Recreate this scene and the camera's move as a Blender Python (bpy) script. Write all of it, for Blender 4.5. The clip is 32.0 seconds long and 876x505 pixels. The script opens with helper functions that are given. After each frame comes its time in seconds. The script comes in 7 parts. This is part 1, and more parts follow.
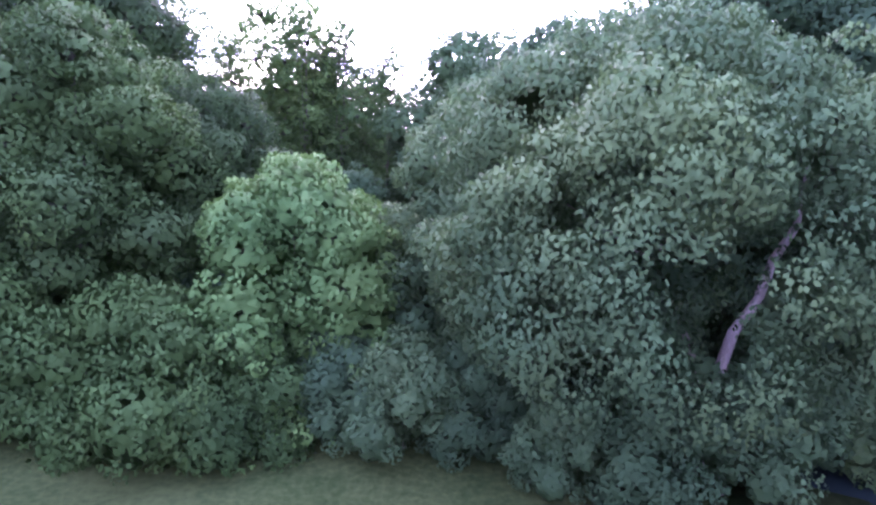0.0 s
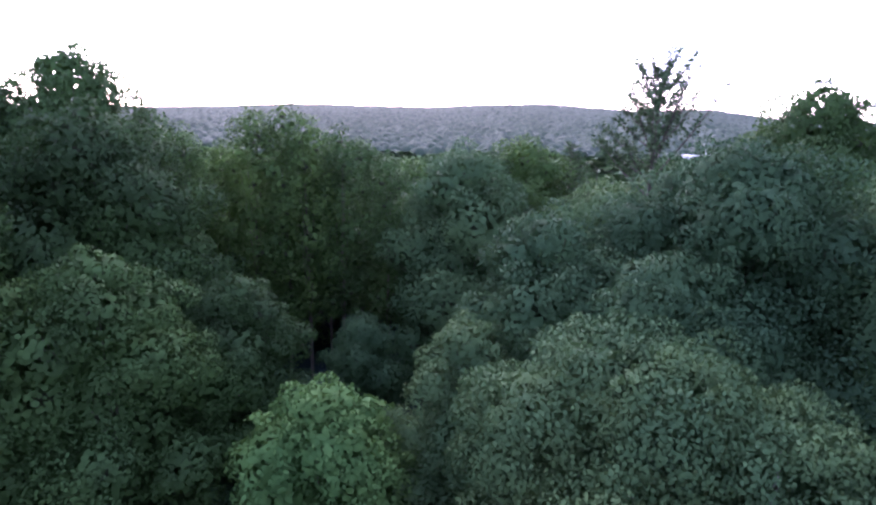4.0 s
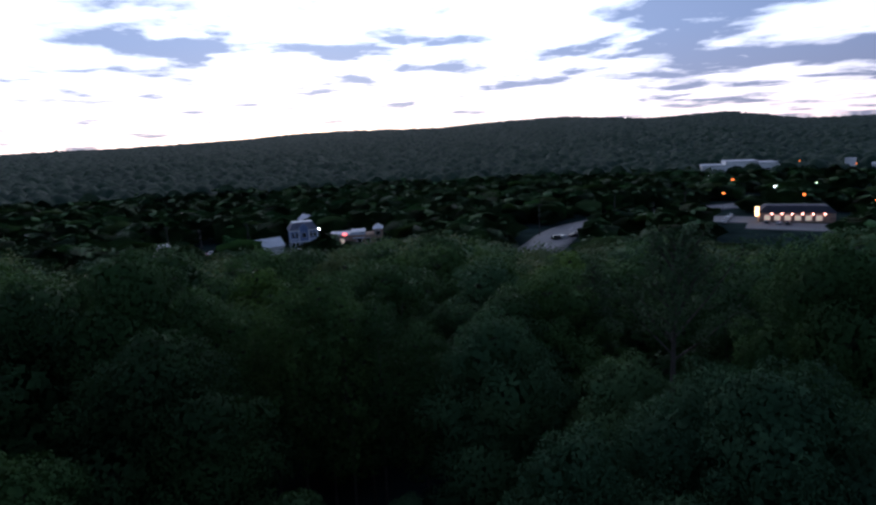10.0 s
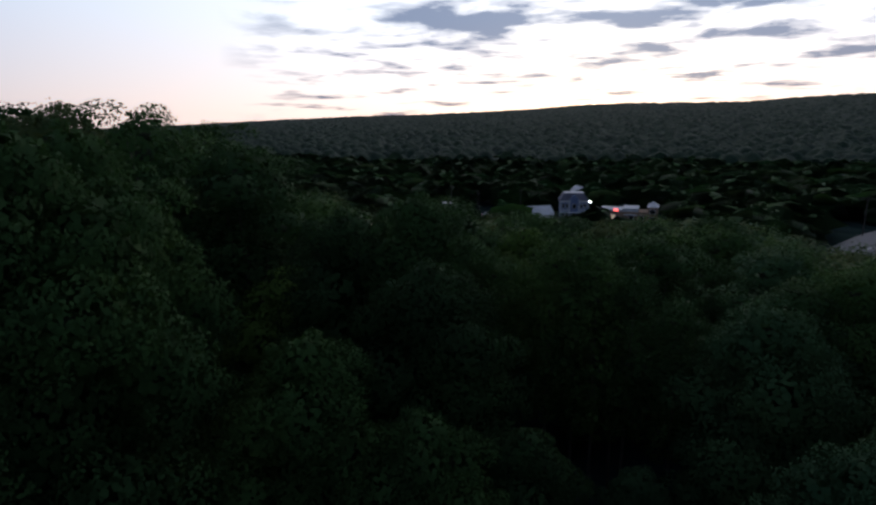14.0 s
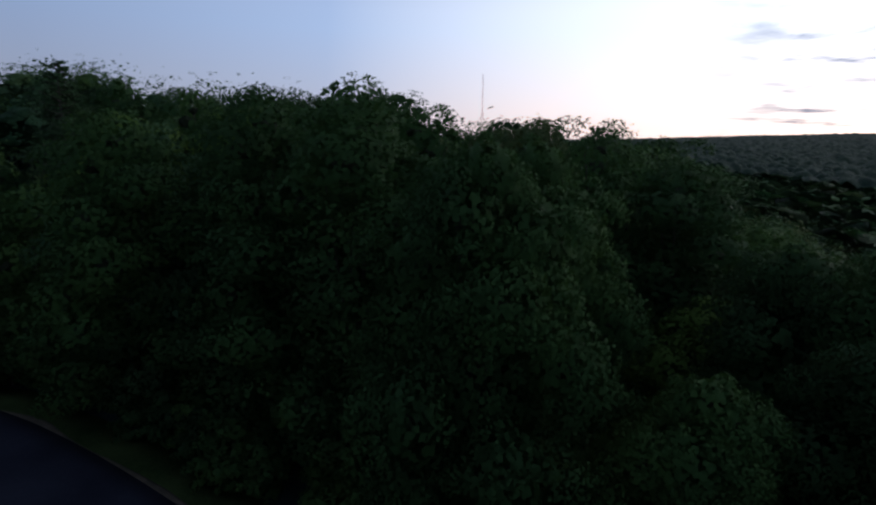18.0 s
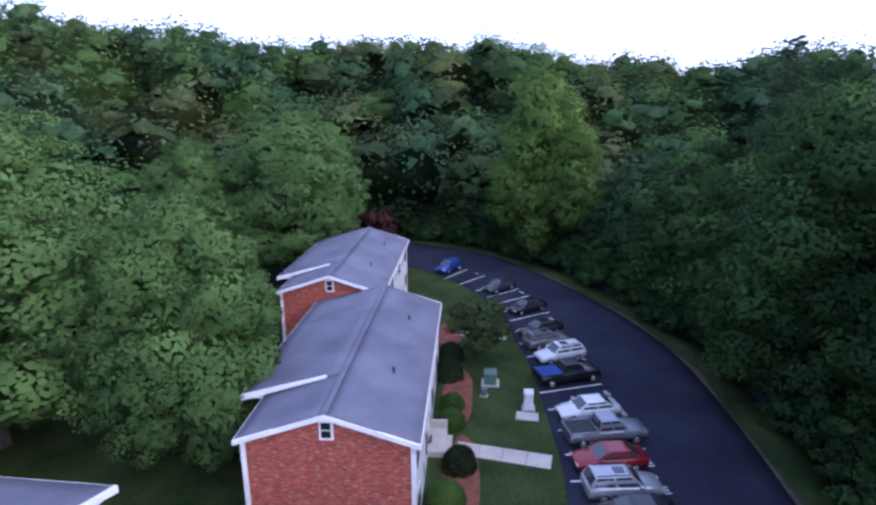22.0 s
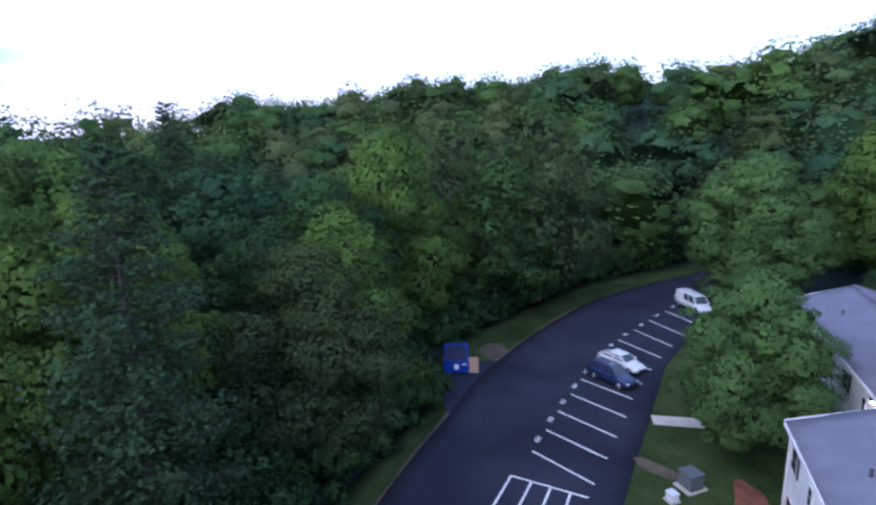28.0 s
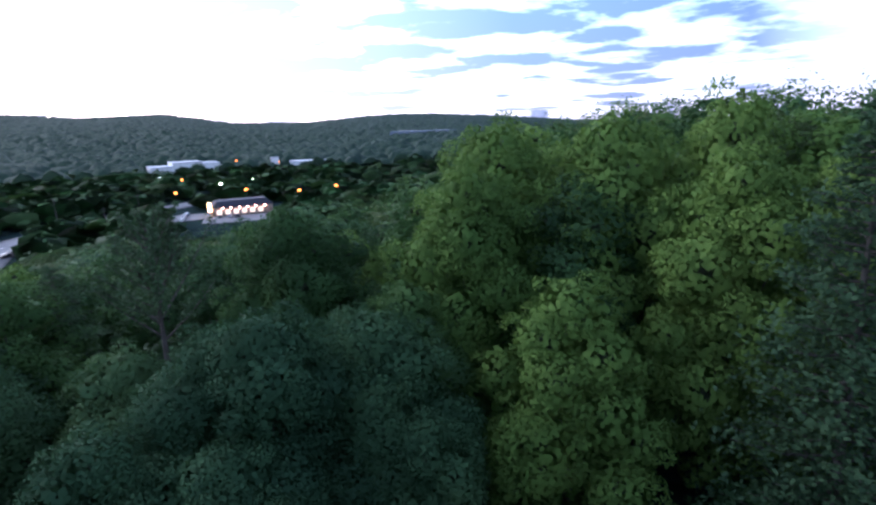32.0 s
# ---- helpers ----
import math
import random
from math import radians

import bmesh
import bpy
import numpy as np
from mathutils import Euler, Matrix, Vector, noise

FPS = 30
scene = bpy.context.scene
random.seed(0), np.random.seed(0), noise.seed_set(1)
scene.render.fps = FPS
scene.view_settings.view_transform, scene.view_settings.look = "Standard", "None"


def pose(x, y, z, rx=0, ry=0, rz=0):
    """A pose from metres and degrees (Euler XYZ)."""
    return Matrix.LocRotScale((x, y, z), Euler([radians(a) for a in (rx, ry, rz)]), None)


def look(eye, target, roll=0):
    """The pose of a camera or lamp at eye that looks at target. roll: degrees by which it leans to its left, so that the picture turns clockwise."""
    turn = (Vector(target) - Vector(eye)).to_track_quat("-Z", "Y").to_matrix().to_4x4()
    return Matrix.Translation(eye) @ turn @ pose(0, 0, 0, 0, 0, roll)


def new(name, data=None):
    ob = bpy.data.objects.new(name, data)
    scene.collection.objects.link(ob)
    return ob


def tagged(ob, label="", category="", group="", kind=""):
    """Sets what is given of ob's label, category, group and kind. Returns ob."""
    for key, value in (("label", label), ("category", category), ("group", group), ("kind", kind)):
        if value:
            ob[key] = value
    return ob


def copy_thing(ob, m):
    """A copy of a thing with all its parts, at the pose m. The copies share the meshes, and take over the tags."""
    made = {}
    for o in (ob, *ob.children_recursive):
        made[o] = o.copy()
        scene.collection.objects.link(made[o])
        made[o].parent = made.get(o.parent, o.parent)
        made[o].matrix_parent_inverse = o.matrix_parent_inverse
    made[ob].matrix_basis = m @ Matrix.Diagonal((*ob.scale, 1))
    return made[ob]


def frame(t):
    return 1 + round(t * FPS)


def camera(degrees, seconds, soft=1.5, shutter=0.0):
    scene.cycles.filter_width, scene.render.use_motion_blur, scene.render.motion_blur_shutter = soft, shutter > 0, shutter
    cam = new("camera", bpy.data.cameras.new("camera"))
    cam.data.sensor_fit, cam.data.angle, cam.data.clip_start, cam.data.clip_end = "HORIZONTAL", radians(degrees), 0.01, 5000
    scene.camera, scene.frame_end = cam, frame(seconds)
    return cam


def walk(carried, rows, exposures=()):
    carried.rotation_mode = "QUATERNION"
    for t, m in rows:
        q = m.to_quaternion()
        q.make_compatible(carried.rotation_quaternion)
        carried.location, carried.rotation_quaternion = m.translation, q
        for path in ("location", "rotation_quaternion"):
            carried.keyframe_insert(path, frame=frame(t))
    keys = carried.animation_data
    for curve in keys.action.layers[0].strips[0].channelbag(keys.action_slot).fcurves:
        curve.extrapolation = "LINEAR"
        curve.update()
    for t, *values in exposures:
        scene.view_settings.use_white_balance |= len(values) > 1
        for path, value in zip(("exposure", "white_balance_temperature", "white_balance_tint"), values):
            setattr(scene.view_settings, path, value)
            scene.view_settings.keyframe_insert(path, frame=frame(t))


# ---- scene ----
cam = camera(76.2, 32.0, soft=2.5, shutter=0.2)

# seconds, place in metres, tilt, roll and heading in degrees
PATH = [
    (0.0, 1.09, 0.09, 6.47, -8.50, 3.11, 0.00),
    (0.5, 0.93, 0.12, 7.24, -9.17, -0.12, 0.67),
    (1.0, 0.77, 0.18, 8.07, -9.88, -1.40, 0.89),
    (1.5, 0.68, 0.29, 9.06, -9.60, -0.71, 0.30),
    (2.0, 0.65, 0.34, 10.02, -10.90, 0.25, 0.30),
    (2.5, 0.56, 0.38, 10.97, -11.14, -0.10, -0.39),
    (3.0, 0.55, 0.40, 11.91, -12.08, 0.35, -0.56),
    (3.5, 0.48, 0.40, 12.83, -12.47, 0.90, -0.92),
    (4.0, 0.41, 0.38, 13.73, -12.69, 1.10, -1.01),
    (4.5, 0.32, 0.36, 14.63, -13.30, 1.55, -1.48),
    (6.5, 0.27, 0.19, 17.33, -13.35, -0.35, -0.61),
    (7.0, 0.17, 0.18, 18.05, -13.73, -0.92, -0.54),
    (7.5, 0.10, 0.14, 18.73, -13.87, -0.72, -0.62),
    (8.0, 0.03, 0.17, 19.39, -13.96, -0.88, -0.62),
    (8.5, 0.01, 0.23, 20.05, -13.07, -1.54, -0.52),
    (9.0, -0.03, 0.30, 20.65, -11.46, -2.15, -0.71),
    (9.5, -0.03, 0.39, 20.93, -11.94, -3.82, 0.67),
    (10.0, -0.00, 0.47, 20.89, -10.85, -2.67, 1.09),
    (10.5, 0.09, 0.51, 20.79, -10.00, -1.37, -0.81),
    (11.0, 0.17, 0.50, 20.63, -11.02, -1.44, -1.06),
    (11.5, 0.20, 0.45, 20.50, -11.73, -0.99, -1.34),
    (12.0, 0.09, 0.29, 20.42, -11.66, -2.06, 4.09),
    (12.5, 0.11, 0.06, 20.35, -11.61, -2.03, 9.34),
    (13.0, 0.14, -0.14, 20.30, -11.75, -0.63, 16.29),
    (13.5, 0.24, -0.24, 20.29, -12.40, -0.90, 23.24),
    (15.5, 0.50, -0.32, 20.40, -12.55, 0.72, 40.80),
    (16.0, 0.63, -0.17, 20.29, -11.83, -0.87, 46.74),
    (16.5, 0.64, -0.19, 20.47, -12.26, -1.07, 53.47),
    (17.0, 0.52, -0.03, 20.45, -12.64, -0.62, 59.64),
    (17.5, 0.34, 0.19, 20.45, -11.39, 0.13, 66.21),
    (18.0, 0.29, 0.33, 20.44, -11.70, 1.12, 72.05),
    (18.5, 0.34, 0.45, 20.41, -11.40, 1.46, 77.85),
    (19.0, 0.43, 0.54, 20.37, -11.39, 2.05, 85.65),
    (19.5, 0.49, 0.55, 20.31, -12.09, 1.78, 95.03),
    (20.0, 0.23, 0.30, 20.32, -11.76, 1.77, 103.78),
    (20.5, 0.16, 0.17, 20.29, -12.93, 2.20, 112.25),
    (21.0, 0.09, 0.09, 20.36, -14.82, 1.73, 119.82),
    (21.5, -0.18, 0.08, 20.41, -14.80, 0.00, 128.00),
    (22.0, -0.63, -0.14, 20.07, -14.04, -0.43, 136.58),
    (22.5, -1.01, -0.21, 19.91, -13.24, -0.06, 146.34),
    (23.0, -1.23, -0.18, 19.91, -13.24, -0.73, 155.28),
    (23.5, -1.28, -0.15, 19.91, -12.01, -0.71, 163.22),
    (24.0, -1.23, -0.45, 19.72, -11.42, -0.51, 171.69),
    (24.5, -1.10, -0.65, 19.51, -11.06, -0.59, 180.23),
    (25.0, -1.03, -0.63, 19.50, -11.51, -2.00, 187.96),
    (25.5, -0.99, -0.49, 19.64, -12.54, -1.70, 196.25),
    (27.5, -0.55, -0.42, 20.54, -12.87, -0.68, 230.69),
    (28.0, -0.87, -0.17, 20.62, -12.38, -1.20, 239.56),
    (28.5, -1.17, 0.08, 20.52, -12.96, -1.74, 248.53),
    (29.0, -1.29, 0.22, 20.18, -12.69, -1.49, 256.41),
    (29.5, -1.23, -0.05, 19.95, -12.73, -2.33, 265.39),
    (30.0, -1.14, -0.23, 19.97, -12.67, -2.63, 273.99),
    (30.5, -1.01, -0.30, 19.97, -13.08, -1.77, 283.01),
    (31.0, -0.94, -0.39, 19.96, -12.61, -1.73, 291.58),
    (31.5, -0.91, -0.39, 19.96, -13.07, -1.47, 300.77),
    (32.0, -0.90, -0.34, 19.98, -12.76, -1.91, 308.76),
]


def drone(x, y, z, tilt, roll, turn):
    return pose(x, y, z, 0, 0, turn) @ pose(0, 0, 0, 90 + tilt) @ pose(0, 0, 0, 0, 0, roll)


# seconds, stops, white balance in kelvin, tint
EXPOSURES = [(0.0, 4.75, 5650, 68), (2.0, 4.28, 5700, 68), (3.0, 3.8, 5650, 62), (4.0, 3.2, 5700, 45), (4.5, 2.75, 5700, 30), (6.5, 0.95, 5250, 22), (9.0, 0.45, 5200, 20), (10.5, -0.4, 5400, 14), (12.0, -0.6, 5700, 12), (16.0, -0.6, 5900, 12), (17.0, -0.45, 5850, 12), (18.5, -0.25, 5700, 14), (19.5, 0.4, 5600, 22),
             (20.5, 1.6, 5450, 28), (21.0, 2.1, 5300, 31), (23.0, 1.95, 5300, 27), (25.5, 1.7, 5150, 24), (27.5, 1.8, 5150, 22), (30.0, 2.05, 5250, 18), (32.0, 1.8, 5300, 18)]
walk(cam, [(r[0], drone(*r[1:])) for r in PATH], EXPOSURES)

# ---- sky and light: dusk after sunset, the glow stands north ----
SUN_TURN = 12.0
world = bpy.data.worlds.new("dusk_sky")
scene.world = world
world.use_nodes = True
wn = world.node_tree
wn.nodes.clear()


def node(tree, kind, **values):
    made = tree.nodes.new(kind)
    for key, value in values.items():
        if key in made.inputs:
            made.inputs[key].default_value = value
    return made


def wire(tree, a, out, b, slot):
    tree.links.new(a.outputs[out], b.inputs[slot])


sky = wn.nodes.new("ShaderNodeTexSky")
sky.sky_type = "NISHITA"
sky.sun_disc = False
sky.sun_elevation = radians(6)
sky.sun_rotation = radians(-SUN_TURN)
sky.air_density, sky.dust_density, sky.ozone_density = 1.0, 0.6, 2.0
coord = wn.nodes.new("ShaderNodeTexCoord")
split = wn.nodes.new("ShaderNodeSeparateXYZ")
wire(wn, coord, "Generated", split, 0)
lift = wn.nodes.new("ShaderNodeMath")
lift.operation = "MAXIMUM"
lift.inputs[1].default_value = 0.02
wire(wn, split, "Z", lift, 0)
lift2 = wn.nodes.new("ShaderNodeMath")
lift2.operation = "ADD"
lift2.inputs[1].default_value = 0.06
wire(wn, lift, 0, lift2, 0)
flat_x, flat_y = wn.nodes.new("ShaderNodeMath"), wn.nodes.new("ShaderNodeMath")
for n_, axis in ((flat_x, "X"), (flat_y, "Y")):
    n_.operation = "DIVIDE"
    wire(wn, split, axis, n_, 0)
    wire(wn, lift2, 0, n_, 1)
plane = wn.nodes.new("ShaderNodeCombineXYZ")
wire(wn, flat_x, 0, plane, 0)
wire(wn, flat_y, 0, plane, 1)
clouds = node(wn, "ShaderNodeTexNoise", Scale=0.90, Detail=12.0, Roughness=0.58, Distortion=0.2)
wire(wn, plane, 0, clouds, "Vector")
cloud_mask = wn.nodes.new("ShaderNodeValToRGB")
cloud_mask.color_ramp.elements[0].position, cloud_mask.color_ramp.elements[1].position = 0.55, 0.65
cloud_belt = wn.nodes.new("ShaderNodeValToRGB")
cloud_belt.color_ramp.elements[0].position, cloud_belt.color_ramp.elements[0].color = 0.06, (0, 0, 0, 1)
cloud_belt.color_ramp.elements[1].position, cloud_belt.color_ramp.elements[1].color = 0.26, (0, 0, 0, 1)
for place in (0.11, 0.17):
    cloud_belt.color_ramp.elements.new(place).color = (1, 1, 1, 1)
wire(wn, split, "Z", cloud_belt, 0)
cloud_more = wn.nodes.new("ShaderNodeMath")
cloud_more.operation = "MULTIPLY_ADD"
cloud_more.inputs[1].default_value = 0.085
wire(wn, cloud_belt, 0, cloud_more, 0)
wire(wn, clouds, 0, cloud_more, 2)
# a thicker bank of it stands in the north-west
bank = wn.nodes.new("ShaderNodeVectorMath")
bank.operation = "DOT_PRODUCT"
bank.inputs[1].default_value = (math.sin(radians(47)), math.cos(radians(47)), 0)
wire(wn, coord, "Generated", bank, 0)
bank_more = wn.nodes.new("ShaderNodeMapRange")
bank_more.inputs[1].default_value, bank_more.inputs[2].default_value, bank_more.inputs[4].default_value = 0.80, 0.93, 0.055
wire(wn, bank, "Value", bank_more, 0)
cloud_sum = wn.nodes.new("ShaderNodeMath")
wire(wn, cloud_more, 0, cloud_sum, 0)
wire(wn, bank_more, 0, cloud_sum, 1)
wire(wn, cloud_sum, 0, cloud_mask, 0)
# thin high haze: brightest over the sunset, bluer and dimmer away from it
toward = wn.nodes.new("ShaderNodeVectorMath")
toward.operation = "DOT_PRODUCT"
toward.inputs[1].default_value = (-math.sin(radians(SUN_TURN)), math.cos(radians(SUN_TURN)), 0)
wire(wn, coord, "Generated", toward, 0)
half = wn.nodes.new("ShaderNodeMath")
half.operation = "MULTIPLY_ADD"
half.inputs[1].default_value, half.inputs[2].default_value = 0.5, 0.5
wire(wn, toward, "Value", half, 0)
haze = wn.nodes.new("ShaderNodeValToRGB")
haze.color_ramp.elements[0].position, haze.color_ramp.elements[0].color = 0.0, (0.31, 0.345, 0.43, 1)
haze.color_ramp.elements[1].position, haze.color_ramp.elements[1].color = 1.0, (1.75, 1.70, 1.64, 1)
for place, colour in ((0.45, (0.33, 0.40, 0.56, 1)), (0.66, (0.50, 0.60, 0.80, 1)), (0.82, (1.12, 1.13, 1.18, 1))):
    e = haze.color_ramp.elements.new(place)
    e.color = colour
wire(wn, half, 0, haze, 0)
low = wn.nodes.new("ShaderNodeValToRGB")
low.color_ramp.elements[0].position, low.color_ramp.elements[0].color = 0.02, (1, 1, 1, 1)
low.color_ramp.elements[1].position, low.color_ramp.elements[1].color = 0.17, (0, 0, 0, 1)
wire(wn, split, "Z", low, 0)
low_half = wn.nodes.new("ShaderNodeMath")
low_half.operation = "MULTIPLY"
low_half.inputs[1].default_value = 0.75
wire(wn, low, 0, low_half, 0)
pink = wn.nodes.new("ShaderNodeMix")
pink.data_type, pink.blend_type = "RGBA", "MULTIPLY"
wire(wn, low_half, 0, pink, 0)
wire(wn, haze, 0, pink, 6)
pink.inputs[7].default_value = (1.14, 0.82, 0.68, 1)
cloud_amount = wn.nodes.new("ShaderNodeMath")
cloud_amount.operation = "MULTIPLY"
cloud_amount.inputs[1].default_value = 0.95
# the broken cloud lies north and north-east only
cloud_side = wn.nodes.new("ShaderNodeVectorMath")
cloud_side.operation = "DOT_PRODUCT"
cloud_side.inputs[1].default_value = (math.sin(radians(20)), math.cos(radians(20)), 0)
wire(wn, coord, "Generated", cloud_side, 0)
cloud_reach = wn.nodes.new("ShaderNodeMapRange")
cloud_reach.inputs[1].default_value, cloud_reach.inputs[2].default_value = 0.36, 0.50
wire(wn, cloud_side, "Value", cloud_reach, 0)
cloud_part = wn.nodes.new("ShaderNodeMath")
cloud_part.operation = "MULTIPLY"
wire(wn, cloud_mask, 0, cloud_part, 0)
wire(wn, cloud_reach, 0, cloud_part, 1)
wire(wn, cloud_part, 0, cloud_amount, 0)
both = wn.nodes.new("ShaderNodeMix")
both.data_type = "RGBA"
both.blend_type = "ADD"
both.inputs[0].default_value = 0.035
wire(wn, pink, 2, both, 6)
wire(wn, sky, 0, both, 7)
shade = wn.nodes.new("ShaderNodeMix")
shade.data_type = "RGBA"
shade.blend_type = "MULTIPLY"
wire(wn, cloud_amount, 0, shade, 0)
wire(wn, both, 2, shade, 6)
shade.inputs[7].default_value = (0.21, 0.255, 0.355, 1)
# the clear dusk sky overhead lights the tops of the trees
dim = wn.nodes.new("ShaderNodeMapRange")
dim.inputs[1].default_value, dim.inputs[2].default_value, dim.inputs[3].default_value, dim.inputs[4].default_value = 0.20, 0.62, 1.0, 0.48
wire(wn, split, "Z", dim, 0)
back = wn.nodes.new("ShaderNodeBackground")
wire(wn, dim, 0, back, 1)
wire(wn, shade, 2, back, 0)
world_out = wn.nodes.new("ShaderNodeOutputWorld")
wire(wn, back, 0, world_out, 0)

sun = new("sun", bpy.data.lights.new("sun", "SUN"))
sun.data.energy, sun.data.angle, sun.data.color = 0.25, radians(40), (1.0, 0.86, 0.78)
sun.matrix_world = look((0, 0, 0), (math.sin(radians(SUN_TURN)) * 1.0, -math.cos(radians(SUN_TURN)), -0.9))


# ---- materials ----
def blank(name, roughness=0.7, metallic=0.0, specular=0.4):
    m = bpy.data.materials.new(name)
    m.use_nodes = True
    bsdf = m.node_tree.nodes["Principled BSDF"]
    bsdf.inputs["Roughness"].default_value = roughness
    bsdf.inputs["Metallic"].default_value = metallic
    bsdf.inputs["Specular IOR Level"].default_value = specular
    return m, m.node_tree, bsdf


def ramp(tree, stops):
    r = tree.nodes.new("ShaderNodeValToRGB")
    r.color_ramp.elements[0].position, r.color_ramp.elements[0].color = stops[0][0], (*stops[0][1], 1)
    r.color_ramp.elements[1].position, r.color_ramp.elements[1].color = stops[-1][0], (*stops[-1][1], 1)
    for place, colour in stops[1:-1]:
        e = r.color_ramp.elements.new(place)
        e.color = (*colour, 1)
    return r


def surface(name, dark, light, scale=2.0, fine=25.0, roughness=0.8, bump=0.25, metallic=0.0, specular=0.4, stretch=(1, 1, 1), depth=0.02):
    """Two scales of variation between two colours, with a fine bump."""
    m, tree, bsdf = blank(name, roughness, metallic, specular)
    c = tree.nodes.new("ShaderNodeTexCoord")
    mapped = tree.nodes.new("ShaderNodeMapping")
    mapped.inputs["Scale"].default_value = stretch
    wire(tree, c, "Object", mapped, 0)
    big, small = node(tree, "ShaderNodeTexNoise", Scale=scale, Detail=5.0), node(tree, "ShaderNodeTexNoise", Scale=fine, Detail=6.0, Roughness=0.65)
    wire(tree, mapped, 0, big, "Vector")
    wire(tree, mapped, 0, small, "Vector")
    mix = tree.nodes.new("ShaderNodeMath")
    mix.operation = "MULTIPLY_ADD"
    mix.inputs[1].default_value = 0.45
    wire(tree, small, 0, mix, 0)
    half = tree.nodes.new("ShaderNodeMath")
    half.operation = "MULTIPLY"
    half.inputs[1].default_value = 0.55
    wire(tree, big, 0, half, 0)
    wire(tree, half, 0, mix, 2)
    r = ramp(tree, [(0.36, dark), (0.62, light)])
    wire(tree, mix, 0, r, 0)
    wire(tree, r, 0, bsdf, "Base Color")
    b = node(tree, "ShaderNodeBump", Strength=bump, Distance=depth)
    wire(tree, small, 0, b, "Height")
    wire(tree, b, 0, bsdf, "Normal")
    return m


def leaf_material(name, dark, mid, light, gloss=0.7):
    """Leaves: each leaf and each tree has its own green; some light passes through."""
    m, tree, bsdf = blank(name, gloss, 0, 0.12)
    geo, info = tree.nodes.new("ShaderNodeNewGeometry"), tree.nodes.new("ShaderNodeObjectInfo")
    add = tree.nodes.new("ShaderNodeMath")
    add.operation = "MULTIPLY_ADD"
    add.inputs[1].default_value = 0.14
    wire(tree, geo, "Random Per Island", add, 0)
    part_ = tree.nodes.new("ShaderNodeMath")
    part_.operation = "MULTIPLY"
    part_.inputs[1].default_value = 0.55
    wire(tree, info, "Random", part_, 0)
    wire(tree, part_, 0, add, 2)
    place_ = tree.nodes.new("ShaderNodeTexCoord")
    drift = node(tree, "ShaderNodeTexNoise", Scale=0.30, Detail=4.0, Roughness=0.6)
    wire(tree, place_, "Object", drift, "Vector")
    sway = tree.nodes.new("ShaderNodeMath")
    sway.operation = "MULTIPLY_ADD"
    sway.inputs[1].default_value, sway.inputs[2].default_value = 1.3, -0.52
    wire(tree, drift, 0, sway, 0)
    tone = tree.nodes.new("ShaderNodeAttribute")
    tone.attribute_name = "tone"
    toned = tree.nodes.new("ShaderNodeMath")
    toned.operation = "ADD"
    wire(tree, add, 0, toned, 0)
    wire(tree, tone, "Fac", toned, 1)
    total = tree.nodes.new("ShaderNodeMath")
    total.operation = "ADD"
    wire(tree, toned, 0, total, 0)
    wire(tree, sway, 0, total, 1)
    r = ramp(tree, [(0.1, dark), (0.5, mid), (0.9, light)])
    wire(tree, total, 0, r, 0)
    wire(tree, r, 0, bsdf, "Base Color")
    through_ = tree.nodes.new("ShaderNodeBsdfTranslucent")
    wire(tree, r, 0, through_, 0)
    mixed = tree.nodes.new("ShaderNodeMixShader")
    mixed.inputs[0].default_value = 0.3
    wire(tree, bsdf, 0, mixed, 1)
    wire(tree, through_, 0, mixed, 2)
    wire(tree, mixed, 0, tree.nodes["Material Output"], 0)
    return m


def plain(name, colour, roughness=0.5, metallic=0.0, specular=0.4):
    m, tree, bsdf = blank(name, roughness, metallic, specular)
    n = node(tree, "ShaderNodeTexNoise", Scale=9.0, Detail=4.0)
    c = tree.nodes.new("ShaderNodeTexCoord")
    wire(tree, c, "Object", n, "Vector")
    r = ramp(tree, [(0.3, [v * 0.86 for v in colour]), (0.7, [min(1, v * 1.08) for v in colour])])
    wire(tree, n, 0, r, 0)
    wire(tree, r, 0, bsdf, "Base Color")
    return m


def glow(name, colour, strength):
    m, tree, bsdf = blank(name)
    bsdf.inputs["Base Color"].default_value = (*colour, 1)
    bsdf.inputs["Emission Color"].default_value = (*colour, 1)
    bsdf.inputs["Emission Strength"].default_value = strength
    return m


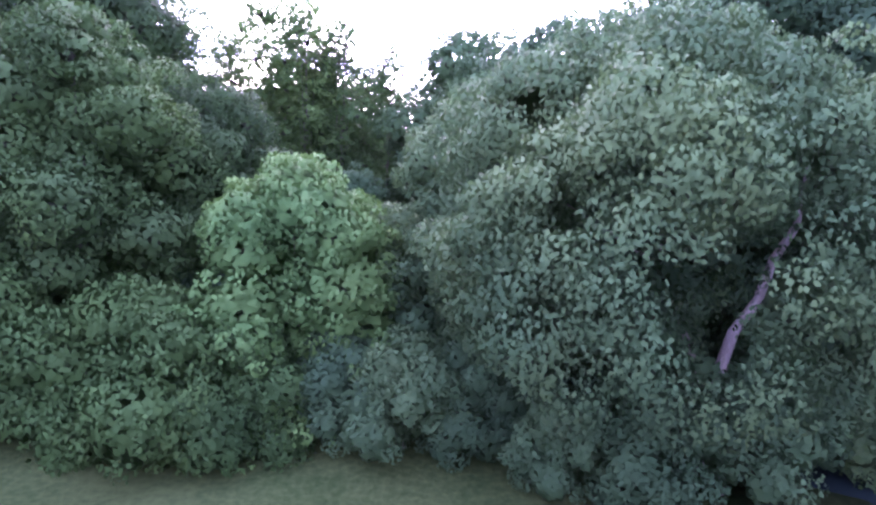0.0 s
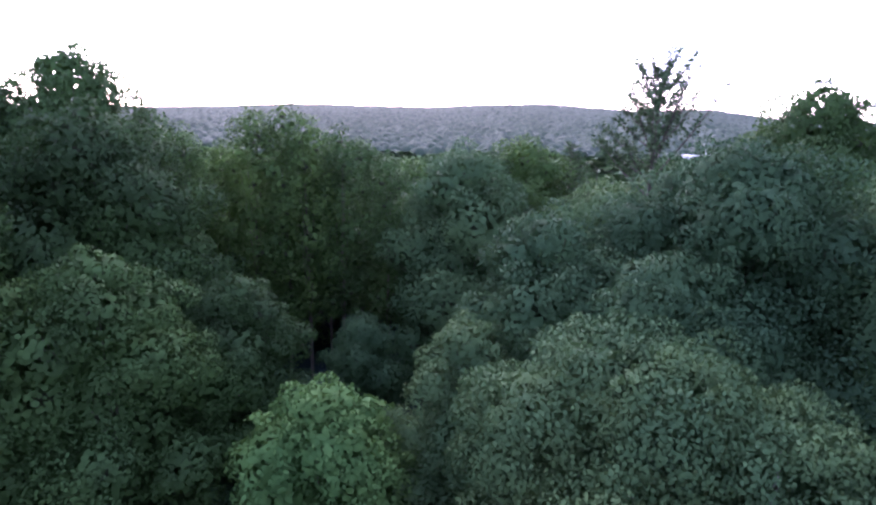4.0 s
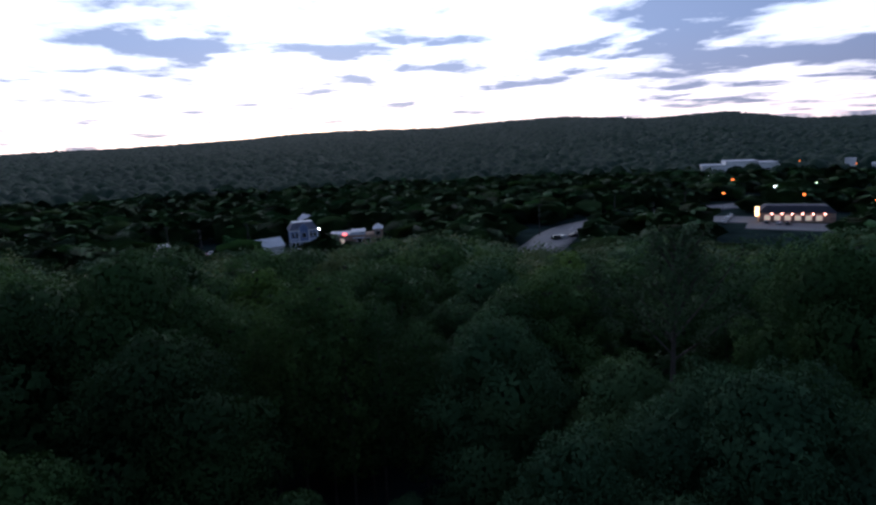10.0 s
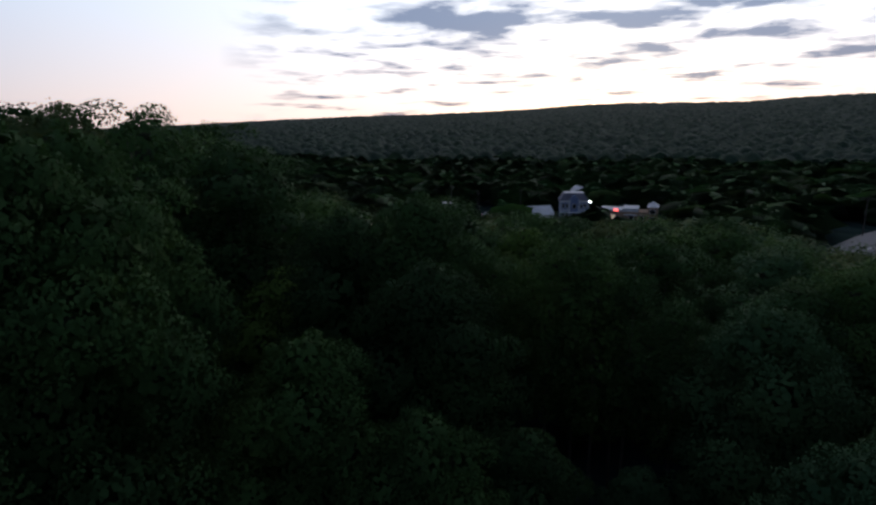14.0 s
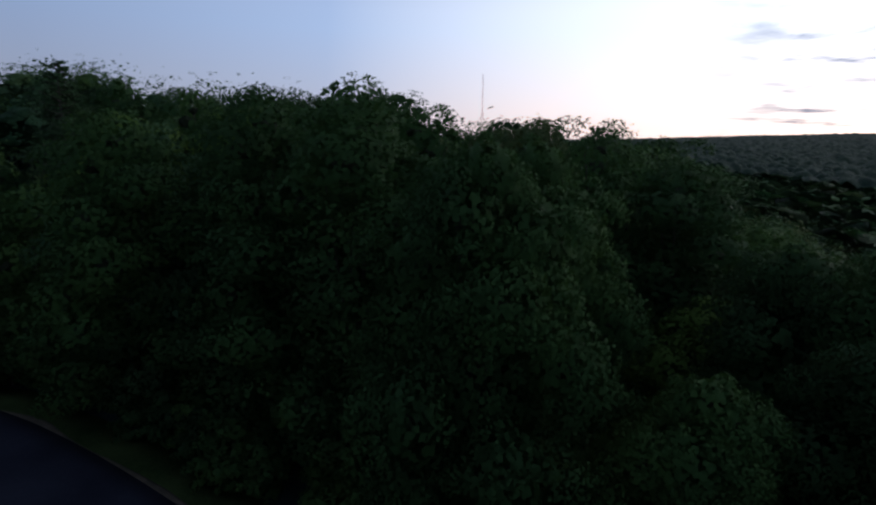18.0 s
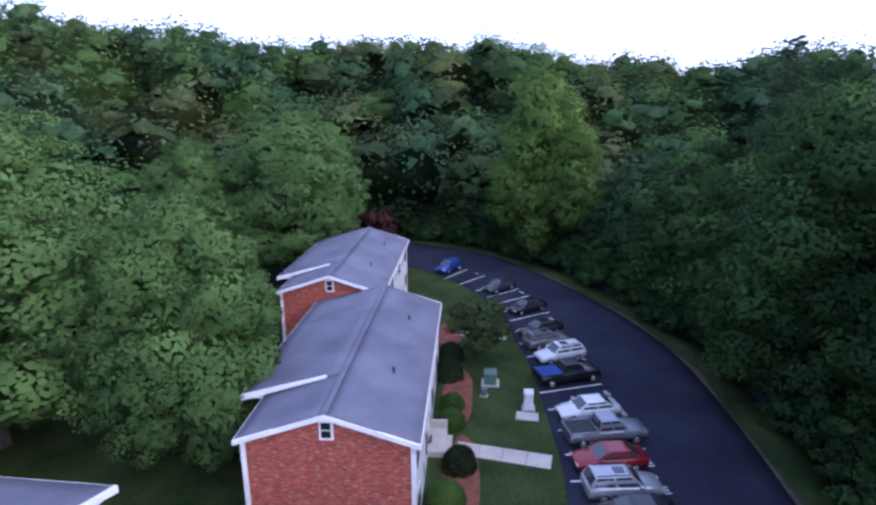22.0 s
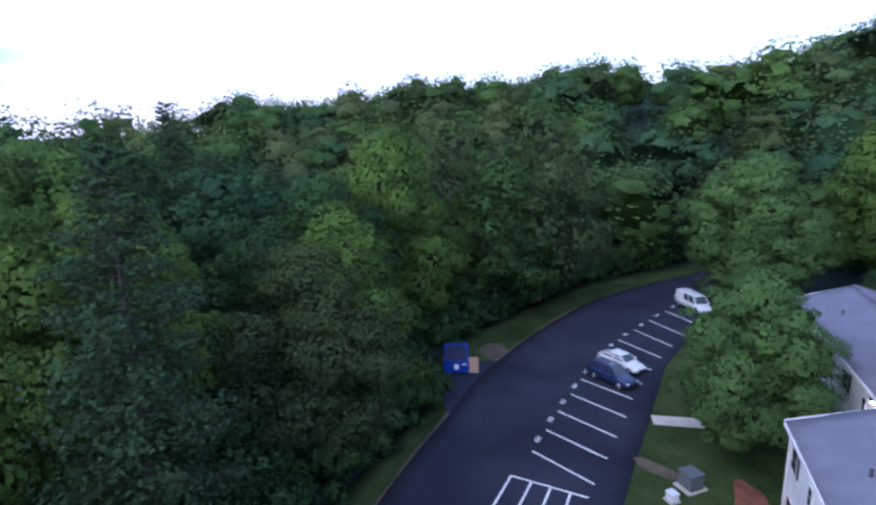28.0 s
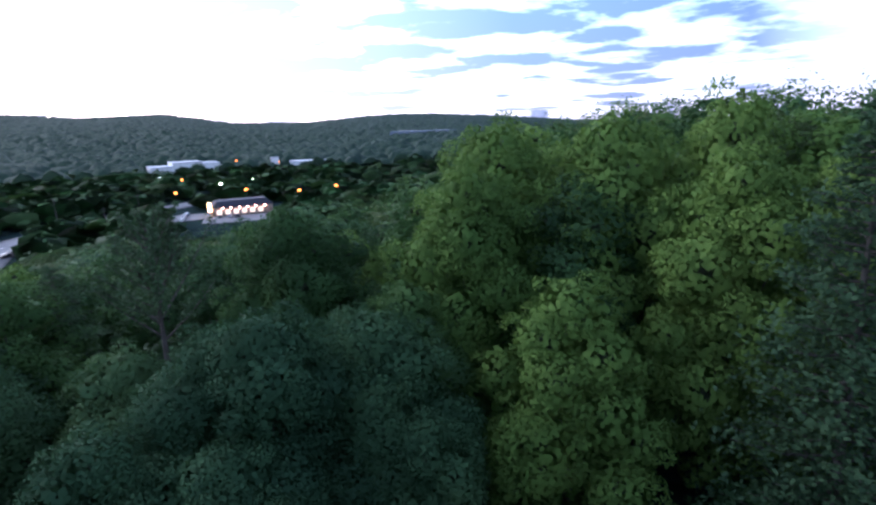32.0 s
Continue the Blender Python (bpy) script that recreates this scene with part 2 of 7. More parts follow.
LEAF = {
    "maple": leaf_material("maple_leaf", (0.025, 0.055, 0.020), (0.043, 0.094, 0.027), (0.074, 0.138, 0.034)),
    "elder": leaf_material("elder_leaf", (0.028, 0.068, 0.032), (0.049, 0.105, 0.044), (0.086, 0.152, 0.056)),
    "vine": leaf_material("vine_leaf", (0.032, 0.090, 0.030), (0.055, 0.138, 0.040), (0.092, 0.186, 0.052)),
    # the vine's leaf again, its colour darkened for the shade beside the trees
    "bank": leaf_material("bank_leaf", (0.026, 0.066, 0.020), (0.042, 0.096, 0.026), (0.070, 0.130, 0.034)),
    "lime": leaf_material("lime_leaf", (0.064, 0.124, 0.025), (0.098, 0.170, 0.034), (0.138, 0.214, 0.044)),
    "pine": leaf_material("pine_needle", (0.026, 0.055, 0.026), (0.042, 0.080, 0.034), (0.062, 0.106, 0.042)),
    "plum": leaf_material("plum_leaf", (0.055, 0.020, 0.020), (0.080, 0.028, 0.026), (0.110, 0.040, 0.034)),
    "shade": leaf_material("shade_leaf", (0.064, 0.124, 0.038), (0.094, 0.172, 0.048), (0.130, 0.218, 0.058)),
    # leaf of the far hills: the blue of the air's haze is mixed into it
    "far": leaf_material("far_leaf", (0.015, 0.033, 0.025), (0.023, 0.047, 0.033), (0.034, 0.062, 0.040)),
    "oak": leaf_material("oak_leaf", (0.040, 0.068, 0.024), (0.068, 0.100, 0.034), (0.100, 0.130, 0.044)),
}
BARK = surface("bark", (0.036, 0.031, 0.027), (0.105, 0.092, 0.082), 3, 18, 0.9, 0.6, stretch=(4, 4, 0.6), depth=0.04)
# near-black green for the crown's inside: its shade painted as a colour
CROWN_SHADE = surface("inner_twigs", (0.014, 0.020, 0.011), (0.034, 0.044, 0.024), 2.5, 14, 0.95, 0.8, specular=0.1, depth=0.08)
PALE_BARK = surface("pale_bark", (0.11, 0.095, 0.088), (0.24, 0.215, 0.20), 3, 18, 0.9, 0.5, stretch=(4, 4, 0.6), depth=0.03)
GRASS = surface("grass", (0.014, 0.030, 0.009), (0.054, 0.076, 0.026), 0.30, 6.0, 0.95, 0.6, specular=0.04, depth=0.06)
ASPHALT = surface("asphalt", (0.015, 0.016, 0.027), (0.034, 0.037, 0.055), 0.18, 9.0, 0.95, 0.5, specular=0.12, depth=0.01)
LINE_PAINT = surface("line_paint", (0.50, 0.50, 0.50), (0.78, 0.78, 0.77), 1.5, 20, 0.7, 0.2)
CONCRETE = surface("concrete", (0.36, 0.33, 0.29), (0.52, 0.48, 0.43), 0.8, 12, 0.85, 0.3)
SHINGLE = surface("shingle", (0.092, 0.095, 0.128), (0.162, 0.165, 0.208), 0.35, 30, 0.9, 0.4, stretch=(1, 1, 1))
WHITE_TRIM = surface("white_trim", (0.66, 0.66, 0.66), (0.82, 0.82, 0.81), 1.0, 15, 0.55, 0.1)
BRICK = surface("brick", (0.21, 0.070, 0.045), (0.36, 0.135, 0.085), 1.2, 8, 0.9, 0.5)
MORTAR = surface("mortar", (0.30, 0.24, 0.20), (0.42, 0.36, 0.31), 2, 25, 0.95, 0.3)
MULCH = surface("mulch", (0.10, 0.035, 0.022), (0.24, 0.085, 0.05), 1.5, 22, 0.95, 0.7, depth=0.05)
DIRT = surface("dirt", (0.032, 0.030, 0.020), (0.12, 0.092, 0.064), 0.9, 12, 0.95, 0.5, depth=0.04)


def canopy_material(name):
    """Woods seen from afar, painted: rounded crowns a few metres wide, drifts of other greens; the shade in the gaps
    and a blue haze are put into the colour.
    """
    m, tree, bsdf = blank(name, 1.0, 0, 0.0)
    c = tree.nodes.new("ShaderNodeTexCoord")
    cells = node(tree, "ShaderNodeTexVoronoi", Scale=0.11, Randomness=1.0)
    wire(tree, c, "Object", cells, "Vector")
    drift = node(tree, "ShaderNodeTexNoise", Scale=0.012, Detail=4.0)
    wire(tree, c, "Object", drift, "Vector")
    # darker towards each crown's rim: painted shade between crowns, tinted blue for haze
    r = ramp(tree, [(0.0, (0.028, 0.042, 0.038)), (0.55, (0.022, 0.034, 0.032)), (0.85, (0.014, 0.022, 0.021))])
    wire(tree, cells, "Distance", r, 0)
    r2 = ramp(tree, [(0.35, (0.80, 0.88, 1.0)), (0.65, (1.05, 1.08, 1.0))])
    wire(tree, drift, 0, r2, 0)
    mix = tree.nodes.new("ShaderNodeMix")
    mix.data_type, mix.blend_type = "RGBA", "MULTIPLY"
    mix.inputs[0].default_value = 1.0
    wire(tree, r, 0, mix, 6)
    wire(tree, r2, 0, mix, 7)
    wire(tree, mix, 2, bsdf, "Base Color")
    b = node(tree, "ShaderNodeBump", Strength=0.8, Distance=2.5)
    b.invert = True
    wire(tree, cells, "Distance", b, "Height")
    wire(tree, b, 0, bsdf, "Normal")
    return m


PAINTED_CANOPY = canopy_material("forest_canopy")


# ---- mesh helpers ----
def part(name, bm, material, parent, label=""):
    """Links a bmesh as one mesh object under a thing or a part."""
    me = bpy.data.meshes.new(name)
    bm.to_mesh(me)
    bm.free()
    return piece(name, me, material, parent, label)


def piece(name, me, material, parent, label=""):
    if material and not me.materials:
        me.materials.append(material)
    ob = new(name, me)
    if parent:
        ob.parent = parent
    return tagged(ob, label)


def box(bm, lo, hi, bevel=0.0):
    r = bmesh.ops.create_cube(bm, size=1)
    for v in r["verts"]:
        v.co = Vector([lo[i] + (v.co[i] + 0.5) * (hi[i] - lo[i]) for i in range(3)])
    if bevel:
        es = list({e for v in r["verts"] for e in v.link_edges})
        bmesh.ops.bevel(bm, geom=es, offset=bevel, segments=2, affect="EDGES", profile=0.6)
    return bm


def boxed(lo, hi, bevel=0.0):
    return box(bmesh.new(), lo, hi, bevel)


def prism(bm, outline, a, b):
    """A closed prism over a flat outline of (u, v), from a to b along the third axis (z)."""
    lo = [bm.verts.new((u, v, a)) for u, v in outline]
    hi = [bm.verts.new((u, v, b)) for u, v in outline]
    n = len(outline)
    bm.faces.new(lo[::-1])
    bm.faces.new(hi)
    for i in range(n):
        bm.faces.new((lo[i], lo[(i + 1) % n], hi[(i + 1) % n], hi[i]))
    return bm


def quad_mesh(name, verts, quads, material=None, smooth=False):
    me = bpy.data.meshes.new(name)
    verts, quads = np.asarray(verts, np.float32), np.asarray(quads, np.int32)
    me.vertices.add(len(verts))
    me.vertices.foreach_set("co", verts.ravel())
    me.loops.add(quads.size)
    me.loops.foreach_set("vertex_index", quads.ravel())
    me.polygons.add(len(quads))
    me.polygons.foreach_set("loop_start", np.arange(0, quads.size, quads.shape[1], dtype=np.int32))
    me.polygons.foreach_set("loop_total", np.full(len(quads), quads.shape[1], np.int32))
    if smooth:
        me.polygons.foreach_set("use_smooth", np.ones(len(quads), bool))
    me.update(calc_edges=True)
    if material:
        me.materials.append(material)
    return me


def smooth(t):
    t = min(1.0, max(0.0, t))
    return t * t * (3 - 2 * t)


# ---- the land: a plateau, a valley to the north, a wooded rise to the south ----
EYE = 20.3
# heading (degrees, counterclockwise from north) and the height angle at which the tree tops end
SKYLINE = [(0, -8.15), (10, -8.85), (24, -8.55), (30, -6.5), (36, -3.0), (44, -0.8), (50, 1.5), (57, 3.5), (65, 3.7), (75, 4.5), (83, 5.4), (90, 5.7), (100, 5.9), (111, 5.9), (123, 5.9), (133, 8.1), (143, 7.7), (152, 7.7), (160, 8.6), (168, 8.9), (173, 10.1), (182, 11.3), (190, 11.4), (196, 11.2), (203, 8.8), (210, 7.0), (218, 7.0), (224, 7.0), (233, 6.4), (240, 6.6), (249, 4.2), (256, 4.3), (262, 4.3), (267, 3.7), (272, 3.3), (279, 3.2), (284, 4.4), (289, 2.8), (296, 3.0), (301, 2.4), (306, -0.8), (312, -3.4), (317, -5.8), (323, -7.4), (330, -9.6), (341, -8.8), (347, -10.2), (352, -9.95), (360, -8.15)]
HILLS = [(0, 0.85), (11, 0.9), (15, 0.8), (20, 0.45), (30, 0.1), (40, 0.05), (50, 0.3), (60, 0.6), (90, 0.5), (270, 1.2), (290, 1.2), (301, 1.15), (313, 0.5), (321, -0.15), (328, 0.0), (334, 0.95), (340, 0.7), (348, 1.3), (355, 1.15), (360, 0.85)]


def table(rows, x):
    return float(np.interp(x, [r[0] for r in rows], [r[1] for r in rows]))


def heading(x, y):
    return math.degrees(math.atan2(-x, y)) % 360


def valley(a):
    """1 where the land falls to the valley, 0 on the plateau."""
    a = (a + 180) % 360 - 180
    return smooth((a + 72) / 30) if a < 0 else smooth((62 - a) / 30)


def land(x, y):
    r, a = math.hypot(x, y), heading(x, y)
    w = valley(a)
    fall = -18.4 * smooth((r - 15) / 144)
    far = 0.0
    if r > 480:
        top = EYE + 2700 * math.tan(radians(table(HILLS, a) + 0.7))
        s = min(1.0, (r - 480) / 2220)
        far = (top + 18.4) * (s ** 1.5) + 13.0 * noise.noise((x / 330, y / 330, 1.0)) * min(1, s * 4) * (1 - s)
        if r > 2700:
            far -= (r - 2700) * 0.03
    z = w * (fall + far)
    if w < 1:
        rise = max(0.0, EYE + 155 * math.tan(radians(table(SKYLINE, a))) - (16 if 100 < a < 260 else 19))
        back = rise * smooth((r - 90) / 71) + max(0, min(r, 260) - 165) * 0.12 if 100 < a < 260 else rise * 0.5 * smooth((r - 69) / 80)
        z += (1 - w) * back
    return z


rings = [0, 3, 6, 9, 12, 15, 18, 22, 26, 30, 35, 40, 46, 52, 58, 64, 72, 80, 90, 100, 112, 125, 140, 160, 185, 215, 250, 290, 340, 400, 470, 560, 680, 820, 1000, 1250, 1550, 1900, 2250, 2500, 2700, 3200, 4300]
SPOKES = 240
gv, gq = [], []
for r in rings:
    for k in range(SPOKES):
        a = 2 * math.pi * k / SPOKES
        x, y = -r * math.sin(a), r * math.cos(a)
        gv.append((x, y, land(x, y)))
for i in range(len(rings) - 1):
    for k in range(SPOKES):
        k2 = (k + 1) % SPOKES
        gq.append((i * SPOKES + k, i * SPOKES + k2, (i + 1) * SPOKES + k2, (i + 1) * SPOKES + k))
ground = tagged(piece("ground", quad_mesh("ground", gv, gq, PAINTED_CANOPY, True), None, None), "woodland ground painted as treetops with shaded gaps, falling to a valley", "ground", kind="structure")

OUTER = [(-56.4, -69.0), (-59.7, -54.5), (-58.0, -44), (-53.0, -30.8), (-46.9, -20.2), (-39.1, -12), (-27.8, -2.8), (-15.5, 5.6), (-5.5, 9.2), (4, 8.4), (14.5, 1.5), (25.8, -12.1), (31.1, -19.4), (36.3, -26.8), (42.2, -39.3), (46.2, -53.6), (46.5, -76)]
INNER = [(-46.5, -68), (-47.6, -56), (-47.0, -46), (-43.6, -37), (-38.6, -30.4), (-35.5, -26.3), (-29.8, -20.3), (-22.1, -13.3), (-10.5, -7.2), (0, -6.4), (9.8, -11.2), (17.8, -23.0), (22.1, -30.0), (25.8, -36), (29.05, -41.9), (33.8, -56), (35.0, -76)]


def spline(points, per=6):
    p = [Vector(q) for q in points]
    out = []
    for i in range(len(p) - 1):
        a, b, c, d = p[max(i - 1, 0)], p[i], p[i + 1], p[min(i + 2, len(p) - 1)]
        for k in range(per):
            t = k / per
            out.append(0.5 * ((2 * b) + (c - a) * t + (2 * a - 5 * b + 4 * c - d) * t * t + (3 * b - a - 3 * c + d) * t ** 3))
    return out + [p[-1]]


def strip(name, left, right, z, thick, across=6):
    """A sheet between two lines with a real edge round it."""
    n = len(left)
    v, q = [], []
    for a, b in zip(left, right):
        for k in range(across + 1):
            p = a.lerp(b, k / across)
            v.append((p.x, p.y, z + 0.012 * noise.noise((p.x * 0.4, p.y * 0.4, 0))))
    w = across + 1
    for i in range(n - 1):
        for k in range(across):
            q.append((i * w + k, (i + 1) * w + k, (i + 1) * w + k + 1, i * w + k + 1))
    base = len(v)
    for line in (left, right):
        for p in line:
            v.append((p.x, p.y, z - thick))
    for i in range(n - 1):
        q.append((i * w, base + i, base + i + 1, (i + 1) * w))
        q.append((i * w + across, (i + 1) * w + across, base + n + i + 1, base + n + i))
    return quad_mesh(name, v, q)


outer_line, inner_line = spline(OUTER), spline(INNER)
# the lawn plate lies under the road and reaches past it to the trees
def verge_width(p):
    if p.x > 10:
        return 2.3 if p.y > -24 else 6.0
    return 3.1 if p.x < -14 else 5.2


verge = [p + (p - Vector((0, -32))).normalized() * (verge_width(p) + 1.2 * noise.noise((p.x * 0.15, p.y * 0.15, 3))) for p in outer_line]
lawn = tagged(piece("lawn", strip("lawn", verge, [Vector((0, -46)) + (p - Vector((0, -46))) * 0.02 for p in inner_line], 0.035, 0.3, 30), GRASS, None), "mown grass with worn patches round the car park", "lawn", kind="structure")
road = tagged(piece("road", strip("road", outer_line, inner_line, 0.075, 0.07, 10), ASPHALT, None), "dark asphalt car park drive curving round the houses", "road", kind="structure")

# ---- trees ----
def ball(rng, n):
    d = rng.normal(size=(n, 3))
    return d / np.linalg.norm(d, axis=1, keepdims=True)


def leaf_quads(rng, p, normal, size, wide=0.72, droop=0.0, shade=None):
    """A folded four-cornered leaf at each point: its corners, and the soft normals of the clump that it belongs to."""
    n = len(p)
    normal = normal / (np.linalg.norm(normal, axis=1, keepdims=True) + 1e-9)
    t = np.cross(normal, rng.normal(size=(n, 3)))
    t[:, 2] -= droop
    t /= np.linalg.norm(t, axis=1, keepdims=True) + 1e-9
    s = np.cross(normal, t)
    s /= np.linalg.norm(s, axis=1, keepdims=True) + 1e-9
    length = (size * rng.uniform(0.65, 1.3, n))[:, None]
    fold = normal * length * rng.uniform(-0.05, 0.22, n)[:, None]
    v = np.stack([p - t * length * 0.5 - s * length * wide * 0.14, p - s * length * wide * 0.5 + t * length * 0.12 + fold, p + t * length * 0.5 + s * length * wide * 0.10, p + s * length * wide * 0.52 - t * length * 0.14 + fold], 1)
    soft = normal * 0.25 + (normal if shade is None else shade) * 0.8
    soft /= np.linalg.norm(soft, axis=1, keepdims=True) + 1e-9
    return np.concatenate([v.reshape(-1, 3), np.repeat(soft, 4, 0)], 1)


# twelve four-cornered faces on fourteen corners: the body of a leaf clump
KNOB = np.array([(x, y, z) for x in (-1, 1) for y in (-1, 1) for z in (-1, 1)] + [(-2, 0, 0), (2, 0, 0), (0, -2, 0), (0, 2, 0), (0, 0, -2), (0, 0, 2)], float)
KNOB /= np.linalg.norm(KNOB, axis=1, keepdims=True)
KNOB_FACES = []
for ia in range(3):
    for ib in range(ia + 1, 3):
        for sa in (0, 1):
            for sb in (0, 1):
                tip_a, tip_b = 8 + 2 * ia + sa, 8 + 2 * ib + sb
                pair = [k for k in range(8) if KNOB[k, ia] * (2 * sa - 1) > 0 and KNOB[k, ib] * (2 * sb - 1) > 0]
                face = [tip_a, pair[0], tip_b, pair[1]]
                n_ = np.cross(KNOB[face[1]] - KNOB[face[0]], KNOB[face[2]] - KNOB[face[0]])
                KNOB_FACES += face if n_ @ KNOB[pair[0]] > 0 else face[::-1]


def knobs(rng, c, d, r):
    """The leafy body of each clump, lumpy and unevenly turned."""
    n = len(c)
    a = rng.uniform(0, 6.28, n)
    k = np.stack([KNOB[None, :, 0] * np.cos(a)[:, None] - KNOB[None, :, 1] * np.sin(a)[:, None], KNOB[None, :, 0] * np.sin(a)[:, None] + KNOB[None, :, 1] * np.cos(a)[:, None], np.repeat(KNOB[None, :, 2], n, 0)], 2)
    p = c[:, None] + k * (r[:, None] * rng.uniform(0.34, 0.72, (n, 14)))[:, :, None] * (1, 1, 0.8) - d[:, None] * r[:, None, None] * 0.2
    soft = k * 0.7 + d[:, None] + np.array((0, 0, 0.1))
    soft /= np.linalg.norm(soft, axis=2, keepdims=True) + 1e-9
    return np.concatenate([p[:, KNOB_FACES].reshape(-1, 3), soft[:, KNOB_FACES].reshape(-1, 3)], 1)


def lobed(rng, height, radius, bottom, count, spread=0.62, tip=0.5):
    """Lobes of a full, rounded, uneven crown: ellipsoids spread over an egg-shaped outline."""
    lobes = []
    low, high = bottom, height
    mid = low + (high - low) * (0.42 + 0.12 * (0.5 - tip))
    for i in range(count):
        u = (i + 0.5 + rng.uniform(-0.3, 0.3)) / count
        z = 1 - 1.9 * u
        ring = math.sqrt(max(0.0, 1 - z * z))
        a = i * 2.39996 + rng.uniform(-0.5, 0.5)
        h = mid + z * ((high - mid) if z > 0 else (mid - low)) * (1 - 0.30 * spread)
        e = radius * (ring if z > 0 else ring ** 0.6) * (1 - 0.22 * tip * max(0, z))
        r = radius * rng.uniform(0.27, 0.44)
        out = max(0.0, e - r * 0.75) * rng.uniform(0.85, 1.12)
        rz = min(r * rng.uniform(0.75, 1.05), max(0.15 * radius, high - h + 0.05 * radius))
        lobes.append((math.cos(a) * out, math.sin(a) * out, h, r, r, rz))
    lobes.append((0, 0, mid, radius * 0.62, radius * 0.62, (high - low) * 0.38))
    return np.array(lobes)


def crown_verts(rng, lobes, leaves, size, per=60, clump=0.45, core=0.4, droop=0.3, low=-0.55, wide=0.72, bare=None, big=2.3, deep=(0.62, 0.86), form=(0.75, 0.3)):
    """Leaves on domed clumps that sit on the lobes' outsides, with gaps between, and a few large leaves within."""
    n = max(4, leaves // per)
    weight = lobes[:, 3] * lobes[:, 5]
    pick = rng.choice(len(lobes), n * 4, p=weight / weight.sum())
    d = ball(rng, n * 4)
    d[:, 2] = np.where(d[:, 2] < low, -d[:, 2] * 0.6, d[:, 2])
    c = lobes[pick, :3] + d * lobes[pick, 3:] * (0.76 + 0.44 * rng.uniform(0, 1, (n * 4, 1)) ** 2)
    # a clump deep inside another lobe is not seen: leave those out
    depth = np.ones(len(c)) * 9
    for l in lobes:
        depth = np.minimum(depth, np.linalg.norm((c - l[:3]) / l[3:], axis=1))
    # the rest stand evenly apart
    c, d = c[depth > 0.72], d[depth > 0.72]
    apart, kept = clump * 1.5, np.zeros(0, int)
    while len(kept) < n and apart > clump * 0.3:
        for k in range(len(c)):
            if len(kept) >= n:
                break
            if len(kept) == 0 or ((c[kept] - c[k]) ** 2).sum(1).min() > apart * apart:
                kept = np.append(kept, k)
        apart *= 0.75
    c, d = c[kept], d[kept]
    n = len(c)
    if bare is not None:
        # a limb shows here: no clumps in front of it
        (ax, az), (bx, bz), broad = bare
        cx, cz = c[:, 0] - 0.62 * (0.4 + c[:, 1]), c[:, 2] + 0.32 * (0.4 + c[:, 1])
        u = np.clip(((cx - ax) * (bx - ax) + (cz - az) * (bz - az)) / ((bx - ax) ** 2 + (bz - az) ** 2), 0, 1)
        keep = (np.hypot(cx - ax - u * (bx - ax), cz - az - u * (bz - az)) > broad) | (c[:, 1] > 0.6)
        c, d = c[keep], d[keep]
        n = len(c)
    r = clump * rng.uniform(0.55, 1.35, n)
    amount = np.maximum(3, (per * (r / clump) ** 1.6 * rng.uniform(0.7, 1.2, n)).astype(int))
    idx = np.repeat(np.arange(n), amount)
    b = ball(rng, len(idx))
    axis = d * 0.75 + np.array((0, 0, 0.55))
    axis /= np.linalg.norm(axis, axis=1, keepdims=True)
    dot = (b * axis[idx]).sum(1, keepdims=True)
    b = np.where(dot < -0.15, b - 2 * dot * axis[idx], b)
    p = c[idx] + b * r[idx][:, None] * (1.12, 1.12, 0.72) * rng.uniform(0.35, 1.08, (len(idx), 1)) ** 0.55
    p[:, 2] -= droop * 0.25 * r[idx] * (1 - b[:, 2])
    normal = b * 0.9 + np.array((0, 0, 0.35)) + rng.normal(size=(len(idx), 3)) * 0.6
    heart = lobes[:, :3].mean(0)
    dome = (c - heart) / np.maximum(0.5, np.abs(c - heart).max(0))
    d = d * form[0] + dome * form[1]
    v = [leaf_quads(rng, p, normal, size, wide, droop, b * 0.8 + d[idx] + np.array((0, 0, 0.12)))]
    k = int(leaves * core)
    if k:
        pick = rng.choice(len(lobes), k * 2, p=weight / weight.sum())
        q = ball(rng, k * 2)
        p = lobes[pick, :3] + q * lobes[pick, 3:] * rng.uniform(*deep, (k * 2, 1))
        # backing leaves deep inside the crown are never seen
        depth = np.full(len(p), 9.0)
        for l in lobes:
            depth = np.minimum(depth, np.linalg.norm((p - l[:3]) / l[3:], axis=1))
        keep = np.flatnonzero((depth > 0.58) & (np.ones(len(p), bool) if bare is None else p[:, 1] > 0.2))[:k]
        p, q = p[keep], q[keep]
        dome = (p - heart) / np.maximum(0.5, np.abs(p - heart).max(0))
        v.append(leaf_quads(rng, p, q + rng.normal(size=q.shape) * 0.45, size * big, 0.8, 0.2, q * (form[0] + 0.2) + dome * form[1]))
    return np.concatenate(v)


def leaf_mesh(name, v, material):
    me = quad_mesh(name, v[:, :3], np.arange(len(v)).reshape(-1, 4), material)
    soft = me.attributes.new("custom_normal", "FLOAT_VECTOR", "POINT")
    soft.data.foreach_set("vector", np.ascontiguousarray(v[:, 3:], np.float32).ravel())
    return me


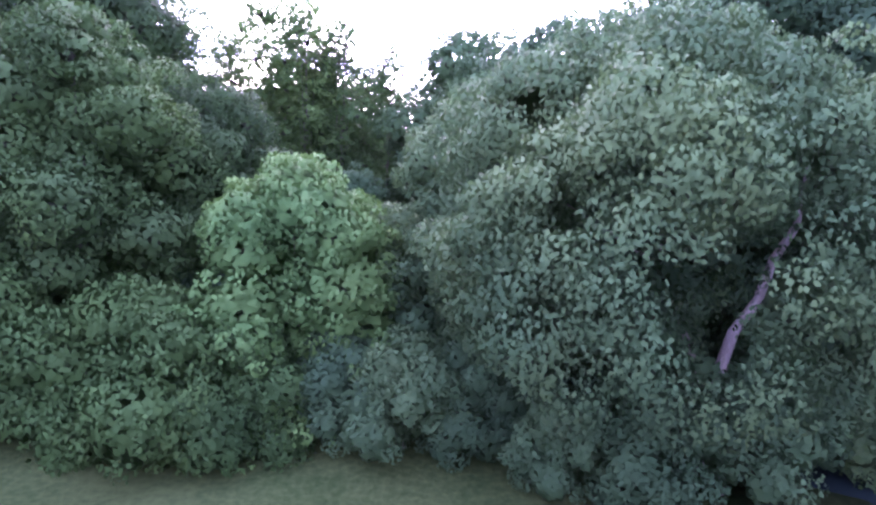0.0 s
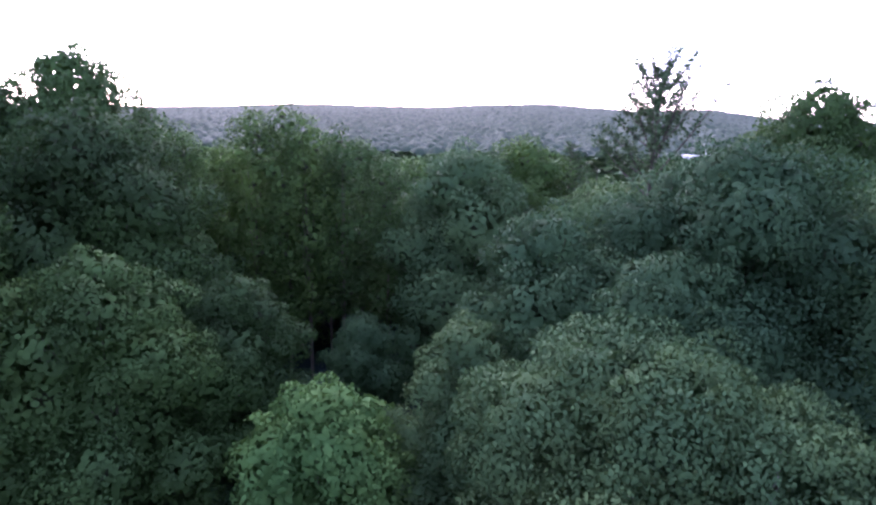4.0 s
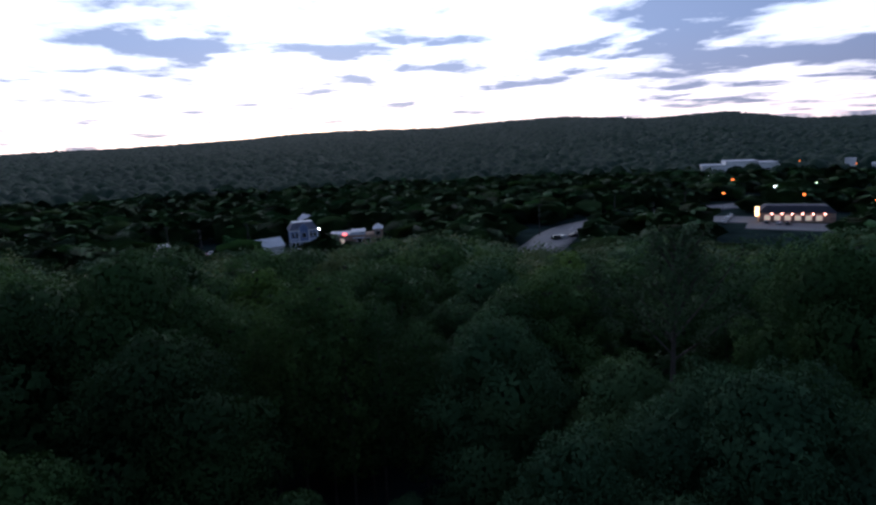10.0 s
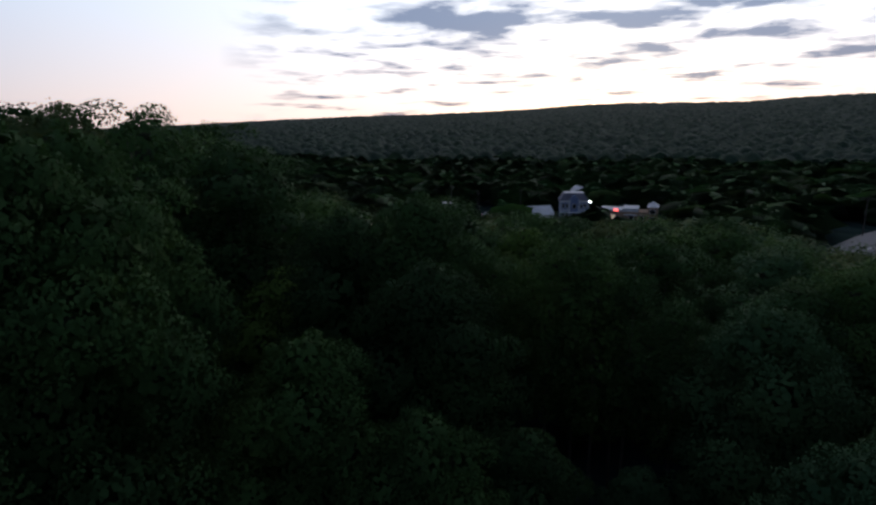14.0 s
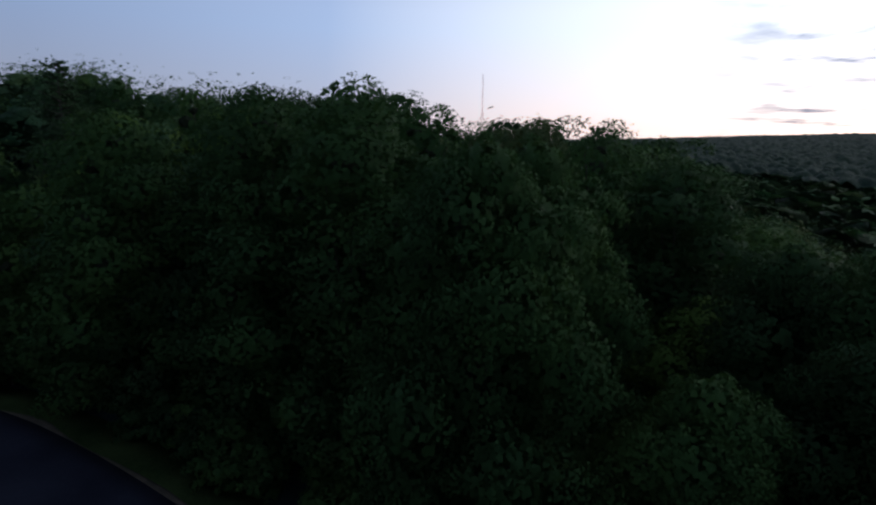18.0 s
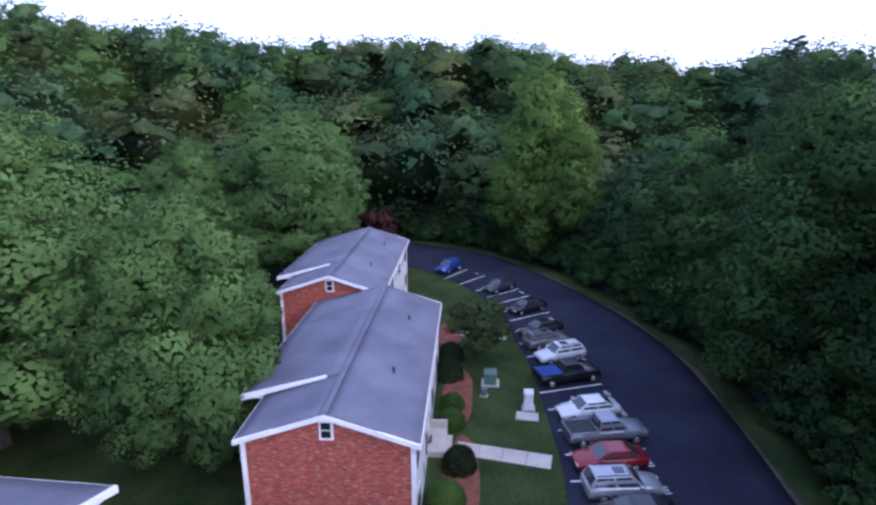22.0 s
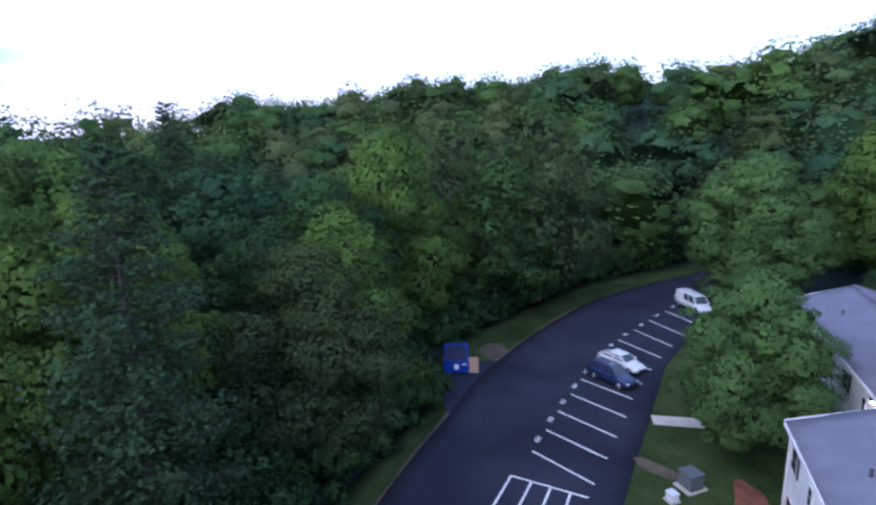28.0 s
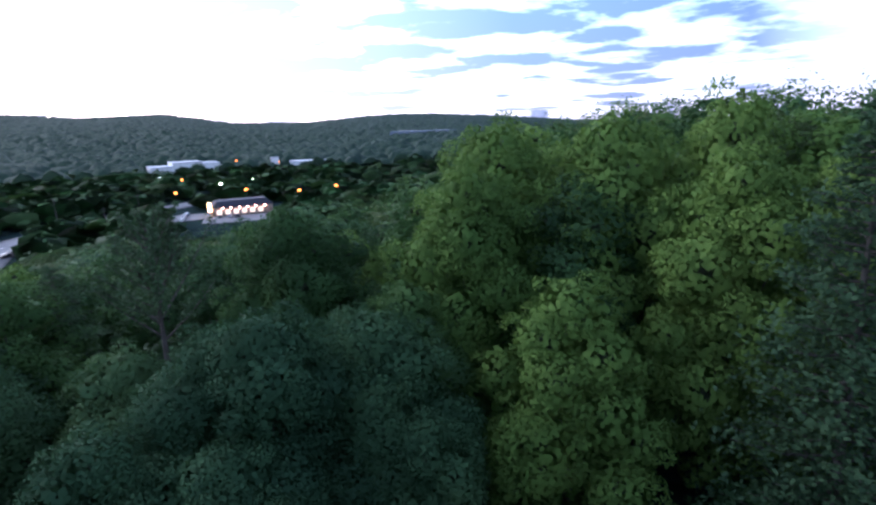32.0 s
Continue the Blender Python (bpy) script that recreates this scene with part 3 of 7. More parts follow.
def tube(v, q, path, radii, sides=7):
    base = len(v)
    path = [Vector(p) for p in path]
    for i, p in enumerate(path):
        along = (path[min(i + 1, len(path) - 1)] - path[max(i - 1, 0)]).normalized()
        side = along.orthogonal().normalized()
        up = along.cross(side)
        for k in range(sides):
            a = 2 * math.pi * k / sides
            v.append(p + (side * math.cos(a) + up * math.sin(a)) * radii[i])
    for i in range(len(path) - 1):
        for k in range(sides):
            k2 = (k + 1) % sides
            q.append((base + i * sides + k, base + i * sides + k2, base + (i + 1) * sides + k2, base + (i + 1) * sides + k))


def trunk_mesh(name, rng, height, girth, lobes, bark, lean=0.0, limbs=5):
    v, q = [], []
    bend = [Vector((lean * (i / 5) ** 1.3 + rng.uniform(-0.05, 0.05) * height * 0.12, rng.uniform(-0.04, 0.04) * height * 0.12, height * 0.66 * i / 5)) for i in range(6)]
    bend[0] = Vector((0, 0, -0.25))
    tube(v, q, bend, [girth * 1.35, girth, girth * 0.82, girth * 0.6, girth * 0.36, girth * 0.12], 9)
    for l in lobes[:limbs]:
        start = bend[0].lerp(bend[-1], 0.3 + 0.4 * rng.uniform())
        end = Vector(l[:3]) + Vector(ball(rng, 1)[0]) * l[3] * 0.5
        mid = start.lerp(end, 0.5) + Vector((0, 0, 0.08 * height * rng.uniform(-0.4, 0.8)))
        tube(v, q, [start, mid, end], [girth * 0.32, girth * 0.20, girth * 0.05], 6)
    plain_faces = len(q)
    # dark lumps within the crown: the shade of its inside is put into their colour
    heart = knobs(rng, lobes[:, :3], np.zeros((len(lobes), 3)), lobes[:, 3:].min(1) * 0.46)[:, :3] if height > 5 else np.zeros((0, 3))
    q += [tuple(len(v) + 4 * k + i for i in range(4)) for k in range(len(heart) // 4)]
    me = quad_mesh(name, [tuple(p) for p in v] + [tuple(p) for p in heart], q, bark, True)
    me.materials.append(CROWN_SHADE)
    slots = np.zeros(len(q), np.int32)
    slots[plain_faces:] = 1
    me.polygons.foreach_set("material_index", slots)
    return me


class Kind:
    """One kind of tree: the first one placed is built, the others are copies of it."""

    def __init__(self, name, category, height, trunk, crown):
        self.name, self.category, self.first, self.height, self.trunk, self.crown = name, category, None, height, trunk, crown

    def place(self, x, y, z=None, scale=1.0, turn=0.0, label="", tall=1.0, group=""):
        z = land(x, y) if z is None else z
        m = Matrix.LocRotScale((x, y, z), Euler((0, 0, radians(turn))), (scale, scale, scale * tall))
        if self.first is None:
            ob = new(self.name)
            piece("trunk", self.trunk, None, ob)
            piece("crown", self.crown, None, ob)
            tagged(ob, label, self.category, group)
            ob.matrix_basis = m
            self.first = ob
            return ob
        keep = self.first.scale.copy()
        self.first.scale = (1, 1, 1)
        ob = copy_thing(self.first, m)
        self.first.scale = keep
        return tagged(ob, label, self.category, group)


def leafy_kind(name, leaf, height, radius, bottom, leaves, size, seed, girth=0.22, bark=BARK, lobes=11, spread=0.55, tip=0.5, lean=0.0, category="tree", **more):
    rng = np.random.default_rng(seed)
    lob = lobed(rng, height, radius, bottom, lobes, spread, tip)
    lob[:, 0] += lean * (lob[:, 2] / height)
    crown = leaf_mesh("crown", crown_verts(rng, lob, leaves, size, **more), LEAF[leaf])
    return Kind(name, category, height, trunk_mesh("trunk", rng, height, girth, lob, bark, lean), crown)


def pine_kind(name, height, radius, bottom, seed, size=0.3, boughs=70, per=26, upswept=0.25, leaf="pine", fan=False):
    """A conifer: whorls of boughs on a straight trunk, each bough a flat spray of needles."""
    rng = np.random.default_rng(seed)
    v, q, pts, nor = [], [], [], []
    tube(v, q, [(0, 0, -0.25), (0.05, 0, height * 0.5), (0, 0.04, height * 0.98)], [0.24, 0.15, 0.02], 8)
    for i in range(boughs):
        u = (i + rng.uniform()) / boughs
        h = bottom + (height - bottom) * u ** 0.9
        reach = radius * ((1.05 - 0.72 * u) if fan else (1.05 - u) ** 0.75) * rng.uniform(0.65, 1.1) + 0.2
        a = i * 2.4 + rng.uniform(-0.5, 0.5)
        out = Vector((math.cos(a), math.sin(a), 0))
        rise = upswept * reach * rng.uniform(0.4, 1.4)
        end = Vector((0, 0, h + rise)) + out * reach
        mid = Vector((0, 0, h)).lerp(end, 0.5) - Vector((0, 0, 0.06 * reach))
        tube(v, q, [(0, 0, h), mid, end], [0.05, 0.035, 0.01], 4)
        n = max(6, int(per * reach / radius))
        s = rng.uniform(0.35 if fan else 0.25, 1.05, n)
        base = np.array([(Vector((0, 0, h)).lerp(end, float(t)))[:] for t in s])
        pts.append(base + rng.normal(size=(n, 3)) * ((0.075, 0.075, 0.06) if fan else (0.16, 0.16, 0.07)) * np.array(reach))
        nor.append(np.tile((out.x * 0.3, out.y * 0.3, 1.0), (n, 1)) + rng.normal(size=(n, 3)) * 0.5)
    p, nn = np.concatenate(pts), np.concatenate(nor)
    return Kind(name, "tree", height, quad_mesh("trunk", v, q, BARK, True), leaf_mesh("crown", leaf_quads(rng, p, nn, size, 0.55), LEAF[leaf]))


GREEN = "tall deciduous tree in full green leaf at the wood's edge"
near_elder = leafy_kind("elder_tree", "elder", 8.4, 4.1, 2.6, 170000, 0.092, 11, 0.12, PALE_BARK, 24, 0.62, 0.4, 0.0, per=270, clump=0.46, droop=0.9, wide=0.62, bare=((1.5, 2.9), (2.45, 4.9), 0.62))
lean_v, lean_q = [], []
tube(lean_v, lean_q, [(1.2, -0.3, -0.3), (1.45, -0.5, 1.4), (1.56, -0.4, 2.7), (1.68, -0.4, 3.3), (2.05, -0.4, 3.95), (2.3, -0.3, 4.7), (2.75, -0.1, 5.3), (3.1, 0.4, 6.4)], [0.13, 0.12, 0.11, 0.10, 0.085, 0.08, 0.065, 0.02], 9)
for end in ((0.2, 0.4, 6.8), (-1.6, 0.6, 5.6), (1.2, 0.8, 7.4)):
    tube(lean_v, lean_q, [(1.3, -0.4, 2.2), (0.9, 1.2, 4.2), end], [0.09, 0.06, 0.015], 6)
near_elder.trunk = quad_mesh("trunk", lean_v, lean_q, PALE_BARK, True)
wide_elder = leafy_kind("elder_tree", "elder", 12.6, 4.6, 3.0, 100000, 0.10, 17, 0.18, PALE_BARK, 26, 0.62, 0.4, 0.0, per=230, clump=0.56, droop=0.8, wide=0.62)
near_maple = leafy_kind("maple_tree", "maple", 11.0, 3.2, 0.6, 62000, 0.098, 12, 0.14, BARK, 22, 0.6, 0.6, 0.0, core=0.25, per=220, clump=0.50, droop=0.6, wide=0.65)
bright_maple = leafy_kind("maple_tree", "lime", 11.0, 3.2, 0.6, 56000, 0.098, 19, 0.14, BARK, 22, 0.6, 0.6, 0.0, core=0.25, per=220, clump=0.50, droop=0.6, wide=0.65)
near_lime = leafy_kind("lime_tree", "elder", 10.0, 2.7, 0.6, 54000, 0.092, 13, 0.13, BARK, 20, 0.6, 0.6, 0.0, core=0.25, per=220, clump=0.48, droop=0.6, wide=0.65)
near_shrub = leafy_kind("shrub", "elder", 2.5, 1.4, 0.0, 14000, 0.076, 14, 0.05, BARK, 12, 0.6, 0.3, 0.0, "shrub", per=210, clump=0.32, droop=0.5, low=-0.2, wide=0.65)
vine_dome = leafy_kind("vine_covered_shrub", "vine", 6.0, 2.55, -2.6, 52000, 0.10, 15, 0.10, BARK, 34, 0.5, 0.0, 0.0, "shrub", per=75, clump=0.26, droop=1.4, low=-0.95)
vine_low = leafy_kind("vine_covered_bank", "bank", 3.0, 2.4, -0.6, 24000, 0.095, 16, 0.06, BARK, 14, 0.6, 0.15, 0.0, "shrub", per=75, clump=0.27, droop=1.2, low=-0.5)
thin_tree = leafy_kind("thin_tree", "maple", 16.0, 1.7, 4.0, 12000, 0.12, 18, 0.09, BARK, 24, 0.6, 0.1, 0.0, per=50, clump=0.42, wide=0.6, core=0.08)
EDGE = dict(big=1.7, core=0.6, per=170, clump=0.78, wide=0.68)
DEEP = dict(per=120, clump=0.95, wide=0.68)
edge_a = leafy_kind("forest_tree", "maple", 17.0, 4.4, 1.0, 22000, 0.155, 21, 0.24, BARK, 20, 0.62, 0.5, **EDGE)
edge_b = leafy_kind("forest_tree", "maple", 16.0, 5.1, 0.8, 22000, 0.155, 22, 0.26, BARK, 22, 0.62, 0.4, **EDGE)
edge_c = leafy_kind("forest_tree", "lime", 17.0, 4.0, 0.8, 22000, 0.155, 23, 0.2, BARK, 20, 0.62, 0.7, **EDGE)
edge_d = leafy_kind("forest_tree", "oak", 16.0, 5.4, 1.0, 22000, 0.155, 24, 0.28, BARK, 24, 0.64, 0.35, **EDGE)
edge_e = leafy_kind("forest_tree", "elder", 15.0, 4.4, 0.6, 22000, 0.155, 25, 0.2, BARK, 20, 0.62, 0.5, **EDGE)
mid_a = leafy_kind("forest_tree", "maple", 17.0, 4.8, 1.2, 9000, 0.20, 21, 0.24, BARK, 20, 0.62, 0.5, **DEEP)
mid_b = leafy_kind("forest_tree", "maple", 16.0, 5.6, 1.0, 9000, 0.20, 22, 0.26, BARK, 22, 0.62, 0.4, **DEEP)
mid_c = leafy_kind("forest_tree", "lime", 17.0, 4.4, 1.0, 9000, 0.20, 23, 0.2, BARK, 20, 0.62, 0.7, **DEEP)
mid_d = leafy_kind("forest_tree", "oak", 16.0, 5.9, 1.2, 9000, 0.20, 24, 0.28, BARK, 24, 0.64, 0.35, **DEEP)
mid_e = leafy_kind("forest_tree", "elder", 15.0, 4.8, 1.0, 9000, 0.20, 25, 0.2, BARK, 20, 0.62, 0.5, **DEEP)
court = leafy_kind("shade_tree", "shade", 17.0, 6.3, 0.7, 90000, 0.13, 26, 0.32, BARK, 40, 0.62, 0.45, per=210, clump=0.66, wide=0.66)
court_b = leafy_kind("shade_tree", "shade", 14.4, 4.9, 0.6, 60000, 0.135, 27, 0.26, BARK, 30, 0.62, 0.5, per=210, clump=0.64, wide=0.66)
light_tree = leafy_kind("light_tree", "lime", 14.4, 4.9, 0.6, 36000, 0.14, 29, 0.26, BARK, 28, 0.62, 0.6, per=180, clump=0.70, wide=0.66)
lot_maple = leafy_kind("lot_maple_tree", "shade", 10.6, 3.8, 0.7, 44000, 0.11, 28, 0.18, BARK, 28, 0.62, 0.45, per=200, clump=0.54, wide=0.66)
pine_a = pine_kind("pine_tree", 18.0, 3.9, 1.5, 31, 0.22, 150, 210)
pine_fan = pine_kind("white_pine_tree", 14.2, 2.3, 9.6, 32, 0.17, 34, 230, 1.2, fan=True)
under = leafy_kind("undergrowth_shrub", "maple", 4.2, 2.5, -0.3, 2400, 0.19, 33, 0.06, BARK, 10, 0.6, 0.3, 0.0, "shrub", per=40, clump=0.42, low=-0.2)

# the wood's edge in front of the drive, as first seen from low down
near_elder.place(5.2, 11.3, 0, 1.08, 0, "wide pale-green elder with drooping leaf clusters and a pale leaning trunk")
wide_elder.place(9.8, 17.2, -0.2, 1.08, 200, "wide pale-green elder with drooping leaf clusters behind the verge")
wide_elder.place(14.8, 16.4, -0.2, 1.0, 95, "tall pale-green elder with drooping leaf clusters at the wood's edge")
wide_elder.place(6.6, 15.0, 0, 0.83, 320, "pale-green elder crowded between its taller neighbours")
near_lime.place(13.6, 12.2, 0, 0.98, 75, "grey-green tree low at the edge of the wood")
near_lime.place(4.3, 17.7, -0.2, 1.19, 40, "rounded light-green tree behind the shrubs")
near_lime.place(1.6, 15.5, 0, 0.87, 160, "small light-green tree beside the vine-covered shrub")
near_lime.place(2.0, 26.0, -0.8, 1.42, 80, "slender grey-green tree in the dense wood")
near_maple.place(-8.6, 15.2, 0, 0.98, 10, "dark-green tree with layered branches at the wood's edge")
near_maple.place(-6.0, 18.4, -0.2, 0.86, 70, "dark blue-green tree in the wood's shade")
near_maple.place(-11.8, 21.0, -0.4, 1.40, 130, "tall dark-green tree at the wood's edge")
near_maple.place(-13.6, 14.6, 0, 1.20, 250, "tall dark-green tree at the wood's edge")
near_maple.place(18.4, 17.0, 0, 1.2, 300, "tall dark-green tree at the wood's edge")
near_lime.place(7.6, 23.2, -0.5, 1.25, 10, "light-green tree deep in the wood")
near_lime.place(-2.2, 21.5, -0.4, 0.70, 210, "small light-green tree in the wood's shade")
vine_dome.place(-2.5, 14.8, -0.05, 1.30, 0, "dome-shaped shrub wholly covered in bright green vine leaves", 0.86)
vine_low.place(-5.6, 12.6, 0, 1.10, 30, "low bank of shrubs covered in bright green vines")
vine_low.place(-9.4, 12.8, 0, 1.25, 150, "low bank of shrubs covered in bright green vines")
vine_low.place(-3.2, 12.4, 0, 0.85, 270, "low bank of shrubs covered in bright green vines")
vine_low.place(-12.6, 12.2, 0, 1.10, 80, "low bank of shrubs covered in bright green vines")
for x, y, s, turn in ((-0.9, 12.6, 0.95, 0), (0.5, 12.2, 1.05, 70), (1.9, 12.4, 0.95, 140), (3.1, 12.7, 0.85, 200), (4.6, 11.9, 0.80, 260), (8.6, 12.2, 1.15, 320), (10.0, 12.6, 1.05, 30), (11.8, 12.4, 1.20, 100),
                      (0.0, 14.0, 1.3, 190), (13.6, 11.6, 1.3, 10), (2.4, 14.4, 1.25, 50), (4.4, 14.6, 1.3, 120), (6.6, 14.6, 1.35, 310), (8.8, 15.0, 1.4, 80), (6.3, 12.9, 1.0, 220), (5.3, 10.7, 1.05, 130), (7.3, 11.0, 1.25, 15), (3.9, 11.0, 0.8, 77), (-6.6, 15.4, 1.3, 20), (-4.6, 16.4, 1.4, 300), (12.4, 15.0, 1.5, 170), (-10.8, 15.4, 1.5, 60), (-1.0, 17.6, 1.5, 15), (2.8, 20.4, 1.6, 95)):
    near_shrub.place(x, y, 0, s, turn, "leafy grey-green shrub at the edge of the wood", group="shrubs at the wood's edge")
for x, y, top, turn in ((-8.1, 27.5, 15.3, 30), (-6.6, 27.8, 15.4, 130), (-5.4, 27.0, 14.6, 80), (-3.85, 27.6, 14.2, 220), (-1.6, 27.4, 12.9, 300), (-11.4, 27.6, 14.2, 15), (-9.8, 28.4, 13.4, 190), (-4.7, 28.6, 13.2, 260)):
    thin_tree.place(x, y, -0.9, (top + 0.9) / 16, turn, "thin tall tree standing against the dusk glow", group="thin trees against the glow")
near_maple.place(-18.2, 24.0, -0.6, 1.55, 60, "tall dark-green tree at the wood's edge")
pine_fan.place(10.3, 25.4, -0.8, 1.17, 0, "white pine with upswept fan-shaped boughs above the wood")
pine_a.place(20.6, 28.6, -1.0, 0.88, 40, "dark conifer with tiered boughs in the wood")

# the courtyard and car park trees
court.place(-2.0, -41.6, 0.1, 1.50, 0, "very large full-leafed shade tree standing between the brick houses", 0.84)
court_b.place(-10.7, -31.3, 0, 1.05, 60, "large full-leafed shade tree with a pale trunk between the brick houses", 1.08)
court.place(-34.4, -61.0, 0.9, 1.42, 140, "large round shade tree behind the brick houses", 0.80)
court_b.place(-24.15, -66.70, 1.15, 1.150, 20, "large shade tree behind the brick houses")
light_tree.place(-63.0, -45.0, 0.3, 1.55, 60, "oval light-green tree standing out at the wood's edge", 1.14)
lot_maple.place(17.0, -33.2, 0.00, 1.150, 0, "round-headed maple on the lawn beside the car park")
lot_maple.place(35.4, -64.6, 0, 1.9, 90, "round-headed maple beside the far end of the car park", 0.86)
light_tree.place(27.0, -77.6, 1.15, 1.518, 200, "tall light-green tree beyond the car park")
court.place(8.05, -59.80, 0.57, 0.977, 250, "full-leafed shade tree behind the brick houses")
plum = leafy_kind("plum_tree", "plum", 7.0, 3.0, 0.8, 3400, 0.22, 41, 0.14, BARK, 10, 0.55, 0.4, per=40, clump=0.5)
near_maple.place(17.9, -56.8, 0.4, 0.95, 20, "small dense green tree beside the far brick house")


def reach(kind, x, y, top, wide, turn, label):
    """Place a tree so that its crown ends at a height above the drive."""
    return kind.place(x, y, None, wide, turn, label, tall=(top - land(x, y)) / (kind.height * wide))


reach(light_tree, 31.5, 12.4, 20.9, 1.25, 20, "bright yellow-green tree at the edge of the wood")
reach(light_tree, 28.2, 18.4, 20.6, 1.15, 150, "bright yellow-green tree at the edge of the wood")
reach(light_tree, 34.0, 6.2, 22.0, 1.10, 260, "tall yellow-green tree with a ragged top")
reach(light_tree, 20.4, 9.6, 13.8, 0.92, 80, "round mid-green tree low at the wood's edge")
reach(light_tree, 46.6, -22.6, 21.2, 1.25, 310, "bright green broad tree behind the refuse container")
reach(mid_d, 49.4, -43.6, 22.6, 1.42, 40, "broad olive-brown oak with a domed crown")
reach(mid_d, 52.6, -33.4, 22.4, 1.30, 130, "broad olive-brown oak with a domed crown")
reach(near_maple, 17.6, 25.2, 16.6, 1.35, 40, "tall dark-green tree at the wood's edge")
reach(near_maple, -15.0, 25.2, 17.4, 1.45, 200, "tall dark-green tree at the wood's edge")
plum.place(-43.12, -56.92, 0.23, 1.150, 0, "dark red-leafed plum tree beside the far brick house")
lawn_tree = leafy_kind("crab_apple_tree", "oak", 4.6, 2.4, 0.9, 5200, 0.12, 42, 0.10, BARK, 10, 0.6, 0.2, per=45, clump=0.34, droop=0.8)
lawn_tree.place(-32.89, -29.44, 0.00, 1.150, 0, "small spreading tree with sparse bronze-green leaves on the front lawn")


# ---- the woods: every tree near the camera is a thing, the rest is joined ----
def inside(x, y):
    """True on the clearing: drive, lawns and houses."""
    r = math.hypot(x, y + 32)
    a = math.atan2(y + 32, x)
    best = None
    for p in verge:
        d = abs(math.atan2(math.sin(math.atan2(p.y + 32, p.x) - a), math.cos(math.atan2(p.y + 32, p.x) - a)))
        if best is None or d < best[0]:
            best = (d, math.hypot(p.x, p.y + 32))
    if y < -71 and abs(x) < 46:
        return y > -83
    return r < best[1] + 0.6


rng = random.Random(7)
mids = [mid_a, mid_b, mid_c, mid_d, mid_e]
edges = [edge_a, edge_b, edge_c, edge_d, edge_e]
MID_LABEL = {0: "tall dark-green maple in the wood round the car park", 1: "broad dark-green maple in the wood round the car park", 2: "tall light-green tree in the wood round the car park",
             3: "broad olive-green oak in the wood round the car park", 4: "grey-green tree in the wood round the car park"}
joined = []
spots = []
step = 7.4
n_single = 0
for i in range(-30, 31):
    for j in range(-30, 31):
        x, y = (i + rng.uniform(-0.42, 0.42) + 0.5 * (j % 2)) * step, (j + rng.uniform(-0.42, 0.42)) * step
        spots.append((math.hypot(x, y), x, y))
spots.sort()
for r, x, y in spots:
    if r > 172 or inside(x, y) or (abs(x) < 19.5 and -6 < y < 31) or math.hypot(x - 37.6, y + 25.0) < 5.0:
        continue
    a = heading(x, y)
    g = land(x, y)
    w = valley(a)
    top = EYE + r * math.tan(radians(table(SKYLINE, a))) + rng.gauss(-0.3, 0.8)
    tall = min(top - g, (rng.uniform(13.5, 20) if 106 < a < 262 else rng.uniform(21.5, 27) if 74 < a <= 106 else rng.uniform(17.5, 24)) if w < 0.5 else rng.uniform(13, 19))
    if tall < 5.5:
        if tall > 2 and rng.random() < 0.6 and r < 90:
            joined.append((x, y, g, max(4.0, tall), 2.6))
        continue
    if r < 71 and n_single < 265:
        n_single += 1
        k = rng.choices(range(5), (2, 1.5, 1.5, 5, 2) if 222 < a < 256 else (0.8, 0.5, 7, 0.3, 0.3) if 262 < a < 318 else (4, 3, 1.5, 0.7, 0.3) if a < 100 else (4, 3, 2.5, 0.7, 2))[0]
        if rng.random() < 0.05 + (0.45 if 256 < a < 273 else 0):
            pine_a.place(x, y, g, tall / 18 * rng.uniform(0.98, 1.06), rng.uniform(0, 360), "dark pine with layered boughs in the wood")
        else:
            s = tall / mids[k].height
            wide = min(1.35, max(0.85, s)) * rng.uniform(1.02, 1.32)
            if r < 30:
                wide = max(1.25, tall / 13)
                near = bright_maple if 262 < a < 325 else near_maple
                near.place(x, y, g, wide, rng.uniform(0, 360), MID_LABEL[2 if near is bright_maple else 0], tall=tall / (near.height * wide))
            else:
                (edges if r < 46 else mids)[k].place(x, y, g, wide, rng.uniform(0, 360), MID_LABEL[k], tall=s / wide)
    else:
        if (115 < a < 262 and rng.random() < 0.55) or (w > 0.3 and rng.random() < 0.8) or rng.random() < 0.35:
            joined.append((x, y, g, max(5.0, tall - abs(rng.gauss(0, 2.4))), rng.uniform(5.6, 8.2)))
# shrubs that close the foot of the wood
for i, p in enumerate(verge):
    for row in (0.4, 3.0):
        if abs(p.x) < 15 and p.y > 4:
            continue
        out = (p - Vector((0, -32))).normalized()
        q = p + out * (row + rng.uniform(0.0, 1.6)) + Vector((rng.uniform(-0.8, 0.8), rng.uniform(-0.8, 0.8)))
        if math.hypot(q.x - 37.6, q.y + 25.0) < 4.2:
            continue
        under.place(q.x, q.y, land(q.x, q.y), rng.uniform(0.55, 1.0) + 0.1 * row, rng.uniform(0, 360), "dark undergrowth shrub at the foot of the wood", group="undergrowth along the verge")


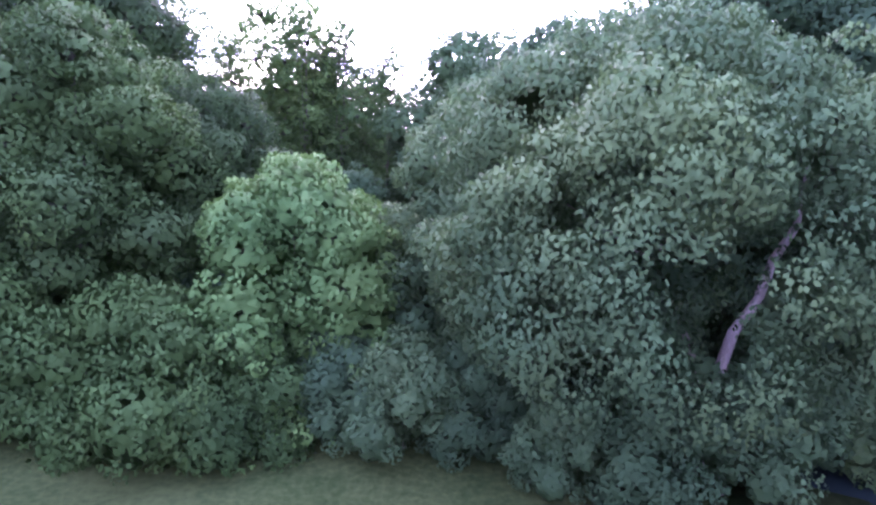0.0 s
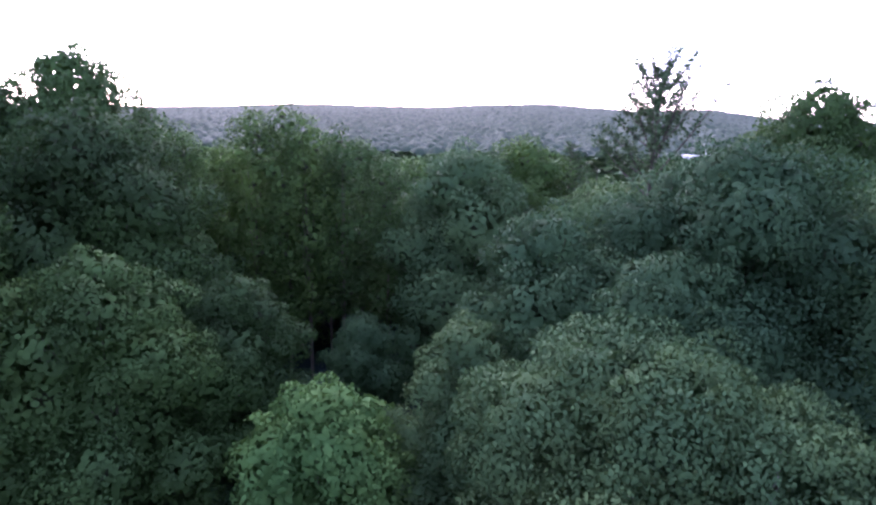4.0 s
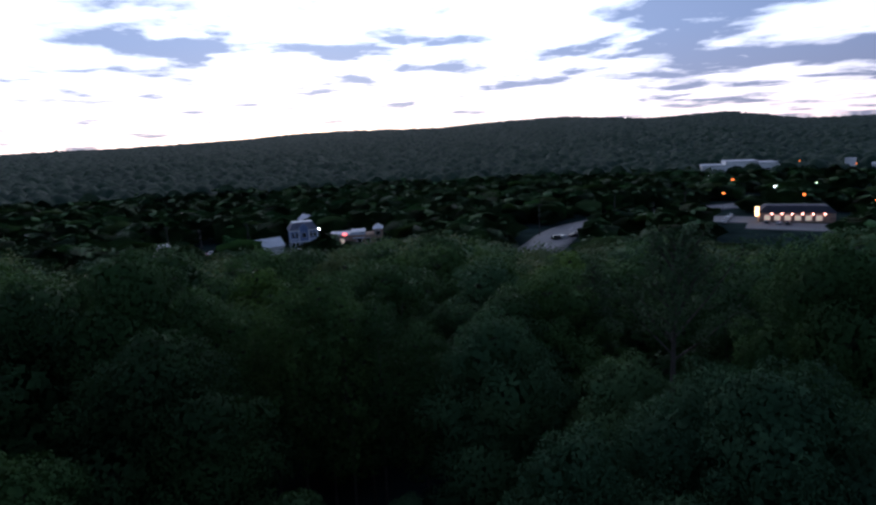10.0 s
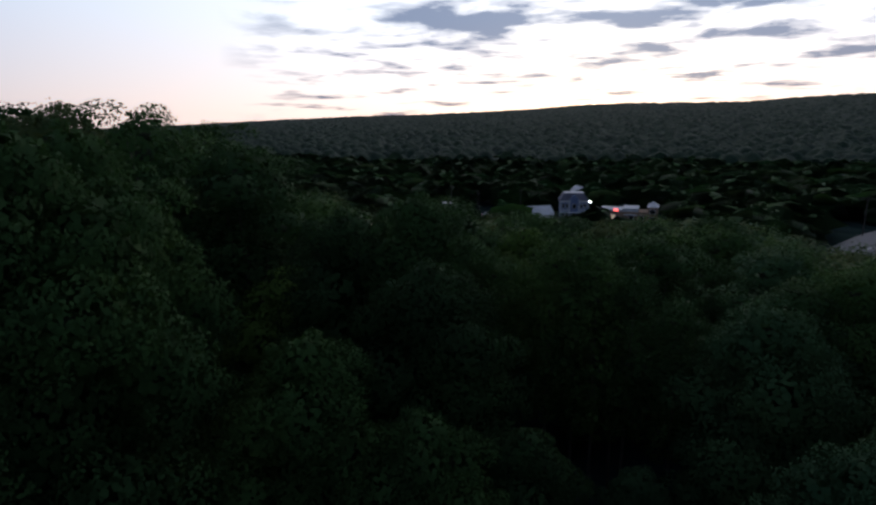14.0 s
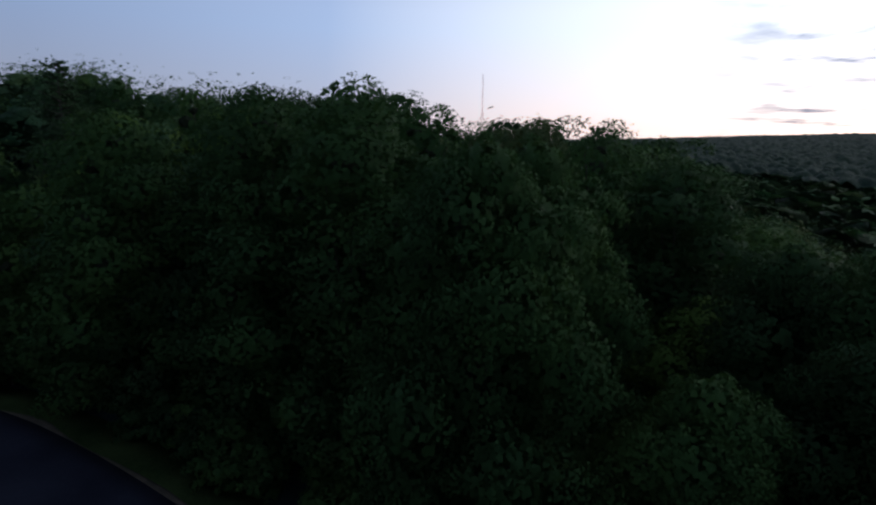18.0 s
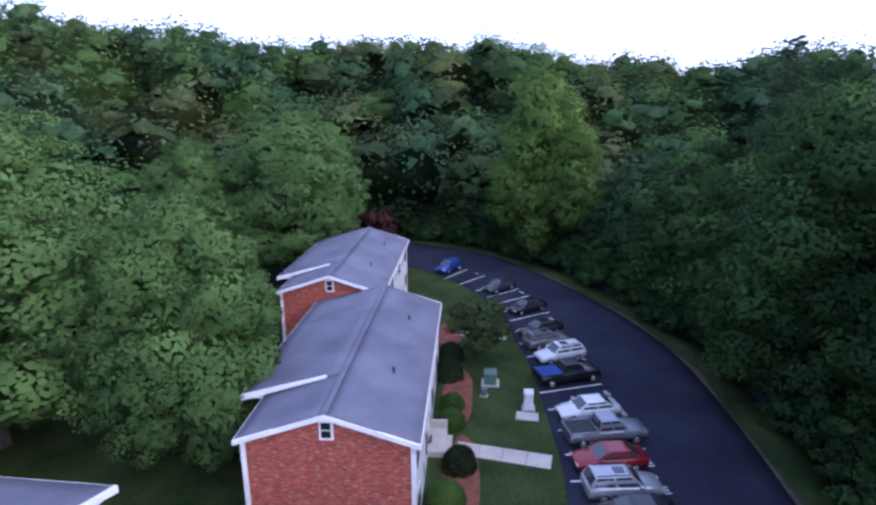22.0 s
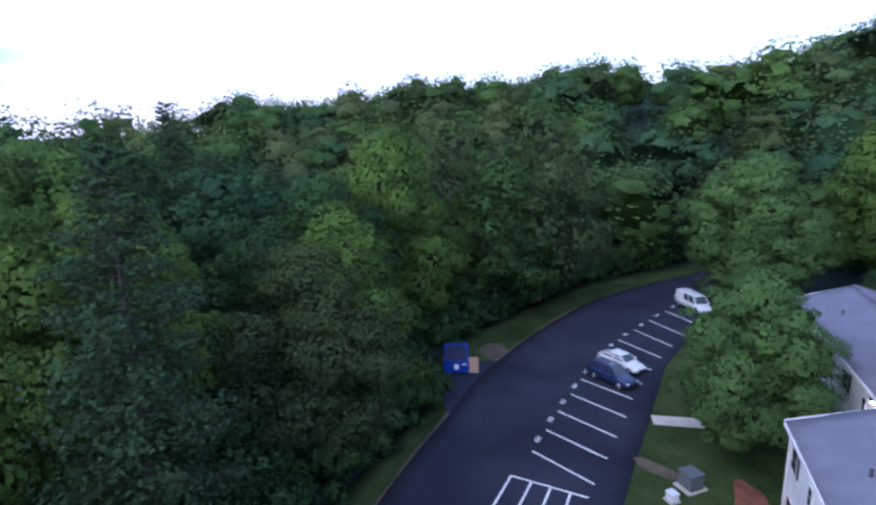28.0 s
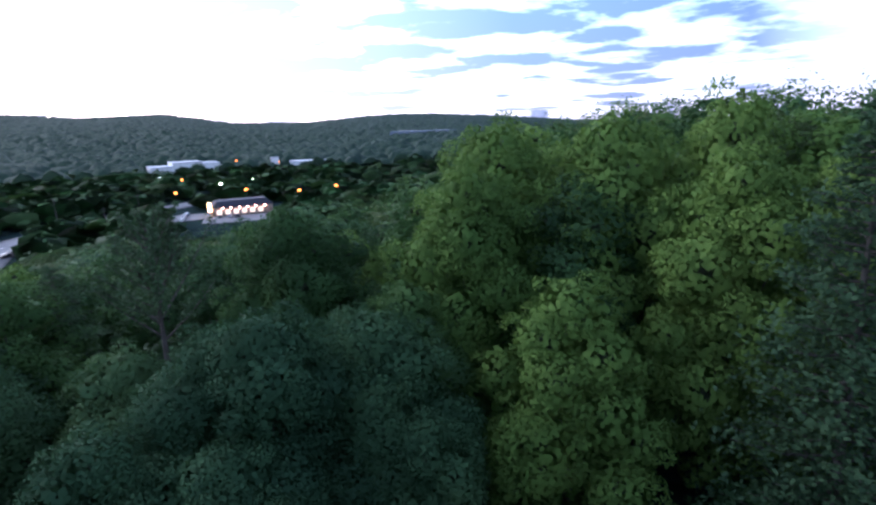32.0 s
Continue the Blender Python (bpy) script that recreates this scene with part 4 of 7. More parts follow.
def wood(name, trees, material, leaves, size, seed, label, per=7, clump=0.036, lobe=9, vary=1.0, core=0.7, body=1.25):
    r_ = np.random.default_rng(seed)
    vs, tones = [], []
    shapes = []
    for k in range(6):
        lobes = lobed(np.random.default_rng(seed + 9 + k), 1.0, 0.30, 0.0, lobe, 0.58, 0.45)
        middle = lobes[:, :3].mean(0)
        lobes[:, :3] = middle + (lobes[:, :3] - middle) * (0.74, 0.74, 0.80)
        lobes[:, 3:] *= 1.55
        rk = np.random.default_rng(seed + k)
        leafy = crown_verts(rk, lobes, leaves, size, per=per, clump=clump, core=core, deep=(0.82, 1.0), form=(0.45, 0.6), big=2.0)
        out = lobes[:, :3] - lobes[:, :3].mean(0)
        out = out / np.linalg.norm(out, axis=1, keepdims=True) * 1.3
        shapes.append(np.concatenate([leafy, knobs(rk, lobes[:, :3] + out * 0.03, out, lobes[:, 3:].mean(1) * body)]))
    for x, y, g, tall, rad in trees:
        v = shapes[int(r_.integers(6))]
        t = r_.uniform(0, 6.28)
        c, s = math.cos(t), math.sin(t)
        wide = rad / 0.30
        tones.append(np.full(len(v), vary * r_.choice((-0.15, 0.0, 0.12, 0.32, 0.55)) + r_.uniform(-0.08, 0.08)))
        vs.append(np.stack([(v[:, 0] * c - v[:, 1] * s) * wide + x, (v[:, 0] * s + v[:, 1] * c) * wide + y, v[:, 2] * tall + g, v[:, 3] * c - v[:, 4] * s, v[:, 3] * s + v[:, 4] * c, v[:, 5]], 1))
    me = leaf_mesh(name, np.concatenate(vs), material)
    me.attributes.new("tone", "FLOAT", "POINT").data.foreach_set("value", np.concatenate(tones).astype(np.float32))
    return tagged(piece(name, me, None, None), label, "woods", kind="stuff")


wood("woodland", [t for i, t in enumerate(joined) if i % 3 == 0], LEAF["maple"], 1050, 0.0165, 51, "dense dark-green deciduous woods beyond the clearing")
wood("woodland", [t for i, t in enumerate(joined) if i % 3 == 1], LEAF["oak"], 1050, 0.0165, 52, "dense olive-green deciduous woods beyond the clearing")
wood("woodland", [t for i, t in enumerate(joined) if i % 3 == 2], LEAF["elder"], 1050, 0.0165, 53, "dense grey-green deciduous woods beyond the clearing")

# ---- the brick apartment houses ----
GLASS = plain("dark_glass", (0.018, 0.020, 0.024), 0.08, 0, 0.6)
DARK_METAL = plain("dark_metal", (0.05, 0.05, 0.055), 0.5, 0.6)


def brick_material(name, along):
    """Running-bond brick on a wall that runs along the given direction."""
    m, tree, bsdf = blank(name, 0.9, 0, 0.3)
    c = tree.nodes.new("ShaderNodeTexCoord")
    d = tree.nodes.new("ShaderNodeVectorMath")
    d.operation = "DOT_PRODUCT"
    d.inputs[1].default_value = (along[0], along[1], 0)
    wire(tree, c, "Object", d, 0)
    s = tree.nodes.new("ShaderNodeSeparateXYZ")
    wire(tree, c, "Object", s, 0)
    v = tree.nodes.new("ShaderNodeCombineXYZ")
    wire(tree, d, "Value", v, 0)
    wire(tree, s, "Z", v, 1)
    b = node(tree, "ShaderNodeTexBrick", Scale=1.0)
    b.inputs["Color1"].default_value, b.inputs["Color2"].default_value = (0.44, 0.080, 0.045, 1), (0.19, 0.034, 0.026, 1)
    b.inputs["Mortar"].default_value = (0.25, 0.135, 0.105, 1)
    b.inputs["Mortar Size"].default_value, b.inputs["Brick Width"].default_value, b.inputs["Row Height"].default_value = 0.012, 0.32, 0.105
    b.inputs["Bias"].default_value = -0.1
    wire(tree, v, 0, b, "Vector")
    pale = node(tree, "ShaderNodeTexNoise", Scale=3.0, Detail=4.0, Roughness=0.65)
    stretch = tree.nodes.new("ShaderNodeVectorMath")
    stretch.operation = "MULTIPLY"
    stretch.inputs[1].default_value = (1.0, 5.0, 1.0)
    wire(tree, v, 0, stretch, 0)
    wire(tree, stretch, 0, pale, "Vector")
    r = ramp(tree, [(0.57, (0, 0, 0)), (0.64, (1, 1, 1))])
    wire(tree, pale, 0, r, 0)
    mix = tree.nodes.new("ShaderNodeMix")
    mix.data_type = "RGBA"
    scaled = tree.nodes.new("ShaderNodeMath")
    scaled.operation = "MULTIPLY"
    scaled.inputs[1].default_value = 0.7
    wire(tree, r, 0, scaled, 0)
    wire(tree, scaled, 0, mix, 0)
    wire(tree, b, 0, mix, 6)
    mix.inputs[7].default_value = (0.60, 0.42, 0.36, 1)
    wire(tree, mix, 2, bsdf, "Base Color")
    bump = node(tree, "ShaderNodeBump", Strength=0.6, Distance=0.012)
    bump.invert = True
    wire(tree, b, 1, bump, "Height")
    wire(tree, bump, 0, bsdf, "Normal")
    return m


def siding_material(name):
    m, tree, bsdf = blank(name, 0.6, 0, 0.3)
    c = tree.nodes.new("ShaderNodeTexCoord")
    s = tree.nodes.new("ShaderNodeSeparateXYZ")
    wire(tree, c, "Object", s, 0)
    w = tree.nodes.new("ShaderNodeMath")
    w.operation = "FRACT"
    k = tree.nodes.new("ShaderNodeMath")
    k.operation = "MULTIPLY"
    k.inputs[1].default_value = 1 / 0.15
    wire(tree, s, "Z", k, 0)
    wire(tree, k, 0, w, 0)
    n = node(tree, "ShaderNodeTexNoise", Scale=0.8, Detail=5.0)
    wire(tree, c, "Object", n, "Vector")
    r = ramp(tree, [(0.3, (0.62, 0.63, 0.64)), (0.7, (0.80, 0.80, 0.79))])
    wire(tree, n, 0, r, 0)
    wire(tree, r, 0, bsdf, "Base Color")
    b = node(tree, "ShaderNodeBump", Strength=0.8, Distance=0.015)
    wire(tree, w, 0, b, "Height")
    wire(tree, b, 0, bsdf, "Normal")
    return m


SIDING = siding_material("white_siding")
LAMP_WARM = glow("lamp_warm", (1.0, 0.82, 0.55), 14)
WAY_A, SIDE_A = Vector((-0.726, -0.687)), Vector((0.687, -0.726))
WAY_C, SIDE_C = Vector((0.635, -0.772)), Vector((-0.772, -0.635))
BRICK_A, BRICK_C = brick_material("brick_across", SIDE_A), brick_material("brick_across_two", SIDE_C)


def hexa(bm, corners):
    """A solid from eight corners: four of one face, four of the opposite one."""
    v = [bm.verts.new(c) for c in corners]
    for f in ((0, 1, 2, 3), (7, 6, 5, 4), (0, 4, 5, 1), (1, 5, 6, 2), (2, 6, 7, 3), (3, 7, 4, 0)):
        bm.faces.new([v[i] for i in f])
    bmesh.ops.recalc_face_normals(bm, faces=bm.faces[:])
    return bm


def apartment(origin, way, side, base, length, brick, label, step=4.15, half=4.28, eave=5.75, rise=1.44, windows=True):
    """A two-storey house: brick ends, white long walls, a shingle roof; the rear of the courtyard slope is wider and flatter."""
    house = tagged(new("apartment_house"), label, "house", "apartment houses")
    house.location = (*origin, base)

    def at(s, p, z):
        q = way * s + side * p
        return (q.x, q.y, z)

    def solid(name, s, p, z, material, parent=house, lab=""):
        bm = bmesh.new()
        hexa(bm, [at(s[0], p[0], z[0]), at(s[1], p[0], z[0]), at(s[1], p[1], z[0]), at(s[0], p[1], z[0]), at(s[0], p[0], z[1]), at(s[1], p[0], z[1]), at(s[1], p[1], z[1]), at(s[0], p[1], z[1])])
        return part(name, bm, material, parent, lab)

    hw = half - 0.30
    slope = rise / half
    top = eave + rise
    # gable ends
    for s0, s1 in ((0.30, 0.56), (length - 0.56, length - 0.30)):
        bm = bmesh.new()
        ring = [(-hw, -0.4), (hw, -0.4), (hw, eave + 0.02), (0, top - 0.13), (-hw, eave + 0.02)]
        a = [bm.verts.new(at(s0, p, z)) for p, z in ring]
        b = [bm.verts.new(at(s1, p, z)) for p, z in ring]
        bm.faces.new(a), bm.faces.new(b[::-1])
        for i in range(5):
            bm.faces.new((a[i], b[i], b[(i + 1) % 5], a[(i + 1) % 5]))
        bmesh.ops.recalc_face_normals(bm, faces=bm.faces[:])
        part("gable_wall", bm, brick, house, "red brick gable wall with pale streaks")
    # long walls, with the windows set in as frames and panes
    for sign in (-1, 1):
        wide = hw if sign < 0 else hw
        solid("side_wall", (0.56, length - 0.56), (sign * (wide - 0.22), sign * wide), (-0.4, eave + 0.02), SIDING, house, "white clapboard wall")
        if windows:
            for storey in (0.95, 3.75):
                for k in range(7):
                    s = 1.5 + k * (length - 3.4) / 6
                    wd, ht = (0.95, 1.25) if k % 2 == 0 else (0.6, 1.0)
                    win = solid("window", (s, s + wd), (sign * (wide - 0.02), sign * (wide + 0.045)), (storey, storey + ht), WHITE_TRIM, house)
                    solid("pane", (s + 0.07, s + wd - 0.07), (sign * (wide + 0.02), sign * (wide + 0.055)), (storey + 0.07, storey + ht / 2 - 0.03), GLASS, win)
                    solid("pane", (s + 0.07, s + wd - 0.07), (sign * (wide + 0.02), sign * (wide + 0.055)), (storey + ht / 2 + 0.03, storey + ht - 0.07), GLASS, win)
                    if k % 2 == 0:
                        solid("shutter", (s - 0.34, s - 0.03), (sign * (wide - 0.02), sign * (wide + 0.05)), (storey, storey + ht), DARK_METAL, house, "dark painted shutter")
    # corner boards on the near end
    for sign in (-1, 1):
        solid("corner_board", (0.22, 0.48), (sign * (hw - 0.16), sign * (hw + 0.06)), (-0.4, eave - 0.02), WHITE_TRIM)
        solid("corner_board", (length - 0.48, length - 0.22), (sign * (hw - 0.16), sign * (hw + 0.06)), (-0.4, eave - 0.02), WHITE_TRIM)
    # roof: lot side, courtyard front, courtyard rear
    th = 0.12

    def plane(name, s, p, z, lab):
        bm = bmesh.new()
        nu, nv = max(2, int((s[1] - s[0]) / 0.9)), 6
        grid = []
        for layer in (0, -th):
            rows = []
            for i in range(nu + 1):
                row = []
                for j in range(nv + 1):
                    f, g = i / nu, j / nv
                    ss, pp = s[0] + (s[1] - s[0]) * f, p[0] + (p[1] - p[0]) * g
                    zz = z[0] + (z[1] - z[0]) * g + layer
                    if 0 < i < nu and 0 < j < nv:
                        zz += 0.02 * noise.noise((ss * 0.5, pp * 0.7, base + 3 * origin[0]))
                    row.append(bm.verts.new(at(ss, pp, zz)))
                rows.append(row)
            grid.append(rows)
        for rows in grid:
            for i in range(nu):
                for j in range(nv):
                    bm.faces.new((rows[i][j], rows[i + 1][j], rows[i + 1][j + 1], rows[i][j + 1]))
        t, u = grid
        for i in range(nu):
            for j in (0, nv):
                bm.faces.new((t[i][j], u[i][j], u[i + 1][j], t[i + 1][j]))
        for j in range(nv):
            for i in (0, nu):
                bm.faces.new((t[i][j], t[i][j + 1], u[i][j + 1], u[i][j]))
        bmesh.ops.recalc_face_normals(bm, faces=bm.faces[:])
        for f in bm.faces:
            f.smooth = True
        return part(name, bm, SHINGLE, house, lab)

    plane("roof_slope", (0, length), (0, -half), (top, eave), "grey asphalt shingles, faintly streaked")
    plane("roof_slope", (0, step + 0.3), (0.002, half), (top - 0.002, eave), "grey asphalt shingles with a dark stain")
    out = half + 1.25
    plane("roof_slope", (step, length), (0.004, out), (top + 0.02, eave + 0.02), "grey asphalt shingles, wider and flatter")
    rear_slope = (rise) / out
    # white boards along the step, the rakes and the eaves
    bm = bmesh.new()
    z_in = lambda p: top + 0.02 - rear_slope * p
    hexa(bm, [at(step - 0.12, 0.9, top - slope * 0.9 + 0.0), at(step - 0.12, out, eave - 0.26), at(step + 0.02, out, eave - 0.26), at(step + 0.02, 0.9, top - slope * 0.9),
              at(step - 0.12, 0.9, z_in(0.9) + 0.05), at(step - 0.12, out, z_in(out) + 0.05), at(step + 0.02, out, z_in(out) + 0.05), at(step + 0.02, 0.9, z_in(0.9) + 0.05)])
    part("step_fascia", bm, WHITE_TRIM, house, "white board closing the step in the roof")
    for s0 in (-0.05, length - 0.07):
        for sign in (-1, 1):
            bm = bmesh.new()
            hexa(bm, [at(s0, 0, top - 0.26), at(s0, sign * half, eave - 0.22), at(s0 + 0.12, sign * half, eave - 0.22), at(s0 + 0.12, 0, top - 0.26),
                      at(s0, 0, top - 0.02), at(s0, sign * half, eave + 0.015), at(s0 + 0.12, sign * half, eave + 0.015), at(s0 + 0.12, 0, top - 0.02)])
            part("rake_board", bm, WHITE_TRIM, house)
    solid("eave_board", (0.08, length - 0.08), (-half - 0.05, -half + 0.06), (eave - 0.22, eave - 0.02), WHITE_TRIM)
    solid("eave_board", (0.08, step), (half - 0.06, half + 0.05), (eave - 0.22, eave - 0.02), WHITE_TRIM)
    solid("eave_board", (step + 0.03, length - 0.08), (out - 0.06, out + 0.05), (eave - 0.22, eave + 0.0), WHITE_TRIM)
    solid("soffit", (step + 0.03, length - 0.3), (hw + 0.01, out - 0.07), (eave - 0.16, eave - 0.11), WHITE_TRIM)
    solid("ridge_cap", (0.05, length - 0.05), (-0.14, 0.14), (top - 0.02, top + 0.035), SHINGLE)
    # attic window in the near gable
    win = solid("attic_window", (0.20, 0.32), (-0.32, 0.32), (top - 1.42, top - 0.42), WHITE_TRIM)
    solid("pane", (0.185, 0.26), (-0.22, 0.22), (top - 1.30, top - 0.95), GLASS, win)
    solid("pane", (0.185, 0.26), (-0.22, 0.22), (top - 0.89, top - 0.54), GLASS, win)
    # vent pipes on the lot slope
    for k, s in enumerate((length * 0.3, length * 0.72)):
        v, q = [], []
        p = -half * 0.55
        z = top - slope * half * 0.55
        tube(v, q, [at(s, p, z - 0.1), at(s, p, z + 0.34), at(s, p, z + 0.35)], [0.07, 0.07, 0.045], 10)
        piece("vent_pipe", quad_mesh("vent_pipe", v, q, DARK_METAL, True), None, house, "dark plumbing vent")
    lamp = solid("wall_lamp", (3.4, 3.6), (-hw - 0.28, -hw), (eave - 0.62, eave - 0.40), DARK_METAL)
    solid("lens", (3.42, 3.58), (-hw - 0.26, -hw - 0.04), (eave - 0.67, eave - 0.615), LAMP_WARM, lamp, "lit lamp lens")
    return house


A0, C0 = Vector((-12.18, -19.78)), Vector((-2.90, -16.33))
apartment(A0, WAY_A, SIDE_A, 0, 19.2, BRICK_A, "two-storey brick apartment house with grey shingle roof by the lawn")
apartment(A0 + WAY_A * 19.25 + SIDE_A * 4.5, WAY_A, SIDE_A, 0.7, 19.0, BRICK_A, "two-storey brick apartment house set back behind its neighbour")
apartment(C0, WAY_C, SIDE_C, 0, 19.3, BRICK_C, "two-storey white-sided apartment house with a weathered grey roof")
apartment(C0 + WAY_C * 19.5 + SIDE_C * 4.7, WAY_C, SIDE_C, 0.6, 21.3, BRICK_C, "two-storey brick and white apartment house near the far car park")
WAY_E, SIDE_E = Vector((0.28, -0.96)), Vector((-0.96, -0.28))
apartment(Vector((15.9, -71.5)), WAY_E, SIDE_E, 1.9, 13.0, brick_material("brick_across_three", SIDE_E), "red brick apartment house half hidden by trees", windows=False)

# ---- car park: lines, walks, beds and boxes ----
def flat_bar(name, a, b, width, z, material, parent, thick=0.008):
    """A thin painted bar from a to b."""
    a, b = Vector(a), Vector(b)
    side = (b - a).normalized()
    side = Vector((-side.y, side.x)) * width / 2
    bm = bmesh.new()
    prism(bm, [(a + side)[:], (a - side)[:], (b - side)[:], (b + side)[:]], z, z + thick)
    bmesh.ops.recalc_face_normals(bm, faces=bm.faces[:])
    return part(name, bm, material, parent)


PAINT_Z = 0.086
STALLS_EAST = [((19.69, -22.6), (24.35, -21.8)), ((21.15, -25.2), (25.87, -24.3)), ((22.61, -27.65), (27.4, -26.8)), ((24.1, -30.3), (28.9, -29.5)), ((25.7, -32.9), (30.4, -32.1)),
               ((27.1, -35.6), (31.9, -35.1)), ((28.4, -38.4), (33.4, -38.3)), ((29.66, -41.3), (34.85, -41.5)), ((30.9, -44.4), (35.8, -45.0)), ((32.0, -47.8), (36.9, -48.6)), ((32.7, -51.5), (38.0, -52.7)), ((33.6, -55.2), (38.9, -56.8))]
for i, (a, b) in enumerate(STALLS_EAST):
    flat_bar("parking_line", a, b, 0.13, PAINT_Z, LINE_PAINT, road)
    way = (Vector(b) - Vector(a)).normalized()
    if i < len(STALLS_EAST) - 1:
        gap = (Vector(STALLS_EAST[i + 1][1]) + Vector(b)) / 2 + way * 0.15
        along = (Vector(STALLS_EAST[i + 1][1]) - Vector(b)).normalized()
        for k in (-1, 0, 1):
            c = gap + along * k * 0.26
            flat_bar("stall_mark", c - way * 0.20, c + way * 0.20, 0.10, PAINT_Z, LINE_PAINT, road)
for a, b in (((23.0, -19.0), (19.0, -21.4)), ((23.0, -19.0), (20.9, -15.8)), ((21.9, -19.7), (19.8, -16.5)), ((20.9, -20.3), (18.7, -17.1)), ((19.9, -20.9), (17.7, -17.8)), ((20.9, -15.8), (16.9, -18.3))):
    flat_bar("hatch_line", a, b, 0.13, PAINT_Z, LINE_PAINT, road)
WEST = [("black_sedan", -24.08, -10.71, -0.74, 0.67),
        ("silver_suv", -25.58, -12.30, -0.76, 0.65),
        ("red_sedan", -27.36, -14.09, -0.78, 0.63),
        ("grey_pickup", -29.60, -15.72, -0.81, 0.58),
        ("white_sedan", -31.32, -17.96, -0.83, 0.55),
        ("navy_pickup", -34.67, -21.86, -0.89, 0.45),
        ("white_suv", -37.33, -24.36, -0.91, 0.41),
        ("grey_suv", -38.90, -26.82, -0.92, 0.39),
        ("black_hatchback", -40.90, -28.90, -0.94, 0.33),
        ("black_coupe", -44.83, -33.50, -0.97, 0.24),
        ("dark_sedan", -48.25, -40.15, -0.99, 0.05),
        ("blue_suv", -49.74, -50.00, -0.97, -0.23)]
west_line = [Vector((c[1], c[2])) for c in WEST]
for i in range(len(WEST) - 1):
    a, b = west_line[i], west_line[i + 1]
    n = max(1, round((b - a).length / 2.9))
    for k in range(n):
        f = (k + 0.5) / n
        c = a.lerp(b, f)
        w = Vector((WEST[i][3], WEST[i][4])).lerp(Vector((WEST[i + 1][3], WEST[i + 1][4])), f).normalized()
        flat_bar("parking_line", c - w * 2.5, c + w * 2.5, 0.13, PAINT_Z, LINE_PAINT, road)
        along = Vector((-w.y, w.x))
        for m in (-1, 0, 1):
            e = c + w * 2.6 + along * (1.3 + m * 0.26)
            flat_bar("stall_mark", e - w * 0.18, e + w * 0.18, 0.10, PAINT_Z, LINE_PAINT, road)


def slabs(name, a, b, width, label, size=1.5):
    """A walk of separate concrete slabs."""
    a, b = Vector(a), Vector(b)
    way = (b - a).normalized()
    side = Vector((-way.y, way.x)) * width / 2
    n = max(1, round((b - a).length / size))
    walk_way = tagged(new(name), label, "footpath", kind="structure")
    for k in range(n):
        p, q = a.lerp(b, k / n) + way * 0.012, a.lerp(b, (k + 1) / n) - way * 0.012
        bm = bmesh.new()
        prism(bm, [(p + side)[:], (p - side)[:], (q - side)[:], (q + side)[:]], 0.0, 0.075 + 0.006 * (k % 3))
        bmesh.ops.recalc_face_normals(bm, faces=bm.faces[:])
        bmesh.ops.bevel(bm, geom=[e for e in bm.edges if all(v.co.z > 0.05 for v in e.verts)], offset=0.012, segments=1, affect="EDGES")
        part("slab", bm, CONCRETE, walk_way)
    return walk_way


slabs("pavement", (-22.3, -21.6), (-25.3, -16.6), 1.35, "pale concrete path from the house door to the car park")
slabs("pavement", (-35.0, -35.2), (-38.0, -30.6), 1.2, "pale concrete path across the front lawn")
slabs("pavement", (22.9, -31.6), (20.4, -34.4), 1.3, "pale concrete path across the lawn to the car park")


def patch(name, x, y, rx, ry, turn, material, z, label, category, seed=0):
    """A low bed of loose stuff with an uneven outline, domed a little."""
    bm = bmesh.new()
    rows = []
    n = 26
    for ring in (1.0, 0.9, 0.6, 0.3):
        row = []
        for k in range(n):
            a = 2 * math.pi * k / n
            w = 1 + 0.22 * noise.noise((math.cos(a) * 1.3 + seed, math.sin(a) * 1.3, seed * 0.7))
            px, py = rx * ring * w * math.cos(a), ry * ring * w * math.sin(a)
            c, s = math.cos(radians(turn)), math.sin(radians(turn))
            row.append(bm.verts.new((x + px * c - py * s, y + px * s + py * c, z - 0.04 if ring == 1.0 else z + 0.05 * (1 - ring) + 0.02 * noise.noise((px, py, seed)))))
        rows.append(row)
    for a, b in zip(rows, rows[1:]):
        for k in range(n):
            bm.faces.new((a[k], a[(k + 1) % n], b[(k + 1) % n], b[k]))
    bm.faces.new(rows[-1])
    bmesh.ops.recalc_face_normals(bm, faces=bm.faces[:])
    return tagged(part(name, bm, material, None), label, category, kind="structure")


